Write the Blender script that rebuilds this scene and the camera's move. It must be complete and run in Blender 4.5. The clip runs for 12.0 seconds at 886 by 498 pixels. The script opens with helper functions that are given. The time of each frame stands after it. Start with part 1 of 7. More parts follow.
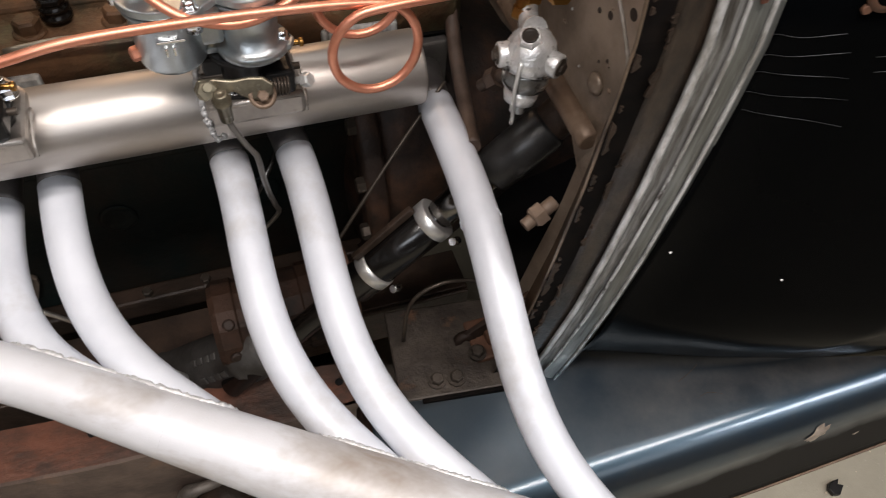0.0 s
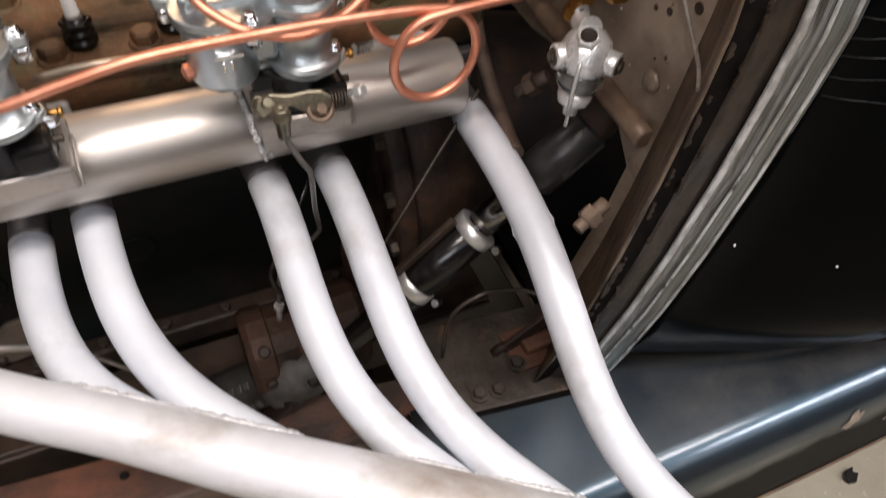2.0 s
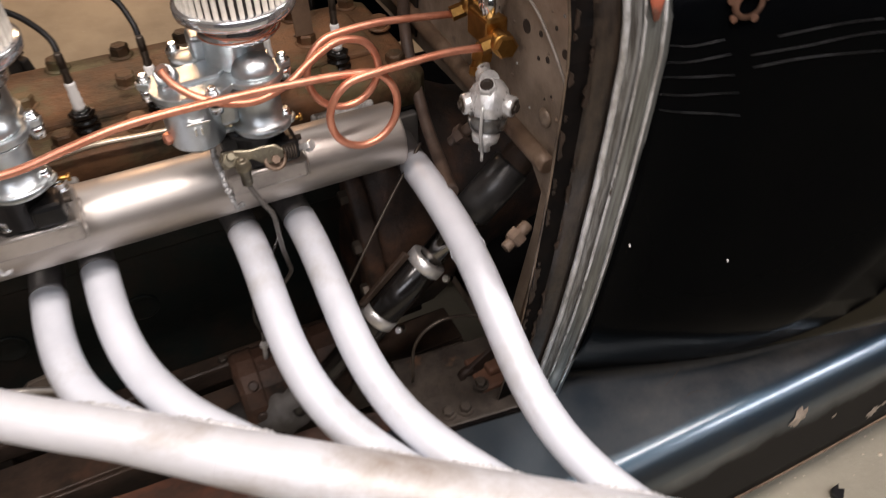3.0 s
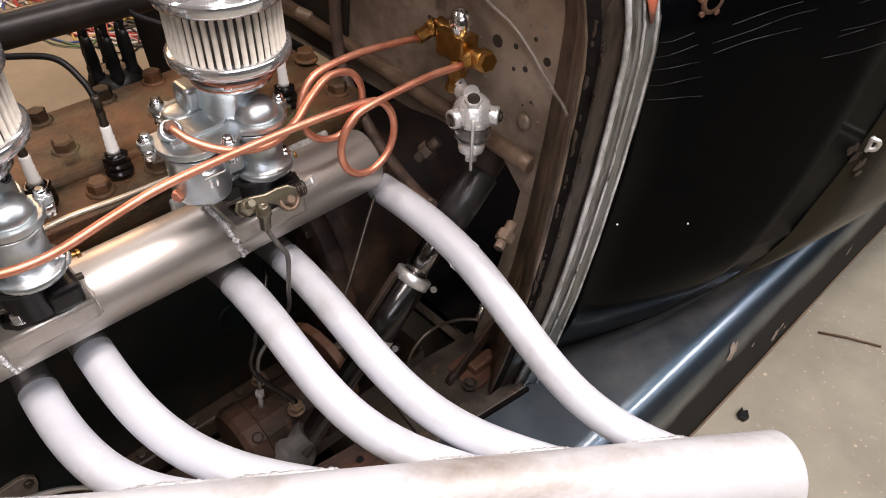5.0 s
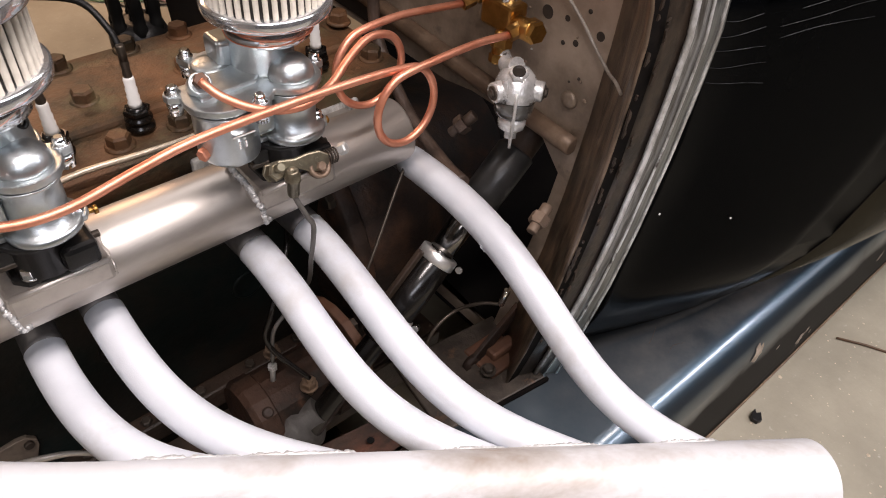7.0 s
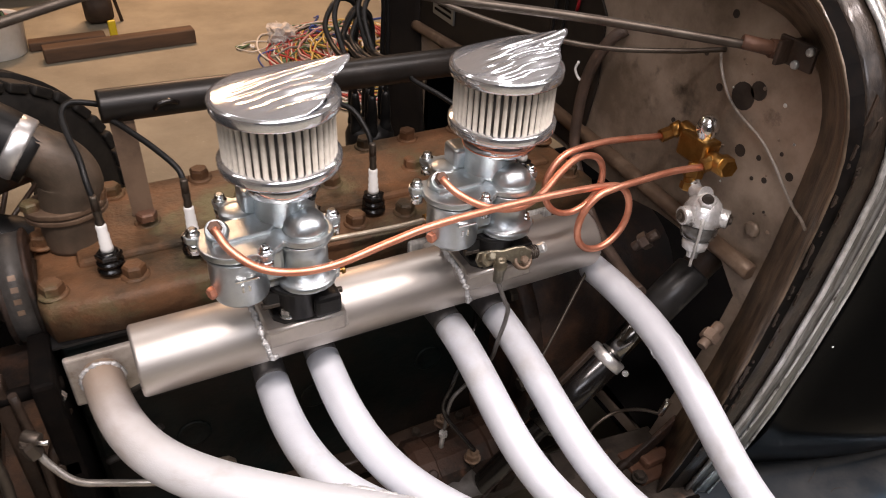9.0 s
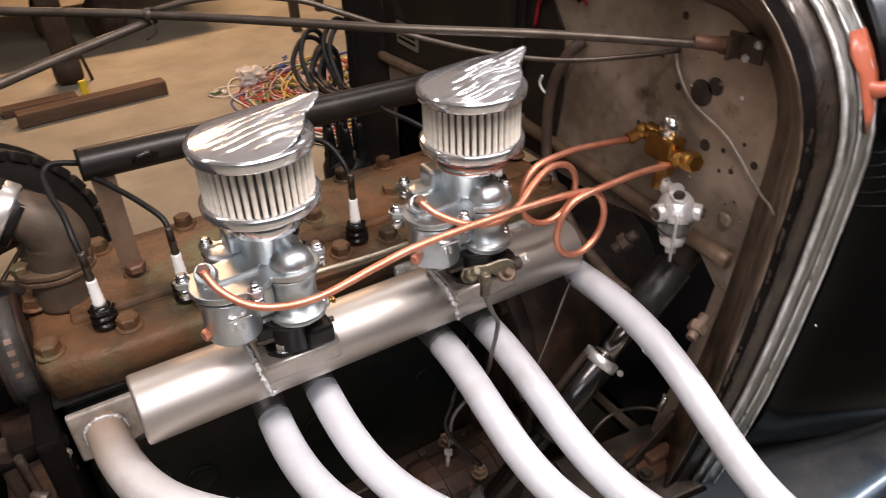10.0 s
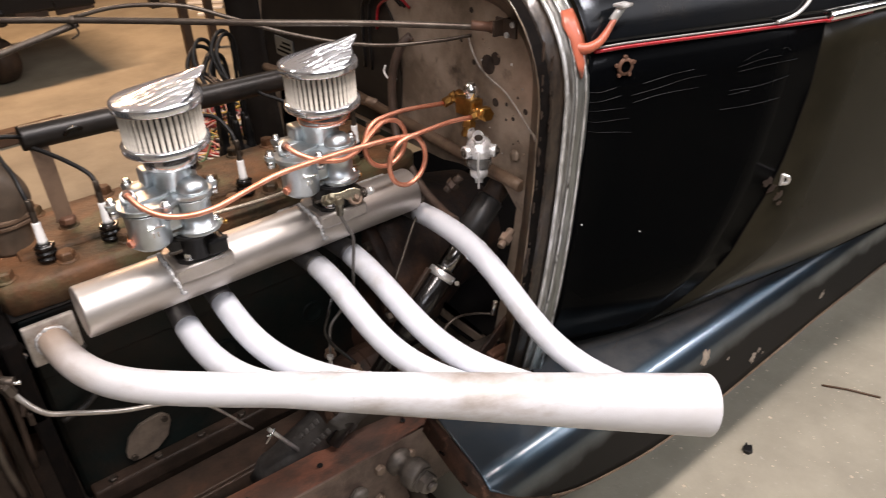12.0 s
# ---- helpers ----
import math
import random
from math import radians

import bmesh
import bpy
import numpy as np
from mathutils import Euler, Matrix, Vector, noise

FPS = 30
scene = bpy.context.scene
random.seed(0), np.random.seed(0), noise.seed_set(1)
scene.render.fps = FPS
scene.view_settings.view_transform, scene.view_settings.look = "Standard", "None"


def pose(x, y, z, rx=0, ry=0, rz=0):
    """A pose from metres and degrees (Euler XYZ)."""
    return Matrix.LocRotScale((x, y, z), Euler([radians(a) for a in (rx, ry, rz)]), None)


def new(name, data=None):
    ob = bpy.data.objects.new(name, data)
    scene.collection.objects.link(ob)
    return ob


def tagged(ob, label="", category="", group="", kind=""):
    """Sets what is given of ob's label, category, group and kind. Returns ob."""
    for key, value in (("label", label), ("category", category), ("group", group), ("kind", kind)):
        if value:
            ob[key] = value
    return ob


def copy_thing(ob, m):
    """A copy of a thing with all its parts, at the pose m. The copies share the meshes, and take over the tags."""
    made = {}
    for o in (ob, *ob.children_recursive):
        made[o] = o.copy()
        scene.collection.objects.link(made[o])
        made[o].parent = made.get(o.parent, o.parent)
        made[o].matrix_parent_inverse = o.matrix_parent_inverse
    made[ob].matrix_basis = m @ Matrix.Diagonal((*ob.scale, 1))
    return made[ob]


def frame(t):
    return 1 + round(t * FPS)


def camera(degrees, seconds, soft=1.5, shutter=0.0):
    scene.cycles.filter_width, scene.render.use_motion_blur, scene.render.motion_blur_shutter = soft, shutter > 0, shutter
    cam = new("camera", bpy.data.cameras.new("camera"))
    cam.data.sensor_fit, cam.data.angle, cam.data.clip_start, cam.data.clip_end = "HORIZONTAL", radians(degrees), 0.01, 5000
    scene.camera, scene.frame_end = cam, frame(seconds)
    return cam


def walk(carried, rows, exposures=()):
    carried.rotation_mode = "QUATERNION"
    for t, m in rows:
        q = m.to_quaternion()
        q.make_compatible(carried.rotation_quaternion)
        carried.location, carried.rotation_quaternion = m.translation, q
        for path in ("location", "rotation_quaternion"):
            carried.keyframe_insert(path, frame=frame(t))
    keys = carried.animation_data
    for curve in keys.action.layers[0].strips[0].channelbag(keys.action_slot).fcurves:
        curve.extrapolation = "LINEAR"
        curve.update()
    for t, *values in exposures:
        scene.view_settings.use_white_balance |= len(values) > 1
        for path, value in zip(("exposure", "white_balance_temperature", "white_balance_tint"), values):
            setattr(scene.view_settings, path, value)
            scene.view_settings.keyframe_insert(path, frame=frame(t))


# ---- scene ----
# x runs to the car's rear, y to its far side, z up from the garage floor
cam = camera(62.80, 12.0, soft=1.0, shutter=0.5)
ROWS = [
    (0.0, 0.0000, 0.0000, 1.1191, 37.57, -3.35, -18.86),
    (0.5, -0.0211, 0.0057, 1.1154, 36.90, -3.43, -17.60),
    (1.0, -0.0464, 0.0147, 1.1012, 36.92, -4.38, -21.08),
    (1.5, -0.0669, 0.0253, 1.0901, 35.68, -6.16, -22.40),
    (2.0, -0.0685, 0.0259, 1.1012, 39.52, -3.62, -23.59),
    (2.5, -0.0570, -0.0109, 1.1170, 44.80, -2.05, -26.19),
    (3.0, -0.0570, -0.1012, 1.1399, 46.64, 0.62, -25.81),
    (3.2, -0.0493, -0.1377, 1.1363, 47.10, 2.47, -24.87),
    (4.8, -0.2106, -0.0236, 1.1526, 48.57, -1.07, -43.77),
    (5.0, -0.2097, -0.0263, 1.1561, 47.99, -1.19, -43.34),
    (5.5, -0.2104, -0.0189, 1.1511, 48.28, -2.19, -43.14),
    (6.0, -0.2047, -0.0016, 1.1472, 47.86, -1.67, -42.16),
    (6.5, -0.2017, 0.0050, 1.1383, 46.35, -1.98, -42.84),
    (6.7, -0.2059, 0.0084, 1.1317, 46.30, -3.00, -42.05),
    (8.3, -0.2363, -0.0165, 1.1476, 49.09, -3.79, -36.18),
    (8.5, -0.2507, -0.0183, 1.1596, 49.88, -2.61, -32.57),
    (9.0, -0.2919, -0.0324, 1.1727, 54.23, -2.54, -26.96),
    (9.5, -0.3034, -0.0408, 1.1801, 54.52, -1.86, -26.65),
    (10.0, -0.2947, -0.0479, 1.1791, 56.11, 1.83, -30.99),
    (10.5, -0.3048, -0.1158, 1.1638, 54.03, 1.52, -34.27),
    (11.0, -0.3457, -0.2873, 1.1709, 54.33, 2.76, -34.03),
    (11.5, -0.3837, -0.3403, 1.1878, 57.58, 1.44, -34.51),
    (11.8, -0.3906, -0.3277, 1.2024, 58.74, 2.37, -37.04),
    (12.0, -0.3898, -0.3210, 1.2036, 58.70, 1.84, -38.74),
]
EXPOSURE = [(0.0, -0.32, 6380, 8), (2.0, -0.23, 6470, 10), (3.0, -0.15, 6540, 12), (5.0, 0.0, 6450, 13), (6.5, 0.0, 6450, 13), (8.5, -0.1, 6500, 14), (9.5, 0.0, 6520, 14), (10.5, 0.02, 6500, 13), (11.5, 0.14, 6450, 12), (12.0, 0.22, 6450, 12)]
walk(cam, [(t, pose(x, y, z, rx, ry, rz)) for t, x, y, z, rx, ry, rz in ROWS], EXPOSURE)

# ---- light ----
world = bpy.data.worlds.new("garage_world")
world.use_nodes = True
world.node_tree.nodes["Background"].inputs[0].default_value = (0.8, 0.75, 0.7, 1)
world.node_tree.nodes["Background"].inputs[1].default_value = 0.002
scene.world = world


def tube_lamp(name, x, y, z, length, width, power, colour, turn=0.0):
    data = bpy.data.lights.new(name, "AREA")
    data.shape, data.size, data.size_y = "RECTANGLE", length, width
    data.energy, data.color = power, colour
    ob = new(name, data)
    ob.matrix_world = pose(x, y, z, 0, 0, turn)
    return ob


WHITE = (1.0, 0.90, 0.86)
COOL = (0.92, 0.93, 1.0)
for bx, power in ((-0.19, 22), (1.17, 13)):
    for dy in (-0.04, 0.04):
        tube_lamp("bay_light", bx, -0.38 + dy, 2.55, 1.25, 0.05, power, WHITE)
uplight = tube_lamp("bay_uplight", -0.15, -0.38, 2.60, 1.25, 0.12, 16, WHITE)  # the bare tubes shine on the ceiling too
uplight.matrix_world = pose(-0.15, -0.38, 2.60, 180, 0, 0)
tube_lamp("side_light", 2.5, -1.2, 2.55, 1.25, 0.14, 38, COOL)
for bx, power in ((-1.5, 38), (0.2, 8), (1.7, 8), (3.2, 9), (4.7, 9)):
    tube_lamp("front_light", bx, -1.9, 2.55, 1.4, 0.9, power, COOL)
for bx in (-1.2, 0.9):
    tube_lamp("middle_light", bx, 1.5, 2.55, 1.25, 0.12, 9, (1.0, 0.94, 0.92))
tube_lamp("far_light", 0.4, 4.4, 2.65, 1.25, 0.12, 112, (1.0, 0.62, 0.37))

# ---- helpers for building ----


def mat(name, colour, rough=0.5, metal=0.0, second=None, scale=30.0, mix=(0.4, 0.65), bump=0.0, bump_scale=200.0, spots=None, spot_scale=8.0,
        spot_at=(0.55, 0.62), coat=0.0, coat_ior=1.5, tint=(1, 1, 1), spec=0.5, spread=0.0, rough2=None, stretch=(1, 1, 1), uv=False):
    """A surface with two scales of mottling, optional stains of a third colour and fine relief."""
    m = bpy.data.materials.new(name)
    m.use_nodes = True
    nt = m.node_tree
    b = nt.nodes["Principled BSDF"]
    b.inputs["Roughness"].default_value, b.inputs["Metallic"].default_value = rough, metal
    b.inputs["Coat Weight"].default_value, b.inputs["Specular IOR Level"].default_value = coat, spec
    b.inputs["Coat Roughness"].default_value, b.inputs["Coat IOR"].default_value = 0.1, coat_ior
    b.inputs["Specular Tint"].default_value = (*tint, 1)
    tc = nt.nodes.new("ShaderNodeTexCoord")
    mp = nt.nodes.new("ShaderNodeMapping")
    mp.inputs["Scale"].default_value = stretch
    nt.links.new(tc.outputs["UV" if uv else "Object"], mp.inputs[0])
    second = second or tuple(c * 0.8 for c in colour)

    def fac(sc, lo, hi, detail=6.0):
        n = nt.nodes.new("ShaderNodeTexNoise")
        n.inputs["Scale"].default_value, n.inputs["Detail"].default_value = sc, detail
        n.inputs["Roughness"].default_value = 0.65
        nt.links.new(mp.outputs[0], n.inputs["Vector"])
        r = nt.nodes.new("ShaderNodeMapRange")
        r.inputs[1].default_value, r.inputs[2].default_value = lo, hi
        nt.links.new(n.outputs["Fac"], r.inputs[0])
        return r.outputs[0], n

    def blend(f, a, c):
        x = nt.nodes.new("ShaderNodeMix")
        x.data_type = "RGBA"
        nt.links.new(f, x.inputs[0])
        for socket, value in ((x.inputs[6], a), (x.inputs[7], c)):
            if isinstance(value, tuple):
                socket.default_value = (*value, 1)
            else:
                nt.links.new(value, socket)
        return x.outputs[2]

    f1, n1 = fac(scale, *mix)
    col = blend(f1, tuple(colour), tuple(second))
    if spots:
        f2, n2 = fac(spot_scale, *spot_at)
        col = blend(f2, col, tuple(spots))
        if rough2 is not None:
            rr = nt.nodes.new("ShaderNodeMapRange")
            rr.inputs[3].default_value, rr.inputs[4].default_value = rough, rough2
            nt.links.new(f2, rr.inputs[0])
            nt.links.new(rr.outputs[0], b.inputs["Roughness"])
    if spread:
        info = nt.nodes.new("ShaderNodeObjectInfo")
        hsv = nt.nodes.new("ShaderNodeHueSaturation")
        r = nt.nodes.new("ShaderNodeMapRange")
        r.inputs[3].default_value, r.inputs[4].default_value = 1 - spread, 1 + spread
        nt.links.new(info.outputs["Random"], r.inputs[0])
        nt.links.new(r.outputs[0], hsv.inputs["Value"])
        nt.links.new(col, hsv.inputs["Color"])
        col = hsv.outputs[0]
    nt.links.new(col, b.inputs["Base Color"])
    if bump:
        f3, n3 = fac(bump_scale, 0, 1, 4.0)
        bp = nt.nodes.new("ShaderNodeBump")
        bp.inputs["Strength"].default_value, bp.inputs["Distance"].default_value = bump, 0.002
        nt.links.new(n3.outputs["Fac"], bp.inputs["Height"])
        nt.links.new(bp.outputs[0], b.inputs["Normal"])
    return m


def scorch(m, span, colour):
    """Heat colour on the metal that grows along y between the two ends of span."""
    nt = m.node_tree
    b = nt.nodes["Principled BSDF"]
    old = b.inputs["Base Color"].links[0].from_socket
    tc = nt.nodes.new("ShaderNodeTexCoord")
    sep = nt.nodes.new("ShaderNodeSeparateXYZ")
    nt.links.new(tc.outputs["Object"], sep.inputs[0])
    noise = nt.nodes.new("ShaderNodeTexNoise")
    noise.inputs["Scale"].default_value, noise.inputs["Detail"].default_value = 22, 5
    nt.links.new(tc.outputs["Object"], noise.inputs["Vector"])
    wob = nt.nodes.new("ShaderNodeMath")
    wob.operation = "MULTIPLY_ADD"
    wob.inputs[1].default_value, wob.inputs[2].default_value = 0.07, -0.035
    nt.links.new(noise.outputs["Fac"], wob.inputs[0])
    add = nt.nodes.new("ShaderNodeMath")
    nt.links.new(sep.outputs[1], add.inputs[0])
    nt.links.new(wob.outputs[0], add.inputs[1])
    r = nt.nodes.new("ShaderNodeMapRange")
    r.inputs[1].default_value, r.inputs[2].default_value = span
    nt.links.new(add.outputs[0], r.inputs[0])
    x = nt.nodes.new("ShaderNodeMix")
    x.data_type = "RGBA"
    nt.links.new(r.outputs[0], x.inputs[0])
    nt.links.new(old, x.inputs[6])
    x.inputs[7].default_value = (*colour, 1)
    nt.links.new(x.outputs[2], b.inputs["Base Color"])


def settle_dust(m, colour, span=(-9.0, -8.0)):
    """Dust that lies on the faces that look up, thicker in patches and towards the rear end of span."""
    nt = m.node_tree
    b = nt.nodes["Principled BSDF"]
    old = b.inputs["Base Color"].links[0].from_socket
    tc = nt.nodes.new("ShaderNodeTexCoord")
    geo = nt.nodes.new("ShaderNodeNewGeometry")
    sep = nt.nodes.new("ShaderNodeSeparateXYZ")
    nt.links.new(geo.outputs["Normal"], sep.inputs[0])
    up = nt.nodes.new("ShaderNodeMapRange")
    up.inputs[1].default_value, up.inputs[2].default_value = 0.965, 0.999
    nt.links.new(sep.outputs[2], up.inputs[0])
    noise = nt.nodes.new("ShaderNodeTexNoise")
    noise.inputs["Scale"].default_value, noise.inputs["Detail"].default_value = 6, 8
    noise.inputs["Roughness"].default_value = 0.7
    nt.links.new(tc.outputs["Object"], noise.inputs["Vector"])
    thick = nt.nodes.new("ShaderNodeMapRange")
    thick.inputs[1].default_value, thick.inputs[2].default_value = 0.36, 0.72
    thick.inputs[3].default_value, thick.inputs[4].default_value = 0.12, 0.85
    nt.links.new(noise.outputs["Fac"], thick.inputs[0])
    both_ = nt.nodes.new("ShaderNodeMath")
    both_.operation = "MULTIPLY"
    where = nt.nodes.new("ShaderNodeSeparateXYZ")
    nt.links.new(tc.outputs["Object"], where.inputs[0])
    along_x = nt.nodes.new("ShaderNodeMapRange")
    along_x.inputs[1].default_value, along_x.inputs[2].default_value = span
    along_x.inputs[3].default_value = 0.2
    nt.links.new(where.outputs[0], along_x.inputs[0])
    lying = nt.nodes.new("ShaderNodeMath")
    lying.operation = "MULTIPLY"
    nt.links.new(up.outputs[0], lying.inputs[0])
    nt.links.new(along_x.outputs[0], lying.inputs[1])
    nt.links.new(lying.outputs[0], both_.inputs[0])
    nt.links.new(thick.outputs[0], both_.inputs[1])
    x = nt.nodes.new("ShaderNodeMix")
    x.data_type = "RGBA"
    nt.links.new(both_.outputs[0], x.inputs[0])
    nt.links.new(old, x.inputs[6])
    x.inputs[7].default_value = (*colour, 1)
    nt.links.new(x.outputs[2], b.inputs["Base Color"])


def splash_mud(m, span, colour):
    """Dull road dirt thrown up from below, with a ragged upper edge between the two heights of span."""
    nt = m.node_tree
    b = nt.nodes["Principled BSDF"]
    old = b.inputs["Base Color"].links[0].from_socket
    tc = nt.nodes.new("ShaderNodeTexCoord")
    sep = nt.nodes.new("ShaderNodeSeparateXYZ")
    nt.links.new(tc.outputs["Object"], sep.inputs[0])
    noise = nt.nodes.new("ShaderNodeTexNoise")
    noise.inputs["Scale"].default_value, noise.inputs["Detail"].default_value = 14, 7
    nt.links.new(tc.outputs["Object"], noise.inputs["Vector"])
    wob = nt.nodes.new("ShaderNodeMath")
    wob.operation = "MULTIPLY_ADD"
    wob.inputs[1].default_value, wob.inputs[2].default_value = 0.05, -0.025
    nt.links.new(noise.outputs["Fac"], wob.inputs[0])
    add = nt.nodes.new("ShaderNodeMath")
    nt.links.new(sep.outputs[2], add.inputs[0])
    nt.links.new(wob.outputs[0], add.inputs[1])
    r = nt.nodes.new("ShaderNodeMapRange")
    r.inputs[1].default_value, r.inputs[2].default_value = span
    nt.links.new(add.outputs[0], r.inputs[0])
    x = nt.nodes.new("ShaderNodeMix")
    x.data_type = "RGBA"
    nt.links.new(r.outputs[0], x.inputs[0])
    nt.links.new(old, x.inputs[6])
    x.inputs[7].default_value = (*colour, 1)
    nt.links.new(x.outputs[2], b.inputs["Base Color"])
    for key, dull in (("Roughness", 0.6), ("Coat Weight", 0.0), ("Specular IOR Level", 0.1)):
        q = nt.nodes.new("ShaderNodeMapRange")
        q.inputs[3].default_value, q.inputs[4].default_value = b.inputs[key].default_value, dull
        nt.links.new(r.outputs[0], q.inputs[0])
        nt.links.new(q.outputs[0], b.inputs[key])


COATED = mat("ceramic coated tube", (0.67, 0.69, 0.735), 0.46, 0.12, (0.60, 0.62, 0.665), 14, spots=(0.46, 0.45, 0.44), spot_scale=9, spot_at=(0.58, 0.76), bump=0.08, bump_scale=700)
COLLECTOR = mat("heat-stained coating", (0.67, 0.67, 0.69), 0.46, 0.12, (0.59, 0.58, 0.58), 12, spots=(0.31, 0.255, 0.205), spot_scale=9, spot_at=(0.48, 0.68), bump=0.08, bump_scale=700, stretch=(0.45, 0.6, 1.5))
FIRSTTUBE = mat("scorched coating", (0.67, 0.67, 0.69), 0.46, 0.12, (0.59, 0.58, 0.58), 12, spots=(0.31, 0.255, 0.205), spot_scale=9, spot_at=(0.48, 0.68), bump=0.08, bump_scale=700, stretch=(0.45, 0.6, 1.5))
scorch(FIRSTTUBE, (0.11, 0.235), (0.36, 0.275, 0.21))
LOGSTEEL = mat("brushed bare steel", (0.61, 0.57, 0.53), 0.43, 0.85, (0.51, 0.47, 0.43), 9, spots=(0.36, 0.32, 0.28), spot_scale=7, spot_at=(0.56, 0.76), bump=0.05, bump_scale=700, stretch=(0.2, 1, 1))
PADSTEEL = mat("worn machined pad", (0.47, 0.43, 0.39), 0.42, 0.8, (0.34, 0.31, 0.28), 30, spots=(0.22, 0.19, 0.16), spot_scale=40, spot_at=(0.58, 0.72), bump=0.08, bump_scale=300)
DARKSTUB = mat("uncoated tube stub", (0.16, 0.15, 0.14), 0.5, 0.7, (0.1, 0.09, 0.09), 40)
WELD = mat("weld bead", (0.66, 0.66, 0.66), 0.4, 0.35, (0.46, 0.45, 0.44), 200, bump=0.3, bump_scale=500)
ZINC = mat("bright zinc casting", (0.55, 0.59, 0.605), 0.34, 0.95, (0.43, 0.47, 0.485), 45, bump=0.12, bump_scale=420)
CHROME = mat("polished chrome", (0.86, 0.87, 0.88), 0.14, 1.0, (0.8, 0.81, 0.83), 20, bump=0.03, bump_scale=60)
CLAMP = mat("bright steel clamp band", (0.78, 0.77, 0.75), 0.34, 0.8, (0.62, 0.6, 0.58), 60)
PLEAT = mat("filter paper", (0.54, 0.505, 0.44), 0.8, 0.0, (0.42, 0.385, 0.33), 60)
PLEATSHADE = mat("painted pleat shade", (0.03, 0.027, 0.024), 0.8, 0.0)
COPPER = mat("copper line", (0.83, 0.37, 0.245), 0.42, 0.85, (0.70, 0.275, 0.17), 50, bump=0.05, bump_scale=300)
BRASS = mat("brass", (0.47, 0.26, 0.075), 0.33, 1.0, (0.3, 0.155, 0.045), 60, bump=0.1, bump_scale=150)
BLACKCAST = mat("black base casting", (0.005, 0.005, 0.005), 0.38, 0.0, (0.011, 0.010, 0.010), 100, bump=0.2, bump_scale=150, spec=0.35)
HEADRUST = mat("oily rusty head", (0.195, 0.092, 0.042), 0.56, 0.1, (0.042, 0.031, 0.018), 9, (0.38, 0.64), spots=(0.11, 0.096, 0.048), spot_scale=11, spot_at=(0.5, 0.62), bump=1.0, bump_scale=110, spec=0.35)
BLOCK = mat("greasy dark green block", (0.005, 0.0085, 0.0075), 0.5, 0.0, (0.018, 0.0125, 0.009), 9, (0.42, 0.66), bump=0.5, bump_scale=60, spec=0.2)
RUST = mat("rusty frame steel", (0.15, 0.07, 0.04), 0.6, 0.25, (0.07, 0.04, 0.028), 12, spots=(0.26, 0.125, 0.065), spot_scale=10, spot_at=(0.55, 0.7), bump=0.3, bump_scale=150)
ORANGERUST = mat("orange surface rust", (0.185, 0.074, 0.044), 0.5, 0.1, (0.085, 0.046, 0.032), 22, (0.42, 0.6), spots=(0.04, 0.027, 0.021), spot_scale=13, spot_at=(0.46, 0.62), bump=0.7, bump_scale=110, stretch=(0.6, 1, 1))
GREASE = mat("greasy dirt", (0.015, 0.0095, 0.006), 0.5, 0.0, (0.042, 0.026, 0.018), 18, bump=0.7, bump_scale=70, spec=0.3)
CASTGREY = mat("dirty grey casting", (0.066, 0.061, 0.056), 0.55, 0.15, (0.03, 0.026, 0.022), 25, (0.4, 0.62), bump=0.5, bump_scale=110, spec=0.4)
DARKRUST = mat("greasy dark rust", (0.024, 0.015, 0.011), 0.6, 0.0, (0.075, 0.036, 0.02), 22, (0.45, 0.7), bump=0.9, bump_scale=80, spots=(0.012, 0.009, 0.007), spot_scale=9, spot_at=(0.5, 0.62), spec=0.3)
FARSHADE = mat("far side shade as near-black", (0.009, 0.007, 0.006), 0.5, 0.0, (0.018, 0.014, 0.011), 8, spots=(0.034, 0.027, 0.02), spot_scale=9, spot_at=(0.6, 0.76), bump=0.1, bump_scale=60, spec=0.2)
STARTERRUST = mat("brown rusty starter case", (0.042, 0.022, 0.014), 0.6, 0.1, (0.012, 0.009, 0.007), 18, (0.42, 0.62), spots=(0.085, 0.042, 0.024), spot_scale=20, spot_at=(0.6, 0.72), bump=1.0, bump_scale=70, spec=0.22)
FIREWALL = mat("old dark firewall paint", (0.38, 0.30, 0.232), 0.4, 0.3, (0.17, 0.127, 0.091), 9, (0.38, 0.62), spots=(0.05, 0.037, 0.027), spot_scale=16, spot_at=(0.6, 0.74), bump=0.4, bump_scale=75)
HOLEDARK = mat("grimy firewall hole", (0.03, 0.022, 0.017), 0.7, 0.0, (0.05, 0.036, 0.027), 60, spec=0.3)
RAILRUST = mat("brown oily rail", (0.062, 0.038, 0.026), 0.42, 0.1, (0.025, 0.017, 0.012), 16, (0.4, 0.6), spots=(0.10, 0.052, 0.032), spot_scale=14, spot_at=(0.6, 0.72), bump=0.5, bump_scale=90)
FLANGESTEEL = mat("dirty coated flange", (0.52, 0.475, 0.43), 0.42, 0.4, (0.34, 0.295, 0.25), 30, (0.36, 0.62), spots=(0.2, 0.15, 0.115), spot_scale=30, spot_at=(0.56, 0.7), bump=0.12, bump_scale=200)
NECKRUST = mat("smooth rusty outlet", (0.105, 0.075, 0.052), 0.5, 0.15, (0.05, 0.038, 0.027), 14, (0.4, 0.64), spots=(0.19, 0.08, 0.04), spot_scale=16, spot_at=(0.56, 0.7), bump=0.25, bump_scale=120, spec=0.4)
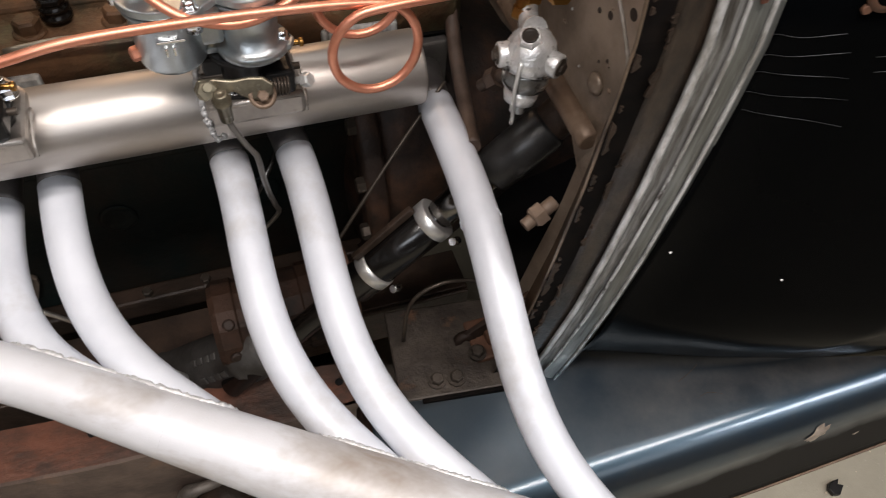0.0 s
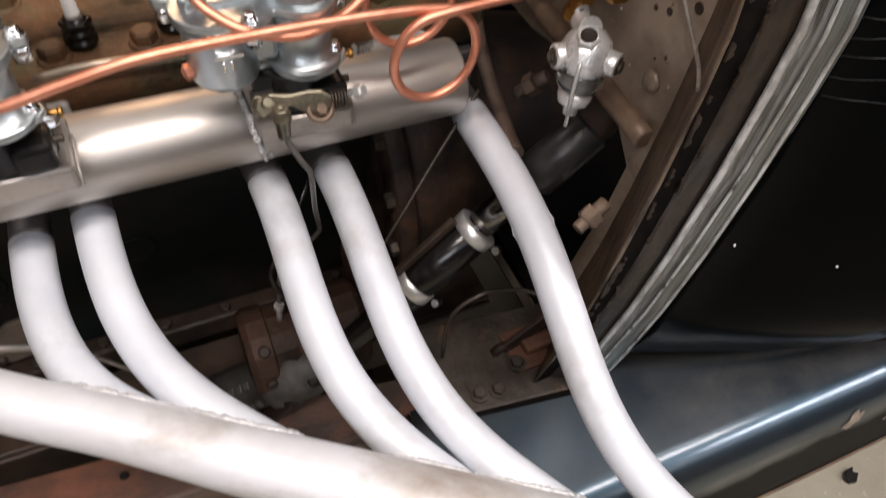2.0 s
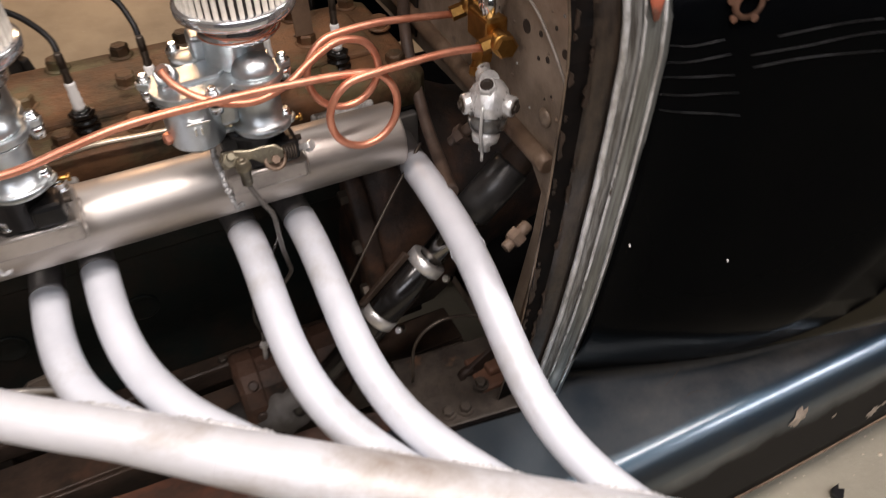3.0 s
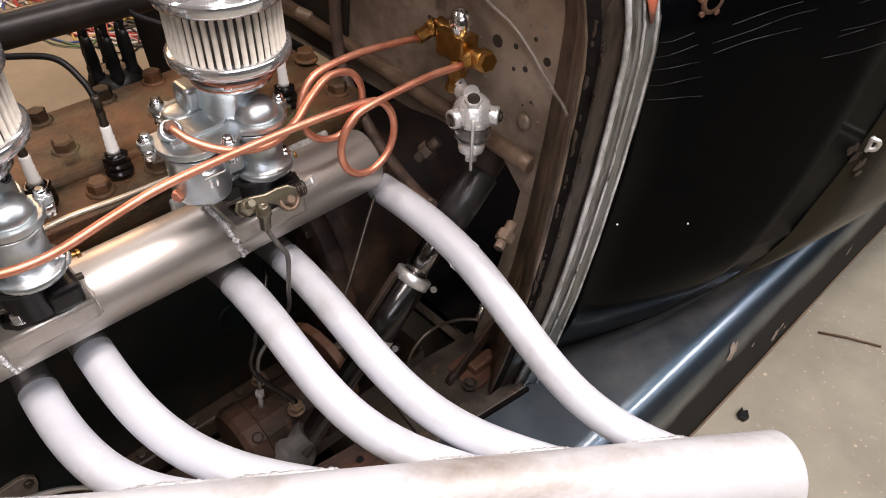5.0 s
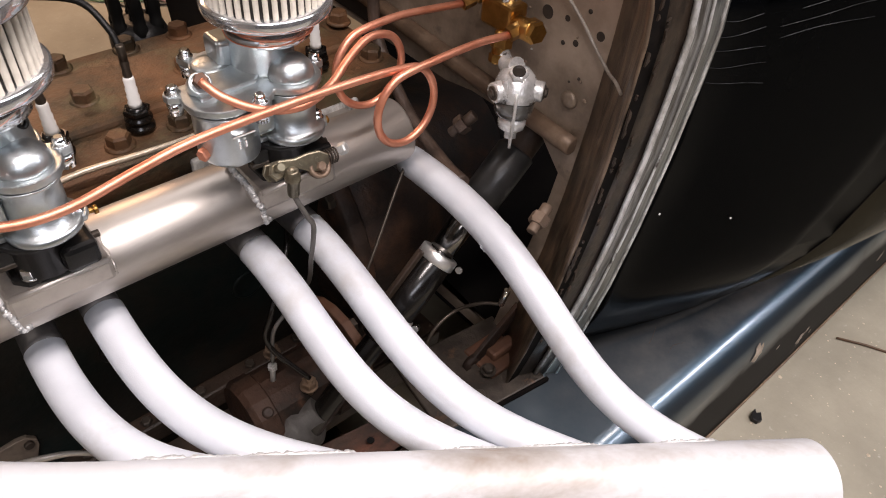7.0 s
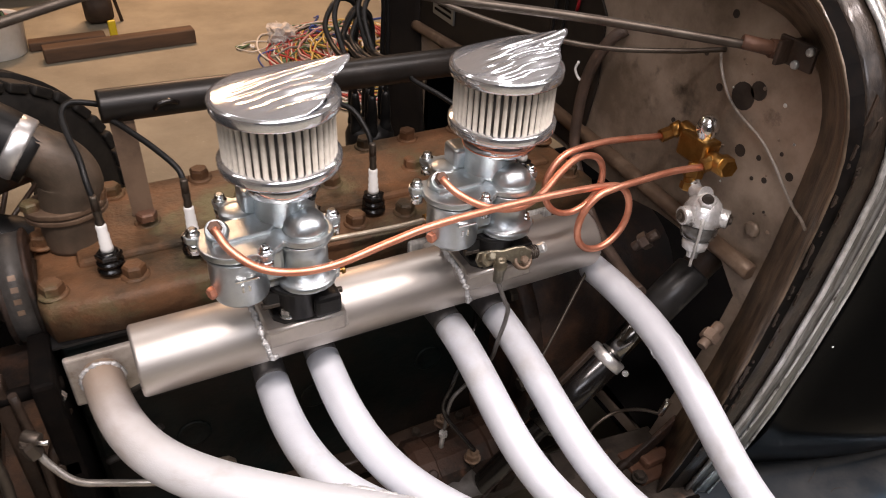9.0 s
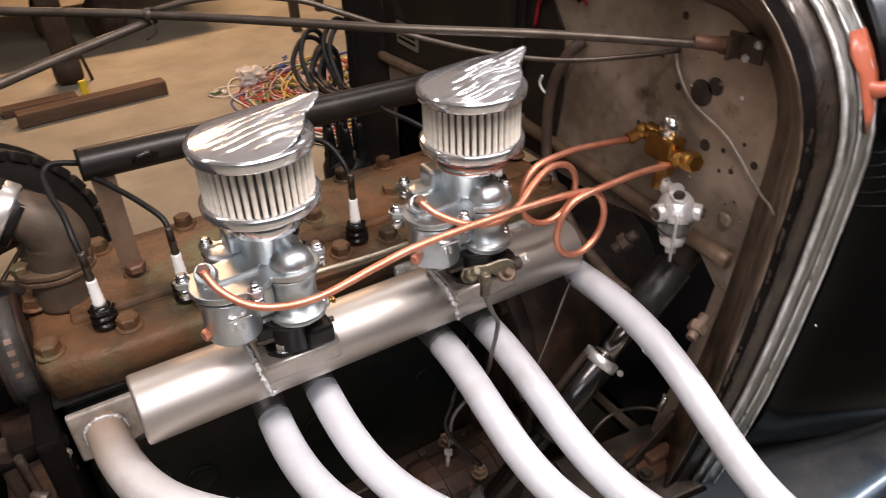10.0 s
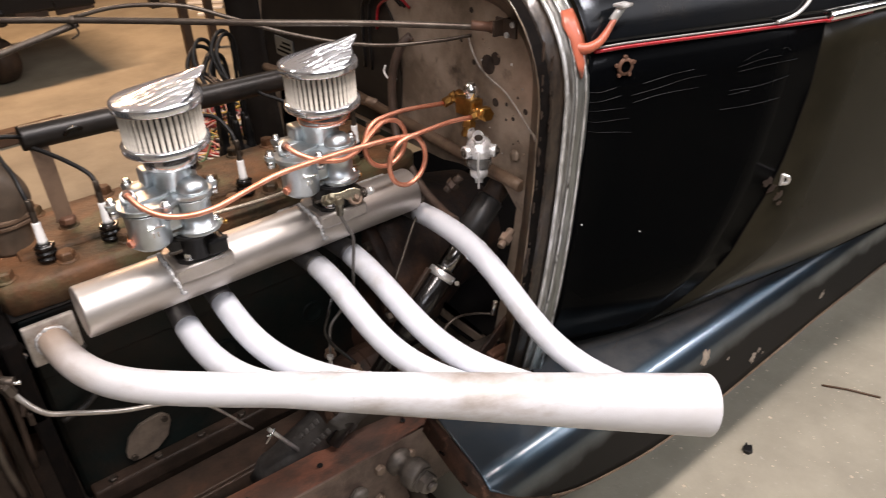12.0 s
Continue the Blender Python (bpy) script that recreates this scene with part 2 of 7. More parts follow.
PLATEDIRT = mat("dusty dark plate", (0.06, 0.048, 0.038), 0.5, 0.2, (0.024, 0.019, 0.015), 22, (0.4, 0.62), spots=(0.115, 0.062, 0.036), spot_scale=24, spot_at=(0.58, 0.7), bump=0.7, bump_scale=110, spec=0.35)
CABLEBROWN = mat("brown woven sheath", (0.085, 0.055, 0.04), 0.55, 0.05, (0.05, 0.033, 0.024), 40, bump=0.4, bump_scale=300)
RAILWEB = mat("dusty brown rail side", (0.15, 0.105, 0.082), 0.55, 0.1, (0.07, 0.048, 0.037), 18, (0.4, 0.62), spots=(0.2, 0.12, 0.08), spot_scale=15, spot_at=(0.6, 0.72), bump=0.5, bump_scale=120)
PLATESTEEL = mat("dull bare plate", (0.21, 0.165, 0.125), 0.5, 0.35, (0.14, 0.11, 0.085), 50, bump=0.15, bump_scale=200)
BARRUST = mat("worn tan bar", (0.17, 0.112, 0.072), 0.5, 0.3, (0.10, 0.064, 0.042), 25, spots=(0.24, 0.17, 0.12), spot_scale=16, spot_at=(0.55, 0.68), bump=0.2)
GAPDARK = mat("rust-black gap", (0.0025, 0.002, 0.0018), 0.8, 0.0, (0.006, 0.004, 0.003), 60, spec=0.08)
BEADSTEEL = mat("scraped bright bead", (0.74, 0.75, 0.75), 0.3, 0.5, (0.34, 0.33, 0.31), 60, (0.42, 0.62), spots=(0.06, 0.05, 0.042), spot_scale=45, spot_at=(0.58, 0.66), bump=0.3, bump_scale=400, stretch=(1, 1, 0.5))
LIPRUST = mat("rusty cowl ledge", (0.19, 0.135, 0.09), 0.42, 0.2, (0.055, 0.038, 0.025), 90, (0.38, 0.62), spots=(0.03, 0.02, 0.014), spot_scale=42, spot_at=(0.56, 0.7), bump=0.6, bump_scale=130, coat=0.35, stretch=(0.25, 1, 1), uv=True)
GUTTER = mat("dark rusty gutter", (0.042, 0.029, 0.020), 0.42, 0.2, (0.015, 0.011, 0.008), 80, (0.4, 0.6), spots=(0.014, 0.010, 0.008), spot_scale=55, spot_at=(0.55, 0.66), bump=0.7, bump_scale=130, coat=0.3, stretch=(0.4, 1, 1), uv=True)
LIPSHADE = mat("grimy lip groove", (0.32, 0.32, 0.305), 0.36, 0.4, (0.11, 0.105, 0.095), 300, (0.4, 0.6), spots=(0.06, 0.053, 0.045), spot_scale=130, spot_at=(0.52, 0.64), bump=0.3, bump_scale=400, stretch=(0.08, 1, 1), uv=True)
BARE = mat("scraped bare steel", (0.72, 0.72, 0.70), 0.34, 0.45, (0.36, 0.35, 0.33), 50, spots=(0.12, 0.10, 0.085), spot_scale=30, spot_at=(0.52, 0.64), bump=0.2, bump_scale=200, stretch=(1.6, 1.6, 0.18))
BLACKPAINT = mat("aged black cowl paint", (0.0011, 0.0013, 0.0016), 0.18, 0.0, (0.0019, 0.0020, 0.0021), 4, bump=0.015, bump_scale=12, spec=0.014)
UPPERPAINT = mat("dusty upper cowl paint", (0.004, 0.0048, 0.006), 0.16, 0.0, (0.007, 0.0075, 0.008), 6, bump=0.03, bump_scale=14, spots=(0.012, 0.011, 0.010), spot_scale=14, spot_at=(0.58, 0.74), spec=0.3)
DOORPAINT = mat("dusty olive-black door paint", (0.0135, 0.0118, 0.0075), 0.24, 0.0, (0.021, 0.018, 0.0115), 5, bump=0.02, bump_scale=9, spec=0.12)
LIPSTEEL = mat("weathered bare lip", (0.24, 0.25, 0.235), 0.3, 0.6, (0.12, 0.12, 0.11), 200, (0.4, 0.62), spots=(0.5, 0.5, 0.48), spot_scale=230, spot_at=(0.62, 0.7), bump=0.3, bump_scale=400, stretch=(0.06, 1, 1), uv=True)
GLINTLINE = mat("painted reflection line", (0.002, 0.002, 0.0023), 0.5, 0.0, (0.04, 0.0415, 0.044), 26, (0.47, 0.62), spec=0.3)
ALLOY = mat("pale die-cast alloy", (0.82, 0.82, 0.81), 0.26, 0.6, (0.6, 0.6, 0.59), 70, spots=(0.12, 0.11, 0.10), spot_scale=90, spot_at=(0.6, 0.68), bump=0.5, bump_scale=200)
SEDIMENT = mat("clear sediment glass", (0.10, 0.10, 0.095), 0.08, 0.0, (0.04, 0.035, 0.03), 60, coat=0.8, spec=0.8)
DARKCHROME = mat("dark polished steel", (0.32, 0.31, 0.30), 0.16, 1.0, (0.14, 0.13, 0.12), 30, (0.4, 0.6), bump=0.05, bump_scale=100)
COLLAR = mat("grey-black worn collar", (0.035, 0.034, 0.033), 0.34, 0.2, (0.016, 0.015, 0.014), 25, spots=(0.075, 0.07, 0.066), spot_scale=30, spot_at=(0.6, 0.72), bump=0.15, bump_scale=120)
CABIN = mat("cabin shade as black colour", (0.006, 0.005, 0.005), 0.95, 0.0, (0.009, 0.008, 0.007), 10, spec=0.05)
LIDCHROME = mat("bright buffed chrome lid", (0.92, 0.95, 1.0), 0.11, 0.86, (0.78, 0.82, 0.88), 20, bump=0.06, bump_scale=45, stretch=(0.4, 1, 1))
RINGCHROME = mat("chrome ring", (0.86, 0.88, 0.91), 0.13, 0.9, (0.62, 0.64, 0.67), 35, bump=0.05, bump_scale=90)
BLUEPAINT = mat("dusty blue-black paint", (0.011, 0.015, 0.0205), 0.32, 0.05, (0.019, 0.021, 0.023), 6, (0.36, 0.62), coat=0.5, coat_ior=1.6, tint=(0.38, 0.72, 1.0), bump=0.03, bump_scale=16, spots=(0.03, 0.026, 0.022), spot_scale=10, spot_at=(0.56, 0.72), spec=0.9)
settle_dust(BLUEPAINT, (0.13, 0.126, 0.12))
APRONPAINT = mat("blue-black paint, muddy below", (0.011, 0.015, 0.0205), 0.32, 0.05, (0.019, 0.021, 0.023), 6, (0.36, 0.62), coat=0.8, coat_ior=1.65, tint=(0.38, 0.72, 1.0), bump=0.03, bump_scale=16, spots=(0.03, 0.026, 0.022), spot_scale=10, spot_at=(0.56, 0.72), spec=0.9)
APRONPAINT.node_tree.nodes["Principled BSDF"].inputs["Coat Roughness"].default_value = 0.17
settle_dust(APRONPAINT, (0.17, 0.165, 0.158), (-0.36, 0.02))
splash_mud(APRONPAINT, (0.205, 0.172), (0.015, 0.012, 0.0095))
CONCRETE = mat("worn concrete", (0.335, 0.304, 0.232), 0.65, 0.0, (0.21, 0.19, 0.145), 3.2, (0.35, 0.7), spots=(0.42, 0.39, 0.32), spot_scale=75, spot_at=(0.62, 0.74), bump=0.3, bump_scale=120)
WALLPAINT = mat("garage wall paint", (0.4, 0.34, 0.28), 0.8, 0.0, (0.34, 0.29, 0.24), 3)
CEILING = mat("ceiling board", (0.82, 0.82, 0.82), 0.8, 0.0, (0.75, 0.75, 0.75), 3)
DARKWALL = mat("wall colour dark as if unlit", (0.03, 0.027, 0.024), 0.8, 0.0, (0.022, 0.019, 0.017), 3)
LEVER = mat("greasy yellow zinc", (0.27, 0.24, 0.17), 0.36, 0.8, (0.13, 0.11, 0.08), 60, spots=(0.4, 0.37, 0.28), spot_scale=120, spot_at=(0.58, 0.68))
RUBBER = mat("black rubber", (0.005, 0.005, 0.005), 0.45, 0.0, (0.010, 0.0095, 0.009), 40, bump=0.1, spec=0.28)
BLACKTUBE = mat("glossy black tube", (0.0045, 0.004, 0.0037), 0.2, 0.0, (0.009, 0.007, 0.006), 30, spots=(0.03, 0.024, 0.019), spot_scale=45, spot_at=(0.64, 0.72), bump=0.06, bump_scale=60, spec=0.5)
LOOMTUBE = mat("worn black loom tube", (0.008, 0.007, 0.006), 0.36, 0.0, (0.016, 0.013, 0.011), 25, spots=(0.04, 0.034, 0.028), spot_scale=30, spot_at=(0.64, 0.74), bump=0.12, bump_scale=80, spec=0.32)
TREAD = mat("dusty tyre rubber", (0.012, 0.011, 0.010), 0.6, 0.0, (0.024, 0.021, 0.018), 30, bump=0.15, bump_scale=90, spec=0.3)
PORCELAIN = mat("white porcelain", (0.82, 0.82, 0.8), 0.25, 0.0, (0.75, 0.75, 0.72), 30)
CHIPTAN = mat("chipped filler", (0.30, 0.25, 0.2), 0.6, 0.0, (0.17, 0.14, 0.11), 90)
TAN = mat("tan primer", (0.24, 0.17, 0.12), 0.55, 0.1, (0.14, 0.1, 0.075), 20)
ORANGE = mat("orange red primer", (0.44, 0.115, 0.06), 0.34, 0.0, (0.30, 0.085, 0.05), 20, spots=(0.2, 0.09, 0.06), spot_scale=40, spot_at=(0.58, 0.7))
RED = mat("red stripe", (0.30, 0.010, 0.016), 0.3)
WIREGREY = mat("dusty grey wire", (0.36, 0.32, 0.28), 0.5, 0.2, (0.2, 0.17, 0.14), 60)
DUSTYIRON = mat("dusty grey iron", (0.15, 0.13, 0.11), 0.5, 0.3, (0.07, 0.058, 0.048), 30, (0.4, 0.62), bump=0.3, bump_scale=120)
DULLINE = mat("dull steel line", (0.5, 0.47, 0.43), 0.36, 0.75, (0.3, 0.27, 0.24), 30)
CASTORBROWN = mat("brown dusty rubber", (0.055, 0.036, 0.024), 0.6, 0.0, (0.03, 0.02, 0.014), 14, bump=0.3, bump_scale=60, spec=0.25)
FLANGERUST = mat("dark flaking rust", (0.085, 0.042, 0.028), 0.6, 0.1, (0.035, 0.022, 0.016), 30, (0.4, 0.6), spots=(0.19, 0.1, 0.065), spot_scale=38, spot_at=(0.58, 0.68), bump=0.8, bump_scale=130, spec=0.3)
GREYROD = mat("grey cable sheath", (0.14, 0.13, 0.12), 0.42, 0.4, (0.09, 0.08, 0.07), 40)
ROD = mat("dull steel rod", (0.09, 0.075, 0.06), 0.45, 0.7, (0.06, 0.045, 0.035), 30)
WOOD = mat("dirty timber", (0.11, 0.06, 0.032), 0.7, 0.0, (0.06, 0.034, 0.02), 20, stretch=(0.15, 1, 1), bump=0.2)
PLASTIC = mat("yellowed plastic", (0.55, 0.45, 0.33), 0.5)


def shade(bm, smooth=True):
    for f in bm.faces:
        f.smooth = smooth
    return bm


def offset_of(ob):
    v = Vector((0, 0, 0))
    while ob:
        v += ob.location
        ob = ob.parent
    return v


def part(name, bm, material, parent, label=""):
    """Links a bmesh, given in the place's own metres, as one mesh under a thing or a part."""
    bmesh.ops.translate(bm, verts=bm.verts, vec=-offset_of(parent))
    me = bpy.data.meshes.new(name)
    bm.to_mesh(me)
    bm.free()
    me.materials.append(material)
    ob = new(name, me)
    ob.parent = parent
    if label:
        tagged(ob, label)
    return ob


def thing(name, label, category, at=(0, 0, 0), group="", kind=""):
    ob = new(name)
    ob.location = at
    ob.empty_display_size = 0.02
    return tagged(ob, label, category, group, kind)


def solid(name, bm, material, label, category="", kind="", group="", at=None):
    """A thing that is one mesh."""
    at = Vector(at) if at is not None else Vector((0, 0, 0))
    bmesh.ops.translate(bm, verts=bm.verts, vec=-at)
    me = bpy.data.meshes.new(name)
    bm.to_mesh(me)
    bm.free()
    me.materials.append(material)
    ob = new(name, me)
    ob.location = at
    return tagged(ob, label, category, group, kind)


def box(lo, hi, bevel=0.0, seg=2, m=None):
    bm = bmesh.new()
    bmesh.ops.create_cube(bm, size=1)
    lo, hi = Vector(lo), Vector(hi)
    bm.transform(Matrix.Translation((lo + hi) / 2) @ Matrix.Diagonal((*(hi - lo), 1)))
    if bevel:
        bmesh.ops.bevel(bm, geom=bm.edges[:], offset=bevel, segments=seg, profile=0.5, affect="EDGES")
    if m is not None:
        bm.transform(m)
    return bm


def spline(points, steps=10):
    """A smooth line through the given points."""
    p = [Vector(q) for q in points]
    p = [2 * p[0] - p[1]] + p + [2 * p[-1] - p[-2]]
    out = []
    for i in range(1, len(p) - 2):
        for k in range(steps):
            t = k / steps
            a, b, c, d = p[i - 1], p[i], p[i + 1], p[i + 2]
            out.append(0.5 * ((2 * b) + (c - a) * t + (2 * a - 5 * b + 4 * c - d) * t * t + (3 * b - a - 3 * c + d) * t ** 3))
    out.append(p[-2])
    return out


def pipe(path, r, seg=16, caps=True, bore=0.0):
    """A round tube along a path; r is a radius or one for each point. bore: wall thickness of an open end."""
    path = [Vector(p) for p in path]
    n = len(path)
    radii = r if isinstance(r, (list, tuple)) else [r] * n
    tang = [(path[min(i + 1, n - 1)] - path[max(i - 1, 0)]).normalized() for i in range(n)]
    u = tang[0].orthogonal().normalized()
    bm = bmesh.new()
    rings = []
    for i in range(n):
        u = (u - tang[i] * u.dot(tang[i])).normalized()
        v = tang[i].cross(u)
        rings.append([bm.verts.new(path[i] + radii[i] * (math.cos(2 * math.pi * k / seg) * u + math.sin(2 * math.pi * k / seg) * v)) for k in range(seg)])
    if bore:
        for i, depth in ((n - 1, 0.0), (n - 1, 0.002), (n - 1, 0.03)):
            v = tang[i].cross(u)
            rings.append([bm.verts.new(path[i] - tang[i] * depth + (radii[i] - bore) * (math.cos(2 * math.pi * k / seg) * u + math.sin(2 * math.pi * k / seg) * v)) for k in range(seg)])
    for a, b in zip(rings, rings[1:]):
        for k in range(seg):
            bm.faces.new((a[k], a[(k + 1) % seg], b[(k + 1) % seg], b[k])).smooth = True
    if caps:
        bm.faces.new(rings[0][::-1])
        bm.faces.new(rings[-1])
    return bm


def lathe(profile, seg=32, m=None, cap=True):
    """Turns (radius, height) pairs about z; sharp where a pair is repeated."""
    bm = bmesh.new()
    rings = []
    for r, z in profile:
        rings.append([bm.verts.new((r * math.cos(2 * math.pi * k / seg), r * math.sin(2 * math.pi * k / seg), z)) for k in range(seg)])
    for a, b in zip(rings, rings[1:]):
        for k in range(seg):
            bm.faces.new((a[k], a[(k + 1) % seg], b[(k + 1) % seg], b[k])).smooth = True
    if cap:
        bm.faces.new(rings[0][::-1])
        bm.faces.new(rings[-1])
    if m is not None:
        bm.transform(m)
    return bm


def along(a, b):
    """The pose that takes z from a towards b."""
    a, b = Vector(a), Vector(b)
    return Matrix.Translation(a) @ (b - a).to_track_quat("Z", "Y").to_matrix().to_4x4()


def rod(a, b, r, seg=14, chamfer=0.0):
    h = (Vector(b) - Vector(a)).length
    c = chamfer or r * 0.12
    return lathe([(r - c, 0), (r, c), (r, h - c), (r - c, h)], seg, along(a, b))


def hexhead(at, up, size, height, turn=0.0):
    """A bolt's hexagon head with a chamfered top and a washer face."""
    s = size / math.sqrt(3)
    bm = lathe([(s, 0), (s, height * 0.8), (s * 0.82, height)], 6, along(at, Vector(at) + Vector(up)) @ pose(0, 0, 0, 0, 0, turn))
    return shade(bm, False)


def merge(*bms):
    out = bmesh.new()
    for b in bms:
        me = bpy.data.meshes.new("joined")
        b.to_mesh(me)
        b.free()
        out.from_mesh(me)
        bpy.data.meshes.remove(me)
    return out


def extrude_outline(outline, z0, z1, bevel=0.0, m=None):
    """A plate from a closed outline in x, y."""
    bm = bmesh.new()
    f = bm.faces.new([bm.verts.new((x, y, z0)) for x, y in outline])
    r = bmesh.ops.extrude_face_region(bm, geom=[f])
    bmesh.ops.translate(bm, verts=[v for v in r["geom"] if isinstance(v, bmesh.types.BMVert)], vec=(0, 0, z1 - z0))
    bmesh.ops.recalc_face_normals(bm, faces=bm.faces)
    if bevel:
        bmesh.ops.bevel(bm, geom=bm.edges[:], offset=bevel, segments=2, profile=0.5, affect="EDGES")
    if m is not None:
        bm.transform(m)
    return bm


def sheet(rows_of_points, thick=0.0, smooth=True):
    """A surface through rows of points, thickened along its normals."""
    bm = bmesh.new()
    g = [[bm.verts.new(p) for p in row] for row in rows_of_points]
    uv = bm.loops.layers.uv.new("metres")
    run = [0.0]
    for p, q in zip(rows_of_points[0], rows_of_points[0][1:]):
        run.append(run[-1] + (Vector(q) - Vector(p)).length)
    width = 0.0
    for a, b in zip(g, g[1:]):
        step = (b[0].co - a[0].co).length
        for i in range(len(a) - 1):
            f = bm.faces.new((a[i], a[i + 1], b[i + 1], b[i]))
            f.smooth = smooth
            for loop, place in zip(f.loops, ((run[i], width), (run[i + 1], width), (run[i + 1], width + step), (run[i], width + step))):
                loop[uv].uv = place
        width += step
    bmesh.ops.recalc_face_normals(bm, faces=bm.faces)
    if thick:
        bmesh.ops.solidify(bm, geom=bm.faces[:], thickness=thick)
    return bm


# ---- the garage ----
solid("floor", box((-5, -3.5, -0.1), (6, 9, 0)), CONCRETE, "worn grey-tan concrete garage floor", kind="structure")
solid("wall_north", box((-5, 9, 0), (6, 9.15, 2.9)), WALLPAINT, "plain tan garage wall", kind="structure")
# south and east walls are out of view; their dark colour keeps reflections dim
solid("wall_south", box((-5, -3.65, 0), (6, -3.5, 2.9)), DARKWALL, "unseen garage wall coloured dark as if unlit", kind="structure")
solid("wall_east", box((6, -3.65, 0), (6.15, 9.15, 2.9)), DARKWALL, "unseen garage wall coloured dark as if unlit", kind="structure")
solid("wall_west", box((-5.15, -3.65, 0), (-5, 9.15, 2.9)), WALLPAINT, "plain tan garage wall", kind="structure")
solid("ceiling", box((-5.15, -3.65, 2.9), (6.15, 9.15, 3.0)), CEILING, "plain pale garage ceiling", kind="structure")

# ---- car body: firewall, cowl, door ----
FX = 0.25
body = thing("car_body", "black vintage car cowl and door with a bare dark firewall", "car body", (0.4, 0.69, 0.42))
CY = 0.695  # the car's middle


def arch(inset, spread=1.0, n=10):
    """Half-outline of the cowl's front, from its near foot up to the middle; inset is how far inside y 0.283 it runs, spread how much it flares inward at its foot."""
    top, corner = 1.02 - inset, 0.12 - inset
    pts = [(0.283 + inset + spread * d, z) for d, z in ((0.06, 0.42), (0.038, 0.52), (0.02, 0.62), (0.0095, 0.70), (0.001, 0.79), (-0.003, 0.86), (-0.004, top - corner))]
    for k in range(1, n + 1):
        a = math.pi / 2 * k / n
        pts.append((0.283 + inset - 0.004 * spread * (1 - k / n) + corner * (1 - math.cos(a)), top - corner + corner * math.sin(a)))
    pts.append((CY, top + 0.03))
    return pts


def both(half):
    return half + [(2 * CY - y, z) for y, z in reversed(half[:-1])]


outline = both(arch(0.028))
hole = [(0.385, 0.44), (0.362, 0.56), (0.342, 0.66), (0.335, 0.715), (0.362, 0.742), (0.46, 0.742), (0.50, 0.735), (0.60, 0.735), (0.9, 0.735), (1.05, 0.72), (1.06, 0.44)]


def ring_plate(outer, x0, x1, inner=None):
    bm = bmesh.new()
    vo = [bm.verts.new((x0, y, z)) for y, z in outer]
    es = [bm.edges.new((vo[i], vo[(i + 1) % len(vo)])) for i in range(len(vo))]
    if inner:
        vi = [bm.verts.new((x0, y, z)) for y, z in inner]
        es += [bm.edges.new((vi[i], vi[(i + 1) % len(vi)])) for i in range(len(vi))]
    bmesh.ops.triangle_fill(bm, use_beauty=True, use_dissolve=False, edges=es, normal=(-1, 0, 0))
    r = bmesh.ops.extrude_face_region(bm, geom=bm.faces[:])
    bmesh.ops.translate(bm, verts=[v for v in r["geom"] if isinstance(v, bmesh.types.BMVert)], vec=(x1 - x0, 0, 0))
    bmesh.ops.recalc_face_normals(bm, faces=bm.faces)
    return bm


firewall = part("firewall", ring_plate(outline, FX, FX + 0.003, hole), FIREWALL, body, "dark scuffed firewall panel with an open floor")


def band(half_a, xa, half_b, xb, steps=1):
    rows = []
    for k in range(steps + 1):
        t = k / steps
        rows.append([(xa + (xb - xa) * t, ya + (yb - ya) * t, za + (zb - za) * t) for (ya, za), (yb, zb) in zip(half_a, half_b)])
    return rows


EDGE = {i: both(arch(i)) for i in (0.028, 0.012, -0.010, -0.029, -0.0288, -0.036, -0.0385, -0.0445)}
OUTER = both(arch(-0.046, 0.9))
NEAR, FAR = slice(0, 18), slice(17, None)
# the ledge's far half takes a near-black colour that stands for shade
for half, material_, lab in ((NEAR, LIPRUST, "olive-brown rusty hood ledge standing forward of the firewall"), (FAR, FARSHADE, "far hood ledge coloured dark for shade")):
    steps_ = [(EDGE[0.028][half], FX - 0.0005), (EDGE[0.012][half], FX - 0.006), (EDGE[-0.010][half], FX - 0.026), (EDGE[-0.029][half], FX - 0.048)]
    rows = [band(*steps_[0], *steps_[1])[0]] + [band(*a_, *b_)[1] for a_, b_ in zip(steps_, steps_[1:])]
    part("ledge", sheet(rows, 0.002), material_, body, lab)
part("ledge_channel", sheet(band(EDGE[-0.029], FX - 0.048, EDGE[-0.0288], FX - 0.031), 0.002, False), GAPDARK, body, "black gap where the hood lacing was")
part("gutter", sheet(band(EDGE[-0.0288], FX - 0.031, EDGE[-0.036], FX - 0.014, 3), 0.002), GUTTER, body, "rusty brown hood ledge gutter")
part("hood_ledge_bead", pipe([Vector((FX - 0.0125, y, z)) for y, z in EDGE[-0.0385]], 0.0027, 12), BEADSTEEL, body, "scraped bare steel bead")
part("lip_groove", sheet(band(EDGE[-0.0385], FX - 0.012, EDGE[-0.0445], FX - 0.002), 0.002), LIPSHADE, body, "grimy dark groove beside the bead")
part("cowl_lip", sheet(band(EDGE[-0.0445], FX - 0.002, OUTER, FX + 0.010) + band(OUTER, FX + 0.010, OUTER, FX + 0.019)[1:], 0.002), LIPSTEEL, body, "weathered bare steel cowl lip")
part("lip_crease", pipe([Vector((FX - 0.003, y - 0.0012 if y < CY else y + 0.0012, z)) for y, z in EDGE[-0.0445]], 0.0012, 8), BEADSTEEL, body, "bright scraped crease")
part("lip_edge", pipe([Vector((FX + 0.012, y - 0.001 if y < CY else y + 0.001, z)) for y, z in OUTER], 0.0015, 8), BEADSTEEL, body, "bright worn lip edge")
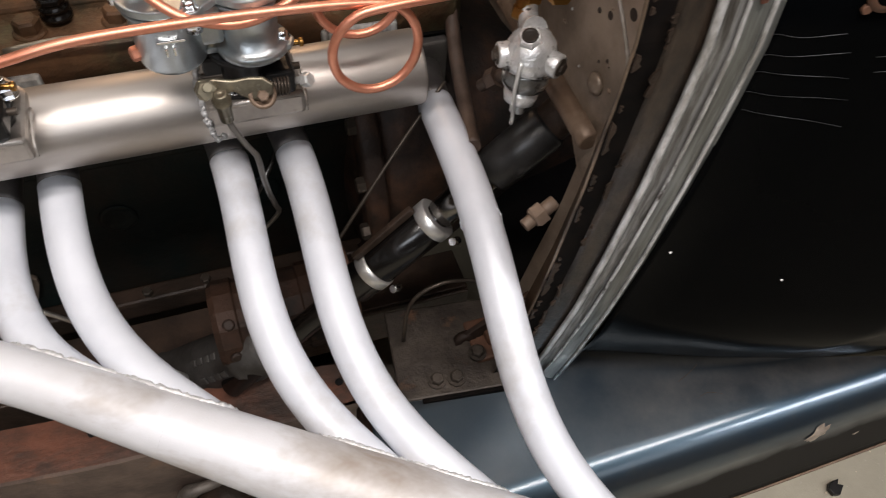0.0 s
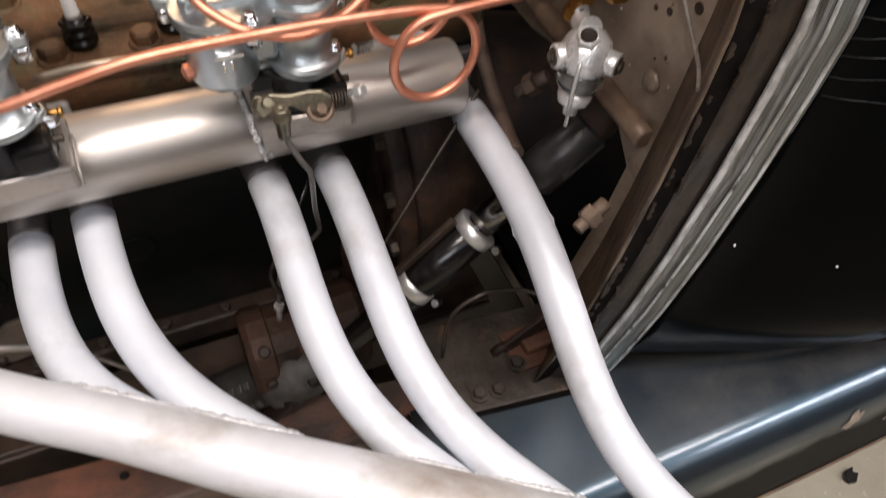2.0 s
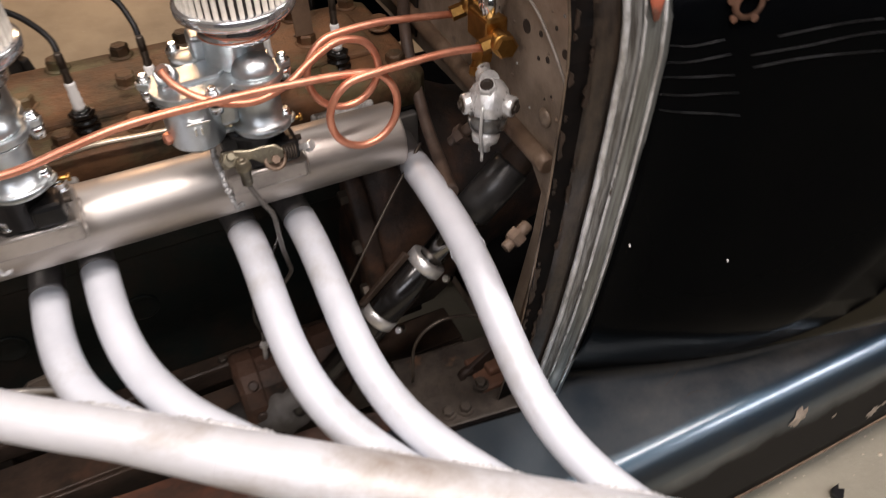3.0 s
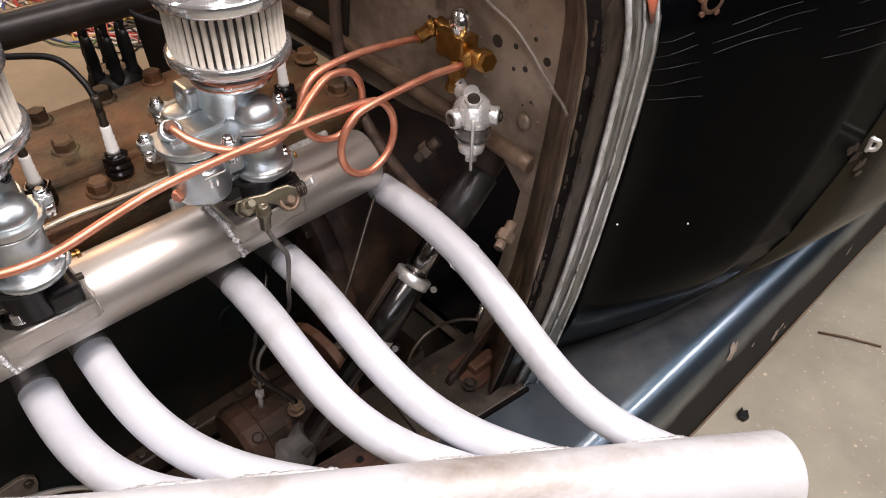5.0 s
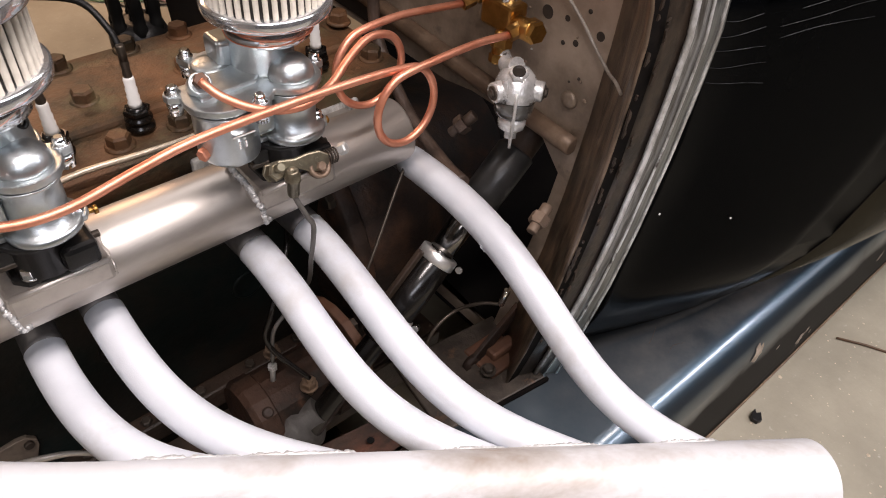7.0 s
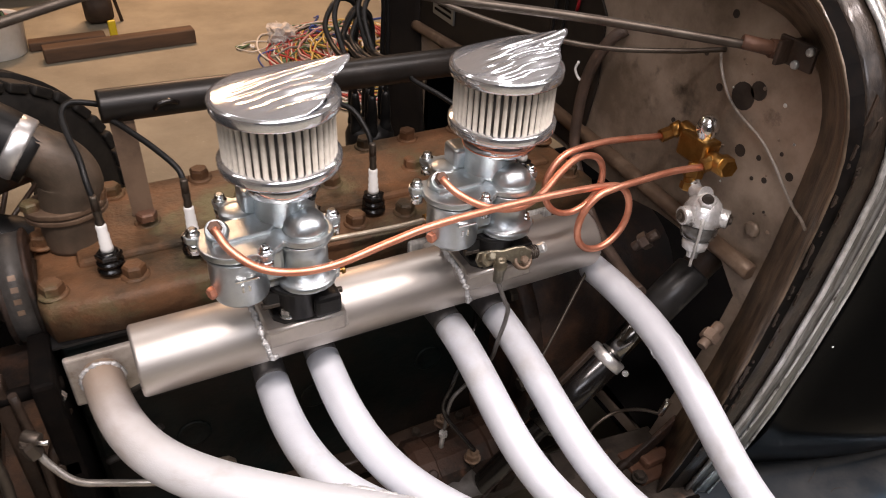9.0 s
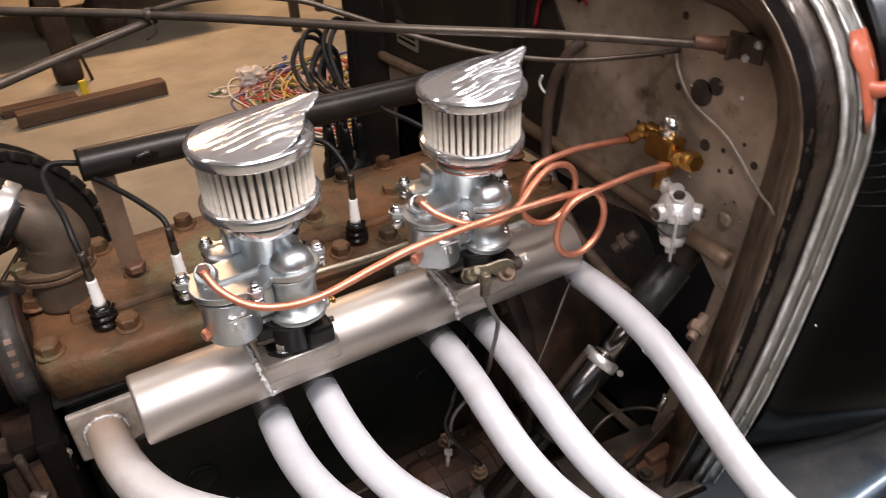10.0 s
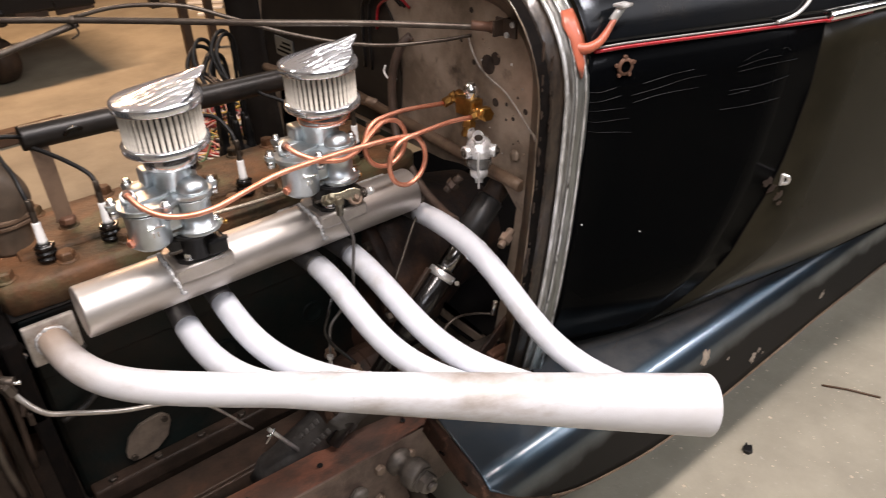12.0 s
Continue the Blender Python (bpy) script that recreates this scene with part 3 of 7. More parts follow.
rnd = random.Random(4)
z = 0.53
while z < 0.955:
    h = rnd.choice((0.003, 0.005, 0.008, 0.014, 0.022)) * rnd.uniform(0.8, 1.2)
    front_edge = rnd.random() < 0.45
    w = min(0.0065, rnd.uniform(0.001, 0.0035) + 0.1 * h) * (1 if front_edge else -1)
    outline = [(-0.2 * w, 0)] + [(w * rnd.uniform(0.25, 1.0), h * f) for f in (0.12, 0.3, 0.48, 0.66, 0.84)] + [(-0.2 * w, h)]
    y = float(np.interp(z, (0.52, 0.62, 0.70, 0.79, 0.86, 0.95), (0.292, 0.274, 0.2635, 0.255, 0.251, 0.252)))
    bm = extrude_outline(outline, 0, 0.0014, 0, Matrix(((1, 0, 0, FX - 0.0475 if front_edge else FX - 0.0315), (0, 0, -1, y - 0.0024), (0, 1, 0, z), (0, 0, 0, 1))))
    part("ledge_chip", bm, GREASE, body)
    z += h * rnd.uniform(0.5, 1.3) + rnd.choice((0.0, 0.002, 0.01))

# pressed bar, bolts and holes on the firewall
bar = lathe([(0.007, 0), (0.009, 0.001), (0.0092, 0.012), (0.0092, 0.46), (0.001, 0.462)], 20, along((FX - 0.004, 0.322, 0.754), (FX - 0.004, 0.85, 0.79)))
part("stiffening_bar", bar, BARRUST, firewall, "tan worn stiffening bar")
part("stiffening_bar", lathe([(0.007, 0), (0.009, 0.001), (0.0092, 0.012), (0.0092, 0.42), (0.001, 0.422)], 20, along((FX - 0.004, 1.088, 0.753), (FX - 0.004, 0.55, 0.789))), BARRUST, firewall)
# added dark sheet: the firewall's fall into shade on the far side, as colour
far_panel = [(0.61, 0.745), (0.595, 0.84), (0.60, 0.92), (0.65, 0.98), (0.74, 1.01), (0.90, 1.01), (0.98, 0.995), (1.05, 0.93), (1.072, 0.86), (1.072, 0.745)]
part("far_panel", extrude_outline(far_panel, 0, 0.003, 0.001, Matrix(((0, 0, -1, FX - 0.0005), (1, 0, 0, 0), (0, 1, 0, 0), (0, 0, 0, 1)))), FARSHADE, firewall, "added dark sheet for shade on the far firewall")
plate_ = part("data_plate", box((FX - 0.0065, 0.95, 0.795), (FX - 0.003, 1.02, 0.832), 0.0006, 1), LIPSTEEL, firewall, "small pale data plate")
for k in range(3):
    part("writing_bar", box((FX - 0.0072, 0.957, 0.803 + 0.009 * k), (FX - 0.0062, 1.013 - 0.012 * k, 0.807 + 0.009 * k)), GAPDARK, plate_)
for y, z, r in ((0.395, 0.908, 0.0135), (0.38, 0.919, 0.009), (0.38, 0.859, 0.0062), (0.428, 0.974, 0.004), (0.424, 0.905, 0.004), (0.345, 0.845, 0.003), (0.341, 0.981, 0.004), (0.322, 0.861, 0.0042), (0.358, 0.862, 0.0028), (0.45, 0.93, 0.003), (0.47, 0.85, 0.003)):
    part("firewall_hole", shade(lathe([(r, 0), (r * 0.98, 0.0003)], 14, along((FX, y, z), (FX - 1, y, z))), False), HOLEDARK, firewall)
part("firewall_bolt", lathe([(0.0085, 0), (0.0085, 0.002), (0.006, 0.0045), (0.002, 0.0055)], 16, along((FX, 0.339, 0.794), (FX - 1, 0.339, 0.794))), FIREWALL, firewall)
rnd = random.Random(31)
for k in range(26):
    y, z = rnd.uniform(0.322, 0.43), rnd.uniform(0.78, 0.96)
    r = rnd.choice((0.0012, 0.0012, 0.0016, 0.0022))
    part("rivet", lathe([(r, 0), (r * 0.85, 0.0006), (r * 0.4, 0.0012)], 8, along((FX, y, z), (FX - 1, y, z))), rnd.choice((TAN, TAN, BARE, HOLEDARK)), firewall)
part("rod_bracket", merge(box((FX - 0.016, 0.327, 0.957), (FX - 0.012, 0.364, 0.979), 0.001), box((FX - 0.030, 0.35, 0.958), (FX, 0.354, 0.978), 0.001)), RAILRUST, firewall, "dark rod bracket")
for y, z in ((0.332, 0.974), (0.342, 0.96)):
    part("bracket_bolt", lathe([(0.004, 0), (0.0035, 0.002), (0.002, 0.003)], 12, along((FX - 0.016, y, z), (FX - 1, y, z))), BARE, firewall)

# cowl sides: a flaring sheet that tucks under at its foot
COWL = [(0.268, 0.238), (0.277, 0.239), (0.32, 0.229), (0.371, 0.212), (0.45, 0.185), (0.53, 0.158), (0.609, 0.131)]
DOOR = [(0.613, 0.1298), (0.7, 0.113), (0.8, 0.097), (1.0, 0.072), (1.3, 0.045), (1.75, 0.02)]


SEAM_X = (0.255, 0.327, 0.364, 0.419, 0.466, 0.52, 0.597, 0.712, 0.849, 1.1, 1.5, 1.8)
SEAM_Y = (0.322, 0.297, 0.282, 0.261, 0.246, 0.233, 0.219, 0.197, 0.172, 0.135, 0.09, 0.065)


def seam_y(x):
    """Where the body's foot meets the apron."""
    return float(np.mean(np.interp([x + d for d in np.linspace(-0.03, 0.03, 7)], SEAM_X, SEAM_Y)))


def side_y(x, y, z):
    """The side's place: upright above, tucked under towards the sill, rolled in above the belt."""
    foot = seam_y(x)
    y += float(np.interp(z, (0.455, 0.52, 0.56, 0.62, 0.70, 0.79), (0.0, 0.006, 0.014, 0.018, 0.009, 0.0))) * max(0.0, min(1.0, (0.38 - x) / 0.11))
    if z < 0.62:
        t = min(1, (0.62 - z) / 0.165)
        y = y + (max(foot, y) - y) * t ** 1.7
    if z > 0.955:
        y = y + 1.6 * (z - 0.955) ** 1.4
    return y


EDGE_Z = (0.455, 0.5, 0.555, 0.61, 0.65, 0.70, 0.75, 0.80, 0.86)
EDGE_X = (0.468, 0.488, 0.511, 0.536, 0.553, 0.577, 0.593, 0.602, 0.611)
LINE_X, LINE_Y = [p[0] for p in COWL + DOOR[1:]], [p[1] for p in COWL + DOOR[1:]]


def blotch(rng, x, z, size, depth):
    """A ragged patch that follows a panel; depth gives the panel's y at (x, z)."""
    bm = bmesh.new()
    outer, inner = [], []
    for k in range(18):
        a, q = k * math.pi / 9, size * rng.uniform(0.5, 1.1)
        for ring, f, lift in ((outer, 1.0, 0.0), (inner, 0.55, 0.0004)):
            px, pz = x + f * q * (math.cos(a) + 0.3 * math.sin(a)), z + f * q * math.sin(a)
            ring.append(bm.verts.new((px, depth(px, pz) - lift, pz)))
    hub = bm.verts.new((x, depth(x, z) - 0.0004, z))
    for k in range(18):
        n = (k + 1) % 18
        bm.faces.new((outer[k], outer[n], inner[n], inner[k]))
        bm.faces.new((inner[k], inner[n], hub))
    bmesh.ops.recalc_face_normals(bm, faces=bm.faces)
    return bm


def side_panel(line, gap_from, zs, mirror=False):
    rows = []
    for z in zs:
        row = []
        cut = float(np.interp(z, EDGE_Z, EDGE_X))
        for x, _ in line:
            xx = x
            if gap_from == "end":
                xx = line[0][0] + (x - line[0][0]) * (cut - 0.0015 - line[0][0]) / (line[-1][0] - line[0][0])
            elif gap_from == "start":
                xx = line[-1][0] - (line[-1][0] - x) * (line[-1][0] - cut - 0.0015) / (line[-1][0] - line[0][0])
            yy = side_y(xx, float(np.interp(xx, LINE_X, LINE_Y)), z)
            row.append((xx, 2 * CY - yy if mirror else yy, z))
        rows.append(row)
    return sheet(rows, 0.002)


ZS = [0.453, 0.475, 0.5, 0.525, 0.555, 0.58, 0.61, 0.65, 0.7, 0.75, 0.8, 0.86, 0.9, 0.95]
ZT = [0.956, 0.965, 0.98, 1.0, 1.03, 1.06, 1.1]
cowl_panel = part("cowl_side", side_panel(COWL, "end", ZS), BLACKPAINT, body, "glossy black cowl side with wavy reflections")
part("cowl_side", side_panel(COWL, "end", ZS, True), BLACKPAINT, body)
door = part("door", side_panel(DOOR, "start", ZS), DOORPAINT, body, "dusty olive-black closed car door")
part("door", side_panel(DOOR, "start", ZS, True), DOORPAINT, body)
part("door_gap", pipe([(x, side_y(x, float(np.interp(x, LINE_X, LINE_Y)), z) - 0.0004, z) for z, x in [(0.455 + 0.0165 * k, float(np.interp(0.455 + 0.0165 * k, EDGE_Z, EDGE_X))) for k in range(31)]], 0.0019, 8), GAPDARK, body, "black gap in front of the door")
part("cowl_top", side_panel(COWL + DOOR[1:3], "", ZT), UPPERPAINT, body, "dusty dark upper cowl")
top = [[(x, y, 1.1 + 0.05 * math.sin(math.pi * k / 8)) for k, y in enumerate([0.23 + (2 * CY - 0.46) * j / 8 for j in range(9)])] for x in (0.272, 0.5, 0.8)]
part("cowl_roof", sheet(top, 0.002), BLUEPAINT, body)
belt = [Vector((x, side_y(x, y, 0.955) - 0.002, 0.956 - 0.012 * (x - 0.28))) for x, y in COWL[1:]]
part("belt_moulding", pipe(belt, 0.0015, 10), LIPSHADE, body, "dull silver belt moulding")
part("belt_stripe", pipe([p + Vector((0, -0.0005, -0.0043)) for p in belt] + [Vector((x, y - 0.002, 0.946)) for x, y in DOOR[:2]], 0.0025, 8), RED, body, "thin red belt stripe")
part("door_moulding", pipe([Vector((x, y - 0.003, 0.952 + 0.01 * (x - 0.61))) for x, y in DOOR], 0.006, 10), CHROME, body, "bright door moulding")
scoop = [Vector(p) for p in ((0.53, 0.153, 0.955), (0.56, 0.145, 0.962), (0.585, 0.143, 0.98), (0.6, 0.15, 1.02), (0.61, 0.165, 1.06))]
part("pillar_moulding", pipe(spline(scoop, 6), 0.0025, 8), BARE, body, "thin silver pillar moulding")
# orange primer over the lip and a bare bracket
patch = []
for z, x0, x1 in ((1.0, 0.246, 0.266), (0.985, 0.243, 0.267), (0.97, 0.2455, 0.268), (0.955, 0.246, 0.267), (0.942, 0.2475, 0.262), (0.926, 0.252, 0.2555)):
    row = []
    for k in range(5):
        x = x0 + (x1 - x0) * k / 4
        c = 0.159 if x < 0.245 else 0.166
        bulge = c - math.sqrt(c * c - (z - 0.9) ** 2)
        row.append((x, float(np.interp(x, (0.232, 0.2375, 0.248, 0.26, 0.27), (0.243, 0.241, 0.2345, 0.2355, 0.2355))) - 0.0035 + bulge, z))
    patch.append(row)
part("primer_patch", sheet(patch, 0.001), ORANGE, body, "orange-red primer patch")
part("primer_patch", pipe(spline([(0.256, 0.250, 0.958), (0.265, 0.241, 0.957), (0.279, 0.235, 0.962), (0.292, 0.234, 0.972), (0.304, 0.234, 0.985)], 5), [0.0075 - 0.0002 * k for k in range(21)], 10), ORANGE, body)
part("hinge_bracket", merge(rod((0.303, 0.236, 0.983), (0.316, 0.232, 1.0), 0.005), box((0.306, 0.225, 0.998), (0.326, 0.24, 1.002), 0.001)), BARE, body, "bare metal hinge bracket")
# bolt ring, holes and latch
ex, ey, ez = 0.322, 0.2275, 0.927
ring = merge(lathe([(0.007, -0.002), (0.011, -0.002), (0.011, 0.002), (0.007, 0.002)], 20, along((ex, ey - 0.002, ez), (ex - 0.3, ey - 1, ez)), False),
             *[rod((ex + 0.012 * math.cos(a), ey - 0.004 * math.cos(a), ez + 0.012 * math.sin(a)), (ex + 0.012 * math.cos(a) - 0.001, ey - 0.004 - 0.004 * math.cos(a), ez + 0.012 * math.sin(a)), 0.0028, 8) for a in (0.4, 1.6, 2.9, 4.1, 5.3)])
part("mounting_ring", ring, RUST, body, "rusty mounting ring left on the cowl")
for x, y, z in ((0.277, 0.239, 0.718), (0.371, 0.212, 0.683)):
    part("drill_hole", lathe([(0.0011, 0), (0.0009, 0.0008)], 10, along((x, y - 0.0025, z), (x - 0.3, y - 1, z))), PORCELAIN, cowl_panel)
latch = part("door_latch", merge(pipe(spline([(0.6, 0.138, 0.71), (0.6015, 0.128, 0.711), (0.604, 0.1255, 0.716), (0.602, 0.1265, 0.7225), (0.5985, 0.137, 0.724)], 6), 0.0028, 10), box((0.5955, 0.131, 0.7075), (0.603, 0.135, 0.7265), 0.001)), CLAMP, body, "bright bent door latch staple")
for x, z, s in ((0.572, 0.718, 0.010), (0.596, 0.690, 0.009), (0.601, 0.678, 0.005), (0.582, 0.706, 0.008)):
    part("rust_patch", blotch(random.Random(int(x * 5000)), x, z, s, lambda px, pz: side_y(px, float(np.interp(px, LINE_X, LINE_Y)), pz) - 0.0032), DARKRUST if x < 0.59 else RAILRUST, body, "rust-brown patch beside the latch")


# thin pale lines that draw the wavy reflections in the cowl as colour
WAVE_GLINTS = (((0.27, 0.904), (0.289, 0.900), (0.313, 0.902)), ((0.27, 0.891), (0.29, 0.888), (0.321, 0.890)), ((0.27, 0.880), (0.291, 0.876), (0.328, 0.873)),
             ((0.272, 0.866), (0.293, 0.861), (0.335, 0.858)), ((0.276, 0.852), (0.294, 0.847), (0.341, 0.838)),
             ((0.335, 0.888), (0.372, 0.892), (0.409, 0.898), (0.44, 0.899)), ((0.339, 0.878), (0.378, 0.883), (0.43, 0.884)), ((0.35, 0.901), (0.39, 0.907), (0.42, 0.909)),
             ((0.492, 0.909), (0.51, 0.916), (0.526, 0.920)), ((0.487, 0.896), (0.529, 0.899), (0.576, 0.901)), ((0.479, 0.872), (0.524, 0.872), (0.569, 0.879)),
             ((0.469, 0.847), (0.515, 0.846), (0.561, 0.849)), ((0.55, 0.918), (0.557, 0.9185), (0.564, 0.914)), ((0.485, 0.902), (0.52, 0.908), (0.55, 0.909)), ((0.478, 0.866), (0.51, 0.868)))
for pts in WAVE_GLINTS:
    fine = spline([(x, 0, z) for x, z in pts], 5)
    part("scratch", pipe([(p.x, side_y(p.x, float(np.interp(p.x, LINE_X, LINE_Y)), p.z) - 0.0024, p.z) for p in fine], 0.00028, 5), GLINTLINE, cowl_panel)

# inner sheets in the same black, which stands for the shade inside
part("inner_splash", box((-0.62, 0.985, 0.06), (0.25, 0.99, 0.46), 0.001), CABIN, body, "inner splash panel coloured black for shade")
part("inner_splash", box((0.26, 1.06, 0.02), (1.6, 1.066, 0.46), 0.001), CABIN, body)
# cabin behind the open floor, its shade put into a matt black colour
part("toe_board", sheet([[(0.26, y, 0.40), (0.5, y, 0.36), (0.9, y, 0.36), (1.6, y, 0.36)] for y in (0.31, 1.08)], 0.003), CABIN, body, "cabin floor coloured black for shade")
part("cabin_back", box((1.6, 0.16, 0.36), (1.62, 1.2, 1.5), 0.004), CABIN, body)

# ---- splash apron ----
apron = thing("splash_apron", "dusty blue-black splash apron along the sill", "splash apron", (0.5, 0.2, 0.2))
ROLL = 0.047  # radius of the rolled ridge
RY, RZ = 0.205, 0.388
PROF = [(0.325, 0), (0.29, 0), (0.26, 0), (0.235, 0)] + [(RY - ROLL * math.sin(a), RZ + ROLL * math.cos(a)) for a in [math.radians(80) * (k / 16) for k in range(17)]] + [(0, 0)] * 6
LOW_X, LOW_Z = (0.04, 0.07, 0.106, 0.145, 0.186, 0.235, 0.284, 0.378, 0.462, 0.56, 0.677, 0.916, 1.4), (0.436, 0.413, 0.380, 0.354, 0.331, 0.316, 0.304, 0.285, 0.278, 0.278, 0.283, 0.294, 0.298)


def apron_y(z):
    """The apron's outer face: the roll, then a side that leans outward to its foot."""
    if z > RZ + 0.0082:
        return RY - ROLL * math.sqrt(max(0.0, 1 - ((z - RZ) / ROLL) ** 2))
    return RY - ROLL * 0.9848 - (RZ + 0.0082 - z) * 0.09


rows = []
for x in [0.054, 0.058, 0.064, 0.072, 0.082] + [0.095 + 0.016 * k for k in range(38)] + [0.73, 0.78, 0.85, 0.9, 1.0, 1.1, 1.3, 1.6, 1.75]:
    row = []
    low = float(np.mean(np.interp([x + d for d in np.linspace(-0.035, 0.035, 9)], LOW_X, LOW_Z)))
    inn = max(0.2055, min(0.325, seam_y(x) + 0.012))
    squeeze = (inn - RY) / (0.325 - RY)
    for k, (y, z) in enumerate(PROF):
        if k < 4:
            y = RY + (y - RY) * max(squeeze, 0.02)
            z = RZ + ROLL + (y - RY) * 0.12 - 0.004 * math.exp(-((x - 0.42) / 0.16) ** 2) * (k in (1, 2))
        elif k >= len(PROF) - 6:
            # the side's rows share the height between the roll and the lower edge
            z = RZ + 0.0082 + (min(low, RZ) - RZ - 0.0082) * (k - len(PROF) + 7) / 6
            y = apron_y(z)
        if low > RZ and k >= 4 and (z < low or k >= len(PROF) - 6):
            # the front corner: the roll is cut off by the rising edge
            z = low - 0.0003 * max(0, k - len(PROF) + 7)
            y = apron_y(z)
        row.append((x + max(0.0, y - 0.18) * 0.12 * max(0.0, 1 - (x - 0.054) / 0.1), y, z))
    rows.append(row)
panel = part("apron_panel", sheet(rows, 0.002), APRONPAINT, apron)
edge_line = [Vector(r[-1]) + Vector((0, -0.001, 0)) for r in rows]
part("apron_edge", pipe([p for p in edge_line if p.x > 0.15], 0.0018, 8), BARRUST, apron, "worn tan lower edge")
lip_rows = [[(0.071, 0.33, 0.436), (0.068, 0.33, 0.425), (0.06, 0.33, 0.405), (0.066, 0.33, 0.398)], [(0.064, 0.26, 0.434), (0.058, 0.26, 0.422), (0.048, 0.26, 0.402), (0.054, 0.26, 0.396)], [(0.057, 0.205, 0.434), (0.05, 0.205, 0.42), (0.04, 0.203, 0.40), (0.047, 0.204, 0.394)]]
for q in [p for p in edge_line if 0.06 < p.x < 0.27]:
    drop = 0.024 - 0.09 * max(0.0, q.x - 0.08)
    lip_rows.append([(q.x, q.y + 0.003, q.z), (q.x - 0.003, q.y + 0.004, q.z - 0.4 * drop), (q.x - 0.008, q.y + 0.008, q.z - drop), (q.x - 0.003, q.y + 0.016, q.z - drop - 0.003)])
part("apron_flange", sheet(lip_rows, 0.0025), FLANGERUST, apron, "rusty folded flange")
for x, y, z in ((0.052, 0.27, 0.414), (0.044, 0.21, 0.41), (0.072, 0.162, 0.385)):
    part("flange_slot", box((-0.0014, -0.0045, -0.003), (0.0014, 0.0045, 0.003), 0.0008, 1, pose(x - 0.0022, y, z, 0, -22, 8)), GAPDARK, apron)
part("apron_slot", box((-0.062, -0.0022, -0.003), (0.062, 0.0022, 0.003), 0.0006, 1, pose(0.184, 0.292, 0.4465, 0, 0, -7)), GAPDARK, apron)
part("sill_seam", pipe([Vector((x, seam_y(x) + 0.001, 0.4525)) for x in (0.262, 0.3, 0.33, 0.36, 0.4, 0.44, 0.48, 0.52, 0.56, 0.6, 0.66, 0.72, 0.8, 0.9, 1.1, 1.5)], 0.0028, 8), GAPDARK, apron)
rnd = random.Random(17)
for x, z, s in ((0.527, 0.398, 0.015), (0.686, 0.318, 0.012), (0.705, 0.326, 0.006), (0.72, 0.312, 0.004), (0.93, 0.345, 0.010), (0.60, 0.36, 0.004)):
    part("paint_chip", blotch(rnd, x, z, s, lambda px, pz: apron_y(pz) - 0.0012), CHIPTAN, panel, "tan chipped filler")
for pts in (((0.39, 0.245, 0.4393), (0.405, 0.25, 0.4398), (0.42, 0.257, 0.440)), ((0.40, 0.222, 0.4368), (0.415, 0.225, 0.4371), (0.43, 0.219, 0.4365))):
    part("paint_crack", pipe(spline(pts, 6), 0.0003, 5), ROD, panel)

# ---- chassis frame ----
chassis = thing("chassis_frame", "rusty steel chassis frame with a shock absorber mount", "car frame", (-0.2, 0.37, 0.0))
part("side_rail", merge(
    sheet([[(-0.75, 0.455, 0.40), (-0.2, 0.41, 0.40), (0.0, 0.40, 0.40), (0.10, 0.385, 0.40)], [(-0.75, 0.405, 0.40), (-0.2, 0.352, 0.40), (0.0, 0.344, 0.40), (0.10, 0.338, 0.40)]], 0.004, False)), ORANGERUST, chassis, "rusty channel side rail")
part("rail_web", merge(
    sheet([[(-0.75, 0.405, 0.40), (-0.2, 0.352, 0.40), (0.0, 0.344, 0.40), (1.6, 0.338, 0.40)], [(-0.75, 0.405, 0.27), (-0.2, 0.352, 0.27), (0.0, 0.344, 0.27), (1.6, 0.338, 0.27)]], 0.004, False)), RAILWEB, chassis, "dusty brown rail web")
part("inner_rail", merge(box((-0.45, 0.47, 0.362), (0.24, 0.53, 0.368), 0.002), box((-0.45, 0.465, 0.30), (0.24, 0.471, 0.364), 0.002)), RAILRUST, chassis, "oily brown inner rail")
for x, y, z in ((-0.092, 0.373, 0.405), (0.051, 0.368, 0.405), (-0.2, 0.385, 0.405)):
    part("rail_hole", lathe([(0.0045, 0), (0.004, 0.0006)], 14, Matrix.Translation((x, y, z - 0.0006))), BLACKCAST, chassis)
for x, z in ((-0.015, 0.369), (-0.02, 0.31), (0.04, 0.365)):
    part("rail_bolt", merge(lathe([(0.011, 0), (0.011, 0.003)], 16, along((x, 0.3445, z), (x, 0, z))), hexhead((x, 0.342, z), (0, -1, 0), 0.015, 0.009, 20)), TAN, chassis)
SA, SB = Vector((0.017, 0.344, 0.365)), Vector((0.028, 0.285, 0.359))
sd = (SB - SA).normalized()
bush = part("shock_mount", lathe([(0.02, 0), (0.022, 0.004), (0.022, 0.012), (0.0165, 0.016), (0.0165, 0.024), (0.023, 0.03), (0.024, 0.036), (0.024, 0.05), (0.021, 0.054)], 28, along(SA, SB)), DUSTYIRON, chassis, "grey greasy shock absorber mount")
part("mount_nut", merge(lathe([(0.020, 0), (0.0205, 0.002), (0.0205, 0.004)], 20, along(SA + sd * 0.054, SB + sd)), hexhead(SA + sd * 0.058, sd, 0.03, 0.014, 10), rod(SA + sd * 0.07, SA + sd * 0.078, 0.0085, 14)), DUSTYIRON, bush)
part("shock_link", merge(rod((0.022, 0.315, 0.36), (0.06, 0.31, 0.15), 0.013), rod((0.06, 0.31, 0.15), (0.07, 0.31, 0.01), 0.013)), GREASE, chassis)
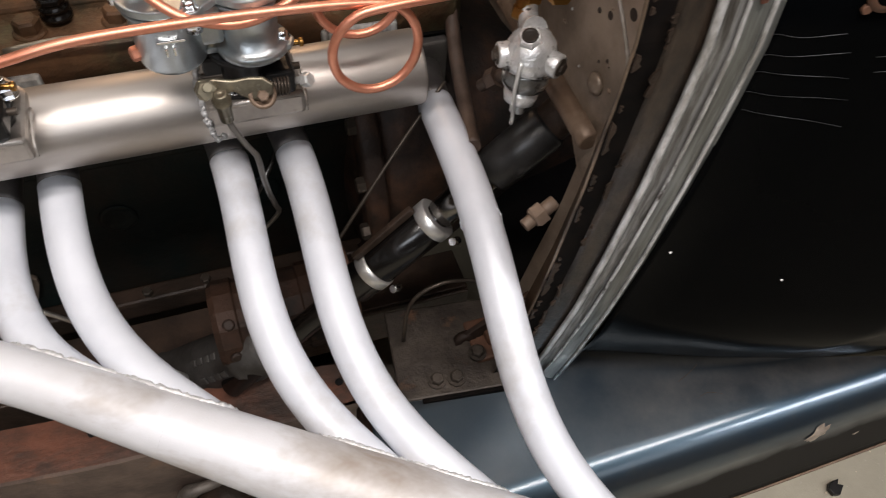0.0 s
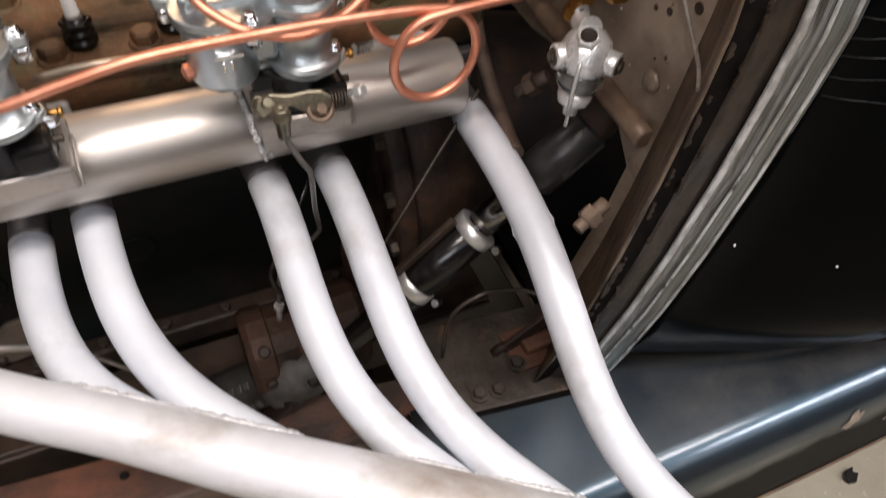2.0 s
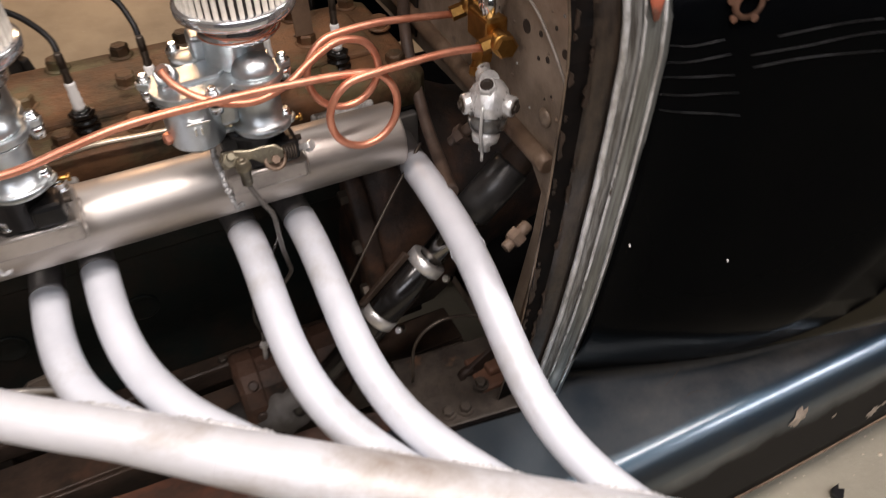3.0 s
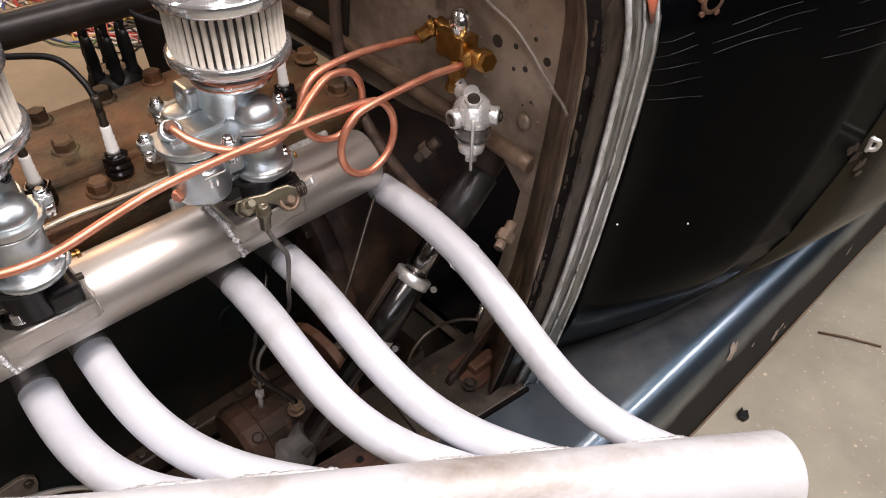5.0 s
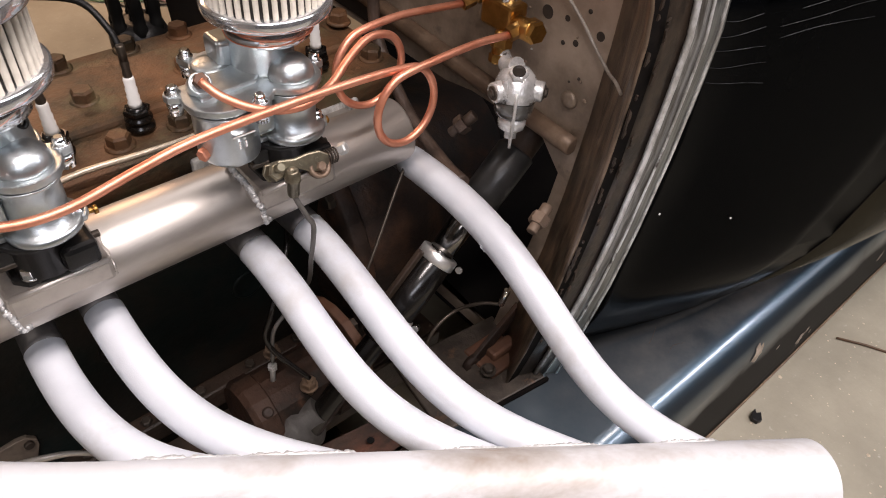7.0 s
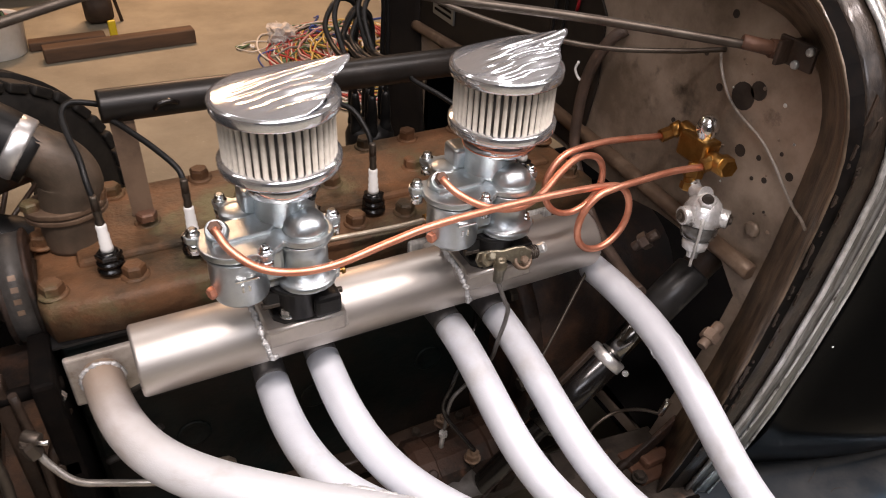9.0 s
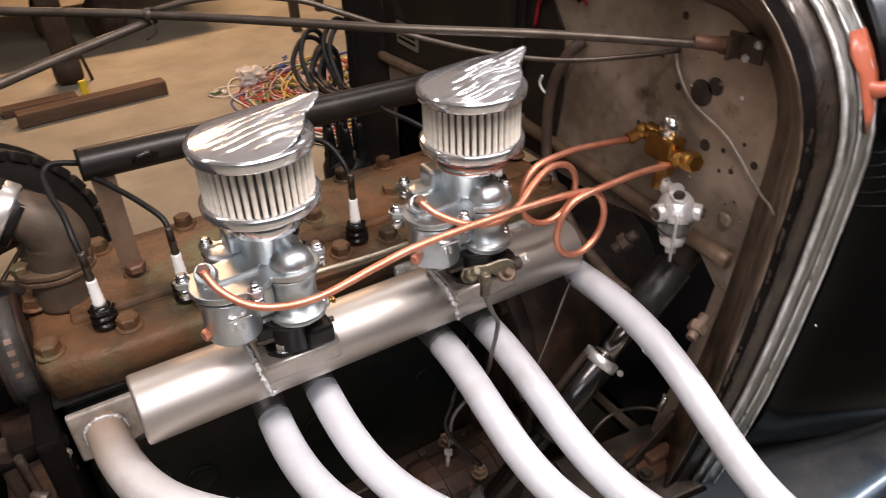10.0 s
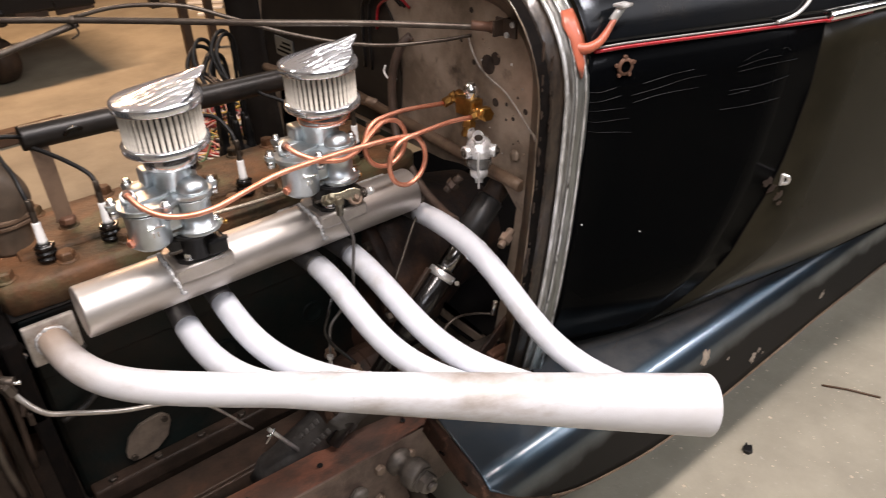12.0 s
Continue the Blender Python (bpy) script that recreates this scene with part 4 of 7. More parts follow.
strap = spline([(-0.143, 0.337, 0.255), (-0.142, 0.336, 0.285), (-0.136, 0.335, 0.303), (-0.122, 0.334, 0.312), (-0.104, 0.334, 0.315), (-0.088, 0.334, 0.326), (-0.072, 0.334, 0.345), (-0.058, 0.334, 0.353), (-0.046, 0.334, 0.346)], 6)
part("pipe_strap", pipe(strap, [0.0062 + 0.003 * math.exp(-((k - 14) / 4) ** 2) + 0.003 * math.exp(-((k - 44) / 4) ** 2) for k in range(len(strap))], 12), DUSTYIRON, chassis, "dirty lobed pipe strap")
for x, z in ((-0.135, 0.305), (-0.052, 0.345)):
    part("strap_bolt", hexhead((x, 0.34, z), (0, -1, 0), 0.014, 0.012), ROD, chassis)
part("rubber_mount", rod((-0.09, 0.345, 0.285), (-0.095, 0.29, 0.275), 0.034, 20, 0.01), GREASE, chassis)
part("axle_stand", lathe([(0.12, 0.0), (0.12, 0.012), (0.045, 0.03), (0.03, 0.25), (0.05, 0.262), (0.05, 0.272)], 20, Matrix.Translation((-0.62, 0.42, 0.0))), GREASE, chassis)
part("undertray", box((-0.62, 0.31, 0.195), (0.10, 0.98, 0.201), 0.002), GREASE, chassis, "greasy dark splash tray")
part("cross_member", box((-0.5, 0.36, 0.29), (-0.44, 1.05, 0.37), 0.006), DARKRUST, chassis, "rusty front cross member")

# toe-board and mounting plates above the rail, by the steering box
plates = thing("mounting_plates", "rusty dirty mounting plates beside the apron", "mounting plate", (0.15, 0.33, 0.40))
part("base_plate", box((-0.078, 0.0, 0.0), (0.066, 0.105, 0.008), 0.002, 2, pose(0.178, 0.2955, 0.441, 3, 0, -7)), PLATEDIRT, plates, "dusty grey-brown plate")
part("clamp_tab", merge(box((0.19, 0.322, 0.448), (0.243, 0.372, 0.456), 0.003, 2), box((0.205, 0.335, 0.455), (0.243, 0.352, 0.468), 0.004, 2)), RUST, plates, "rusty clamp tab")
for x, y, z_ in ((0.163, 0.313, 0.4495), (0.143, 0.316, 0.4495), (0.192, 0.331, 0.456)):
    part("plate_bolt", merge(lathe([(0.0095, 0), (0.0095, 0.0025)], 16, Matrix.Translation((x, y, z_))), hexhead((x, y, z_ + 0.0025), (0, 0, 1), 0.012, 0.006, 25)), PLATEDIRT, plates)
strap_m = Matrix.Translation((0.222, 0.352, 0.482)) @ pose(0, 0, 0, 0, -38, 0)
part("brake_strap", merge(box((-0.045, -0.003, -0.009), (0.045, 0.003, 0.009), 0.0015, 2, strap_m), lathe([(0.0045, -0.004), (0.0115, -0.004), (0.0115, 0.004), (0.0045, 0.004)], 16, strap_m @ Matrix.Translation((-0.046, 0, 0)) @ pose(0, 0, 0, 90, 0, 0), False)), DARKRUST, plates, "dark rusty strap with an eye")
loop = spline([(0.12, 0.36, 0.47), (0.13, 0.37, 0.52), (0.16, 0.37, 0.543), (0.2, 0.367, 0.535), (0.225, 0.352, 0.53)], 6)
part("brake_wire", pipe(loop, 0.002, 8), ROD, plates)
part("brake_fitting", rod((0.222, 0.354, 0.53), (0.225, 0.35, 0.555), 0.004, 10), CHROME, plates)

# ---- gearbox, bell housing and starter under the engine ----
bell = thing("bell_housing", "greasy dark bell housing with raised casting marks", "bell housing", (0.1, 0.6, 0.36))
part("bell_casting", lathe([(0.10, -0.02), (0.165, 0.0), (0.175, 0.03), (0.17, 0.09), (0.12, 0.2), (0.10, 0.3)], 32, pose(0.13, 0.66, 0.50, 0, 90, 0)), DARKRUST, bell)
part("bell_flange", lathe([(0.15, -0.012), (0.188, -0.012), (0.19, -0.008), (0.19, 0.006), (0.186, 0.01), (0.15, 0.01)], 40, pose(0.13, 0.66, 0.50, 0, 90, 0), False), DARKRUST, bell, "dark greasy bolted flange")
for k in range(9):
    a = math.pi * (0.55 + 0.11 * k)
    part("flange_bolt", hexhead((0.118, 0.66 + 0.178 * math.cos(a), 0.50 + 0.178 * math.sin(a)), (-1, 0, 0), 0.016, 0.009, 20 * k), ROD, bell)
starter = thing("starter_motor", "greasy dark starter motor below the header", "starter motor", (-0.03, 0.47, 0.44))
part("starter_body", shade(lathe([(0.02, -0.062), (0.043, -0.06), (0.047, -0.054), (0.047, -0.036), (0.0445, -0.034), (0.0445, 0.03), (0.047, 0.032), (0.047, 0.054), (0.043, 0.06), (0.02, 0.062)], 15, pose(0, 0.44, 0.458, 0, 90, 0) @ pose(0, 0, 0, 0, 0, 7)), False), STARTERRUST, starter)
for x, a in ((-0.044, 2.2), (-0.044, 3.0), (0.044, 2.6)):
    y, z = 0.44 + 0.046 * math.cos(a), 0.458 + 0.046 * math.sin(a)
    part("case_screw", merge(lathe([(0.006, 0), (0.006, 0.002), (0.004, 0.0035)], 14, along((x, y, z), (x, 0.44 + math.cos(a), 0.458 + math.sin(a))))), DARKRUST, starter)
for x, y, z in ((0.0, 0.478, 0.495), (0.005, 0.412, 0.503)):
    part("terminal_stud", merge(rod((x, y, z - 0.02), (x, y - 0.003, z + 0.013), 0.004, 10), hexhead((x, y, z), (0, -0.1, 1), 0.014, 0.007), lathe([(0.0095, 0), (0.0095, 0.0022)], 18, Matrix.Translation((x, y, z - 0.004)))), BARRUST, starter, "dull terminal stud")
part("starter_cable", pipe(spline([(0.005, 0.409, 0.516), (-0.02, 0.44, 0.56), (-0.012, 0.44, 0.60), (0.02, 0.46, 0.64), (0.05, 0.5, 0.66)], 8), 0.0028, 8), BLACKTUBE, starter)
part("starter_flange", extrude_outline([(0.06 * math.cos(a), 0.06 * math.sin(a)) for a in [k * math.pi / 8 for k in range(16)]], 0, 0.012, 0.002, along((0.075, 0.475, 0.455), (1, 0.55, 0.5))), RUST, starter)
part("solenoid_lump", rod((0.0, 0.44, 0.455), (0.06, 0.45, 0.46), 0.022, 18, 0.005), DARKRUST, starter)

# ---- engine ----
engine = thing("engine", "rusty greasy flathead six-cylinder engine in the open frame", "engine", (-0.07, 0.645, 0.36))
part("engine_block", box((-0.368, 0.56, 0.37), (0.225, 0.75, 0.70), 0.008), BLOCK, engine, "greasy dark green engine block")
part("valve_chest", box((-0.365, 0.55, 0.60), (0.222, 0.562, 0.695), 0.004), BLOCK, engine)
part("pan_rail", box((-0.36, 0.535, 0.37), (0.21, 0.56, 0.40), 0.004), GREASE, engine)
part("oil_pan", box((-0.35, 0.57, 0.22), (0.10, 0.74, 0.37), 0.02, 3), GREASE, engine)
for k in range(9):
    part("pan_bolt", hexhead((-0.33 + 0.066 * k, 0.546, 0.40), (0, 0, 1), 0.011, 0.006, 15 * k), ROD, engine)
for x in (-0.27, -0.13, 0.02, 0.15):
    part("core_plug", lathe([(0.019, 0.0), (0.019, 0.002), (0.016, 0.003), (0.014, 0.0015), (0.006, 0.0005)], 24, along((x, 0.5605, 0.52), (x, 0, 0.52))), BLOCK, engine)
for x in (-0.34, -0.2, -0.06, 0.08, 0.2):
    part("chest_bolt", hexhead((x, 0.55, 0.65), (0, -1, 0), 0.013, 0.007, 25), ROD, engine)
part("head_gasket", box((-0.371, 0.543, 0.7), (0.231, 0.744, 0.703)), BLACKCAST, engine)
H_OUT = [(-0.365, 0.548), (-0.30, 0.542), (0.22, 0.542), (0.232, 0.555), (0.232, 0.735), (0.22, 0.745), (-0.34, 0.745), (-0.372, 0.72), (-0.374, 0.57)]
head_bm = extrude_outline(H_OUT, 0.704, 0.742)
bmesh.ops.bevel(head_bm, geom=[e for e in head_bm.edges if all(v.co.z > 0.74 for v in e.verts)], offset=0.010, segments=3, profile=0.5, affect="EDGES")
shade(head_bm)
dome = box((-0.335, 0.60, 0.738), (0.20, 0.705, 0.748), 0.006, 2)
head = part("cylinder_head", merge(head_bm, dome), HEADRUST, engine, "rusty oil-stained cylinder head")
BOLTS = [(x, 0.571) for x in (-0.358, -0.288, -0.215, -0.135, -0.067, -0.01, 0.06, 0.13, 0.205)] + [(x, 0.649) for x in (-0.361, -0.264, -0.165, -0.066, 0.035, 0.13, 0.218)] + [(x, 0.727) for x in (-0.29, -0.196, -0.13, -0.063, 0.006, 0.064, 0.135, 0.205)]
rnd = random.Random(2)
for x, y in BOLTS:
    z = 0.746 if 0.6 < y < 0.7 else 0.741
    b = part("head_bolt", merge(lathe([(0.0135, 0), (0.0135, 0.002), (0.0115, 0.0035)], 18, Matrix.Translation((x, y, z))), hexhead((x, y, z + 0.003), (0, 0, 1), 0.0185, 0.011, rnd.uniform(0, 60))), HEADRUST, engine)
for x in (-0.288, -0.067, 0.06):
    part("stud_boss", lathe([(0.017, 0.704), (0.016, 0.735), (0.0135, 0.7405)], 18, Matrix.Translation((x, 0.563, 0))), HEADRUST, engine)

# water outlet and hoses at the engine's front
neck_line = spline([(-0.333, 0.65, 0.742), (-0.332, 0.65, 0.77), (-0.326, 0.65, 0.793), (-0.322, 0.651, 0.812), (-0.330, 0.653, 0.83), (-0.343, 0.656, 0.841), (-0.356, 0.66, 0.849)], 6)
neck = part("water_outlet", pipe(neck_line, [float(np.interp(k, (0, 9, 12, 16, 22, 28, 36), (0.0265, 0.0265, 0.0275, 0.0285, 0.027, 0.0245, 0.024))) for k in range(len(neck_line))], 28), NECKRUST, engine, "smooth brown water outlet elbow")
fl = [(0.037 * math.cos(a) * (1.0 if abs(math.cos(a)) > 0.7 else 0.85), 0.029 * math.sin(a)) for a in [k * math.pi / 12 for k in range(24)]]
part("outlet_flange", merge(extrude_outline(fl, 0.777, 0.782, 0.001, Matrix.Translation((-0.332, 0.65, 0))), extrude_outline(fl, 0.7835, 0.790, 0.0015, Matrix.Translation((-0.332, 0.65, 0)))), BARRUST, neck)
for dx in (-0.029, 0.029):
    part("flange_bolt", hexhead((-0.332 + dx, 0.644, 0.790), (0, 0, 1), 0.015, 0.008, 10), HEADRUST, neck)
hose = thing("radiator_hose", "black rubber radiator hose with a bright clamp", "radiator hose", (-0.45, 0.66, 0.86))
part("hose", pipe(spline([(-0.345, 0.657, 0.836), (-0.39, 0.672, 0.868), (-0.48, 0.69, 0.89), (-0.60, 0.71, 0.905)], 6), 0.029, 24), RUBBER, hose)
cl = part("hose_clamp", pipe([(-0.352, 0.66, 0.8415), (-0.3538, 0.6605, 0.8428), (-0.362, 0.663, 0.8488), (-0.364, 0.6635, 0.8502)], [0.0295, 0.0306, 0.0306, 0.0295], 28), CLAMP, hose, "bright hose clamp")
part("clamp_screw", rod((-0.372, 0.65, 0.874), (-0.372, 0.67, 0.874), 0.0045, 10), CHROME, cl)
low = thing("lower_hose", "greasy black lower coolant hose", "coolant hose", (-0.42, 0.68, 0.74))
part("hose", pipe(spline([(-0.345, 0.70, 0.68), (-0.40, 0.70, 0.728), (-0.47, 0.69, 0.722), (-0.55, 0.68, 0.67)], 6), 0.028, 18), RUBBER, low)
heater = thing("bypass_pipe", "rusty coolant bypass pipe", "coolant pipe", (-0.38, 0.72, 0.78))
part("pipe", pipe(spline([(-0.345, 0.69, 0.815), (-0.375, 0.72, 0.793), (-0.42, 0.77, 0.755)], 6), 0.0165, 16), NECKRUST, heater)

# front pulley, belt, plate
pulley = thing("fan_pulley", "cast pulley with a worn fan belt", "pulley", (-0.387, 0.62, 0.724))
M = pose(-0.387, 0.62, 0.724, 0, -90, 0)
part("sheave", lathe([(0.02, -0.0145), (0.052, -0.0145), (0.0545, -0.0135), (0.0545, -0.0115), (0.04, 0.0), (0.0545, 0.0115), (0.0545, 0.0135), (0.052, 0.0145), (0.03, 0.0145), (0.028, 0.03)], 56, M), DARKRUST, pulley)
part("fan_belt", lathe([(0.042, -0.007), (0.0522, -0.0108), (0.0522, 0.0108), (0.042, 0.007), (0.042, -0.007)], 56, M, False), CASTGREY, pulley, "dusty worn fan belt")
for k in range(4):
    a = math.radians(136 + 12 * k)
    part("writing_bar", box((-0.003, -0.0025, 0.0), (0.003, 0.0025, 0.0004), 0, 1, Matrix.Translation((-0.387, 0.62 + 0.0523 * math.cos(a), 0.724 + 0.0523 * math.sin(a))) @ pose(0, 0, 0, math.degrees(a) - 90, 0, 0)), BARRUST, pulley)
part("hub", merge(rod((-0.45, 0.62, 0.724), (-0.37, 0.62, 0.724), 0.026, 24, 0.004), rod((-0.44, 0.62, 0.724), (-0.41, 0.62, 0.724), 0.036, 24, 0.006)), GREASE, pulley)
front = thing("front_support", "greasy black engine front support and brackets", "engine support", (-0.42, 0.55, 0.37))
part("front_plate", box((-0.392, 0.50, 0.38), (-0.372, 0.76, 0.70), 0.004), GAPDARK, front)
part("upright", box((-0.425, 0.515, 0.37), (-0.412, 0.535, 0.70), 0.003), GREASE, front)
part("side_plate", merge(box((-0.60, 0.478, 0.22), (-0.435, 0.492, 0.60), 0.006, 3), box((-0.52, 0.47, 0.60), (-0.445, 0.488, 0.66), 0.006, 3)), GREASE, front, "oily brown side plate")
for x, z in ((-0.452, 0.585), (-0.448, 0.50), (-0.455, 0.40), (-0.49, 0.635)):
    part("plate_bolt", merge(lathe([(0.008, 0), (0.008, 0.002)], 14, along((x, 0.4785, z), (x, 0, z))), hexhead((x, 0.4765, z), (0, -1, 0), 0.010, 0.006, 10)), ROD, front)
part("strap", pipe(spline([(-0.437, 0.478, 0.70), (-0.43, 0.476, 0.64), (-0.434, 0.474, 0.57), (-0.43, 0.476, 0.50)], 5), 0.005, 8), ROD, front, "dull steel strap")
part("strap", pipe(spline([(-0.405, 0.50, 0.70), (-0.402, 0.498, 0.62), (-0.407, 0.50, 0.52)], 5), 0.004, 8), GREASE, front)
part("arm", rod((-0.47, 0.51, 0.69), (-0.37, 0.53, 0.672), 0.007), GAPDARK, front)
part("arm_bolt", hexhead((-0.43, 0.51, 0.712), (0, -0.3, 1), 0.018, 0.014), GREASE, front)
part("arm_bolt", hexhead((-0.375, 0.52, 0.667), (0, -1, 0.3), 0.011, 0.008), CHROME, front)
part("lower_arm", merge(rod((-0.40, 0.50, 0.60), (-0.375, 0.53, 0.64), 0.006), box((-0.395, 0.5, 0.58), (-0.375, 0.515, 0.60), 0.002)), GREASE, front)
part("radiator_side", box((-0.60, 0.42, 0.30), (-0.49, 0.46, 0.80), 0.006), DARKRUST, front, "greasy rusty radiator side support")
part("radiator_foot", box((-0.56, 0.42, 0.40), (-0.42, 0.47, 0.44), 0.004), DARKRUST, front)
part("radiator_core", box((-0.66, 0.43, 0.35), (-0.605, 0.95, 0.93), 0.006), BLACKCAST, front, "black radiator core")

cover = thing("block_off_plate", "bare grey fuel pump block-off plate", "cover plate", (-0.265, 0.56, 0.43))
e = [(0.04, 0.006), (0.034, 0.013), (0.012, 0.026), (-0.012, 0.026), (-0.034, 0.013), (-0.04, 0.006), (-0.04, -0.006), (-0.034, -0.013), (-0.012, -0.026), (0.012, -0.026), (0.034, -0.013), (0.04, -0.006)]
MC = Matrix.Translation((-0.267, 0.56, 0.436)) @ Matrix(((1, 0, 0, 0), (0, 0, -1, 0), (0, 1, 0, 0), (0, 0, 0, 1))) @ pose(0, 0, 0, 0, 0, 38)
part("plate", extrude_outline(e, 0, 0.006, 0.001, MC), PLATESTEEL, cover)
for d in (-0.034, 0.034):
    part("plate_bolt", rod(MC @ Vector((d, 0, 0.006)), MC @ Vector((d, 0, 0.011)), 0.0048, 10), ROD, cover)

fuel = thing("steel_fuel_line", "thin bare steel line along the block", "fuel line", (-0.3, 0.46, 0.6))
part("line", pipe(spline([(-0.4, 0.468, 0.667), (-0.39, 0.46, 0.645), (-0.375, 0.452, 0.626), (-0.35, 0.45, 0.612), (-0.30, 0.45, 0.585), (-0.24, 0.45, 0.562), (-0.20, 0.452, 0.53), (-0.15, 0.45, 0.455)], 6), [float(np.interp(k, (0, 30, 36, 42), (0.0034, 0.0034, 0.0024, 0.0016))) for k in range(43)], 8), DULLINE, fuel)
part("line_nut", hexhead((-0.398, 0.464, 0.66), (-0.3, 0.1, 1), 0.012, 0.016), ROD, fuel)
part("elbow", merge(rod((-0.404, 0.474, 0.676), (-0.392, 0.466, 0.674), 0.006, 10), hexhead((-0.402, 0.468, 0.668), (0.1, -0.1, 1), 0.012, 0.008)), ROD, fuel)
part("elbow_screw", rod((-0.394, 0.464, 0.674), (-0.386, 0.461, 0.673), 0.0025, 8), CHROME, fuel)
for p in (((-0.345, 0.54, 0.615), (-0.33, 0.535, 0.63), (-0.305, 0.535, 0.64)), ((-0.36, 0.55, 0.53), (-0.33, 0.548, 0.54), (-0.30, 0.548, 0.56))):
    part("stay", pipe(spline(p, 5), 0.004, 8), CASTGREY, fuel)
pin = thing("clevis_pin", "bright steel linkage pin with a cotter", "linkage pin", (-0.16, 0.42, 0.4))
part("pin", rod((-0.138, 0.42, 0.47), (-0.099, 0.42, 0.4), 0.003, 10), CLAMP, pin)
part("cotter", merge(rod((-0.147, 0.415, 0.452), (-0.13, 0.418, 0.468), 0.0018, 8), rod((-0.143, 0.413, 0.466), (-0.139, 0.422, 0.45), 0.0018, 8)), CHROME, pin)

# ---- exhaust header ----
header = thing("exhaust_header", "light grey ceramic-coated six-into-one exhaust header with weld beads", "exhaust header", (0.0, 0.3, 0.6))
TR = 0.0163
TUBES = [
    ((-0.188, 0.55, 0.669), (-0.188, 0.518, 0.634), (-0.208, 0.401, 0.633), (-0.195, 0.33, 0.630), (-0.139, 0.311, 0.629), (-0.094, 0.262, 0.619)),
    ((-0.144, 0.55, 0.681), (-0.135, 0.452, 0.655), (-0.16, 0.386, 0.635), (-0.129, 0.309, 0.623), (-0.067, 0.273, 0.621), (-0.037, 0.224, 0.608)),
    ((-0.02, 0.55, 0.675), (0.004, 0.449, 0.663), (0.004, 0.373, 0.659), (-0.04, 0.294, 0.608), (0.016, 0.248, 0.596), (0.078, 0.149, 0.584)),
    ((0.034, 0.55, 0.673), (0.062, 0.439, 0.661), (0.059, 0.354, 0.647), (0.013, 0.254, 0.598), (0.078, 0.212, 0.598), (0.146, 0.105, 0.571)),
    ((0.195, 0.55, 0.661), (0.157, 0.413, 0.694), (0.203, 0.293, 0.713), (0.145, 0.224, 0.606), (0.149, 0.17, 0.58), (0.259, 0.03, 0.549)),
]


def curve(points, n=36):
    """A curve drawn by its control points."""
    d = len(points) - 1
    p = [Vector(q) for q in points]
    return [sum((math.comb(d, j) * (1 - t) ** (d - j) * t ** j * p[j] for j in range(d + 1)), Vector()) for t in (k / n for k in range(n + 1))]


def axis_at(x):
    return Vector((x, 0.1345 - 0.6572 * (x - 0.1), 0.5838 - 0.1997 * (x - 0.1)))


CDIR = (axis_at(1) - axis_at(0)).normalized()


def collector_gap(p):
    """How far p lies outside the collector's skin."""
    s = (p - axis_at(0.1)).dot(CDIR)
    return (p - axis_at(0.1) - CDIR * s).length - (0.0319 + 0.0437 * s * CDIR.x)


def bead_path(path, r, seg=40):
    """Where a tube's skin meets the collector."""
    out = []
    tang = [(path[min(i + 1, len(path) - 1)] - path[max(i - 1, 0)]).normalized() for i in range(len(path))]
    u = tang[0].orthogonal().normalized()
    frames = []
    for t in tang:
        u = (u - t * u.dot(t)).normalized()
        frames.append((u.copy(), t.cross(u)))
    for k in range(seg + 1):
        a = 2 * math.pi * k / seg
        last = None
        for p, (uu, vv) in zip(path, frames):
            q = p + r * (math.cos(a) * uu + math.sin(a) * vv)
            g = collector_gap(q)
            if last is not None and last[0] > 0 >= g:
                out.append(last[1].lerp(q, last[0] / (last[0] - g)))
                break
            last = (g, q)
    return out


def weld(path, r=0.0022, seed=1, closed=False):
    rg = random.Random(seed)
    dense = spline(path, 3)
    return pipe([p + Vector([rg.uniform(-0.2, 0.2) * r for _ in range(3)]) for p in dense], [r * rg.uniform(0.55, 1.4) for _ in dense], 7)


for n, c in enumerate(TUBES):
    fine = curve(c, 120)
    cut = next(k for k, p in enumerate(fine) if p.y < (0.484, 0.476, 0.468, 0.466, 0.478)[n])
    path = fine[cut::3]
    tube_ob = part("primary_tube", pipe([path[0] - (path[1] - path[0]).normalized() * 0.0008] + path, [TR - 0.0012] + [TR] * len(path), 28), COATED, header)
    part("tube_stub", pipe(fine[:cut + 2:2], TR * 0.965, 24), DARKSTUB, tube_ob, "dark uncoated tube end")
    ring_pts = bead_path(fine, TR)
    if len(ring_pts) > 8:
        part("weld_bead", weld(ring_pts, 0.0021, n), WELD, header)
first = curve(((-0.338, 0.537, 0.668), (-0.335, 0.47, 0.668), (-0.325, 0.405, 0.655), (-0.28, 0.385, 0.66), (-0.23, 0.345, 0.647), (-0.16, 0.3054, 0.6357)), 30)
xs = [-0.15 + 0.43 * k / 20 for k in range(21)] + [0.281]
path = first[:-1] + [axis_at(x) for x in xs]
radii = [0.0178 + 0.0027 * k / (len(first) - 1) for k in range(len(first) - 1)] + [max(0.0205, 0.0319 + 0.0437 * (x - 0.1)) for x in xs]
join = len(first) + 2
part("primary_tube", pipe(path[:join + 2], radii[:join + 1] + [radii[join + 1] - 0.0015], 40), FIRSTTUBE, header, "coated first tube, scorched tan near its flange")
part("collector", pipe([path[join], path[join] + (path[join + 1] - path[join]) * 0.02] + path[join + 1:], [radii[join]] + radii[join:], 40, bore=0.0035), COLLECTOR, header)
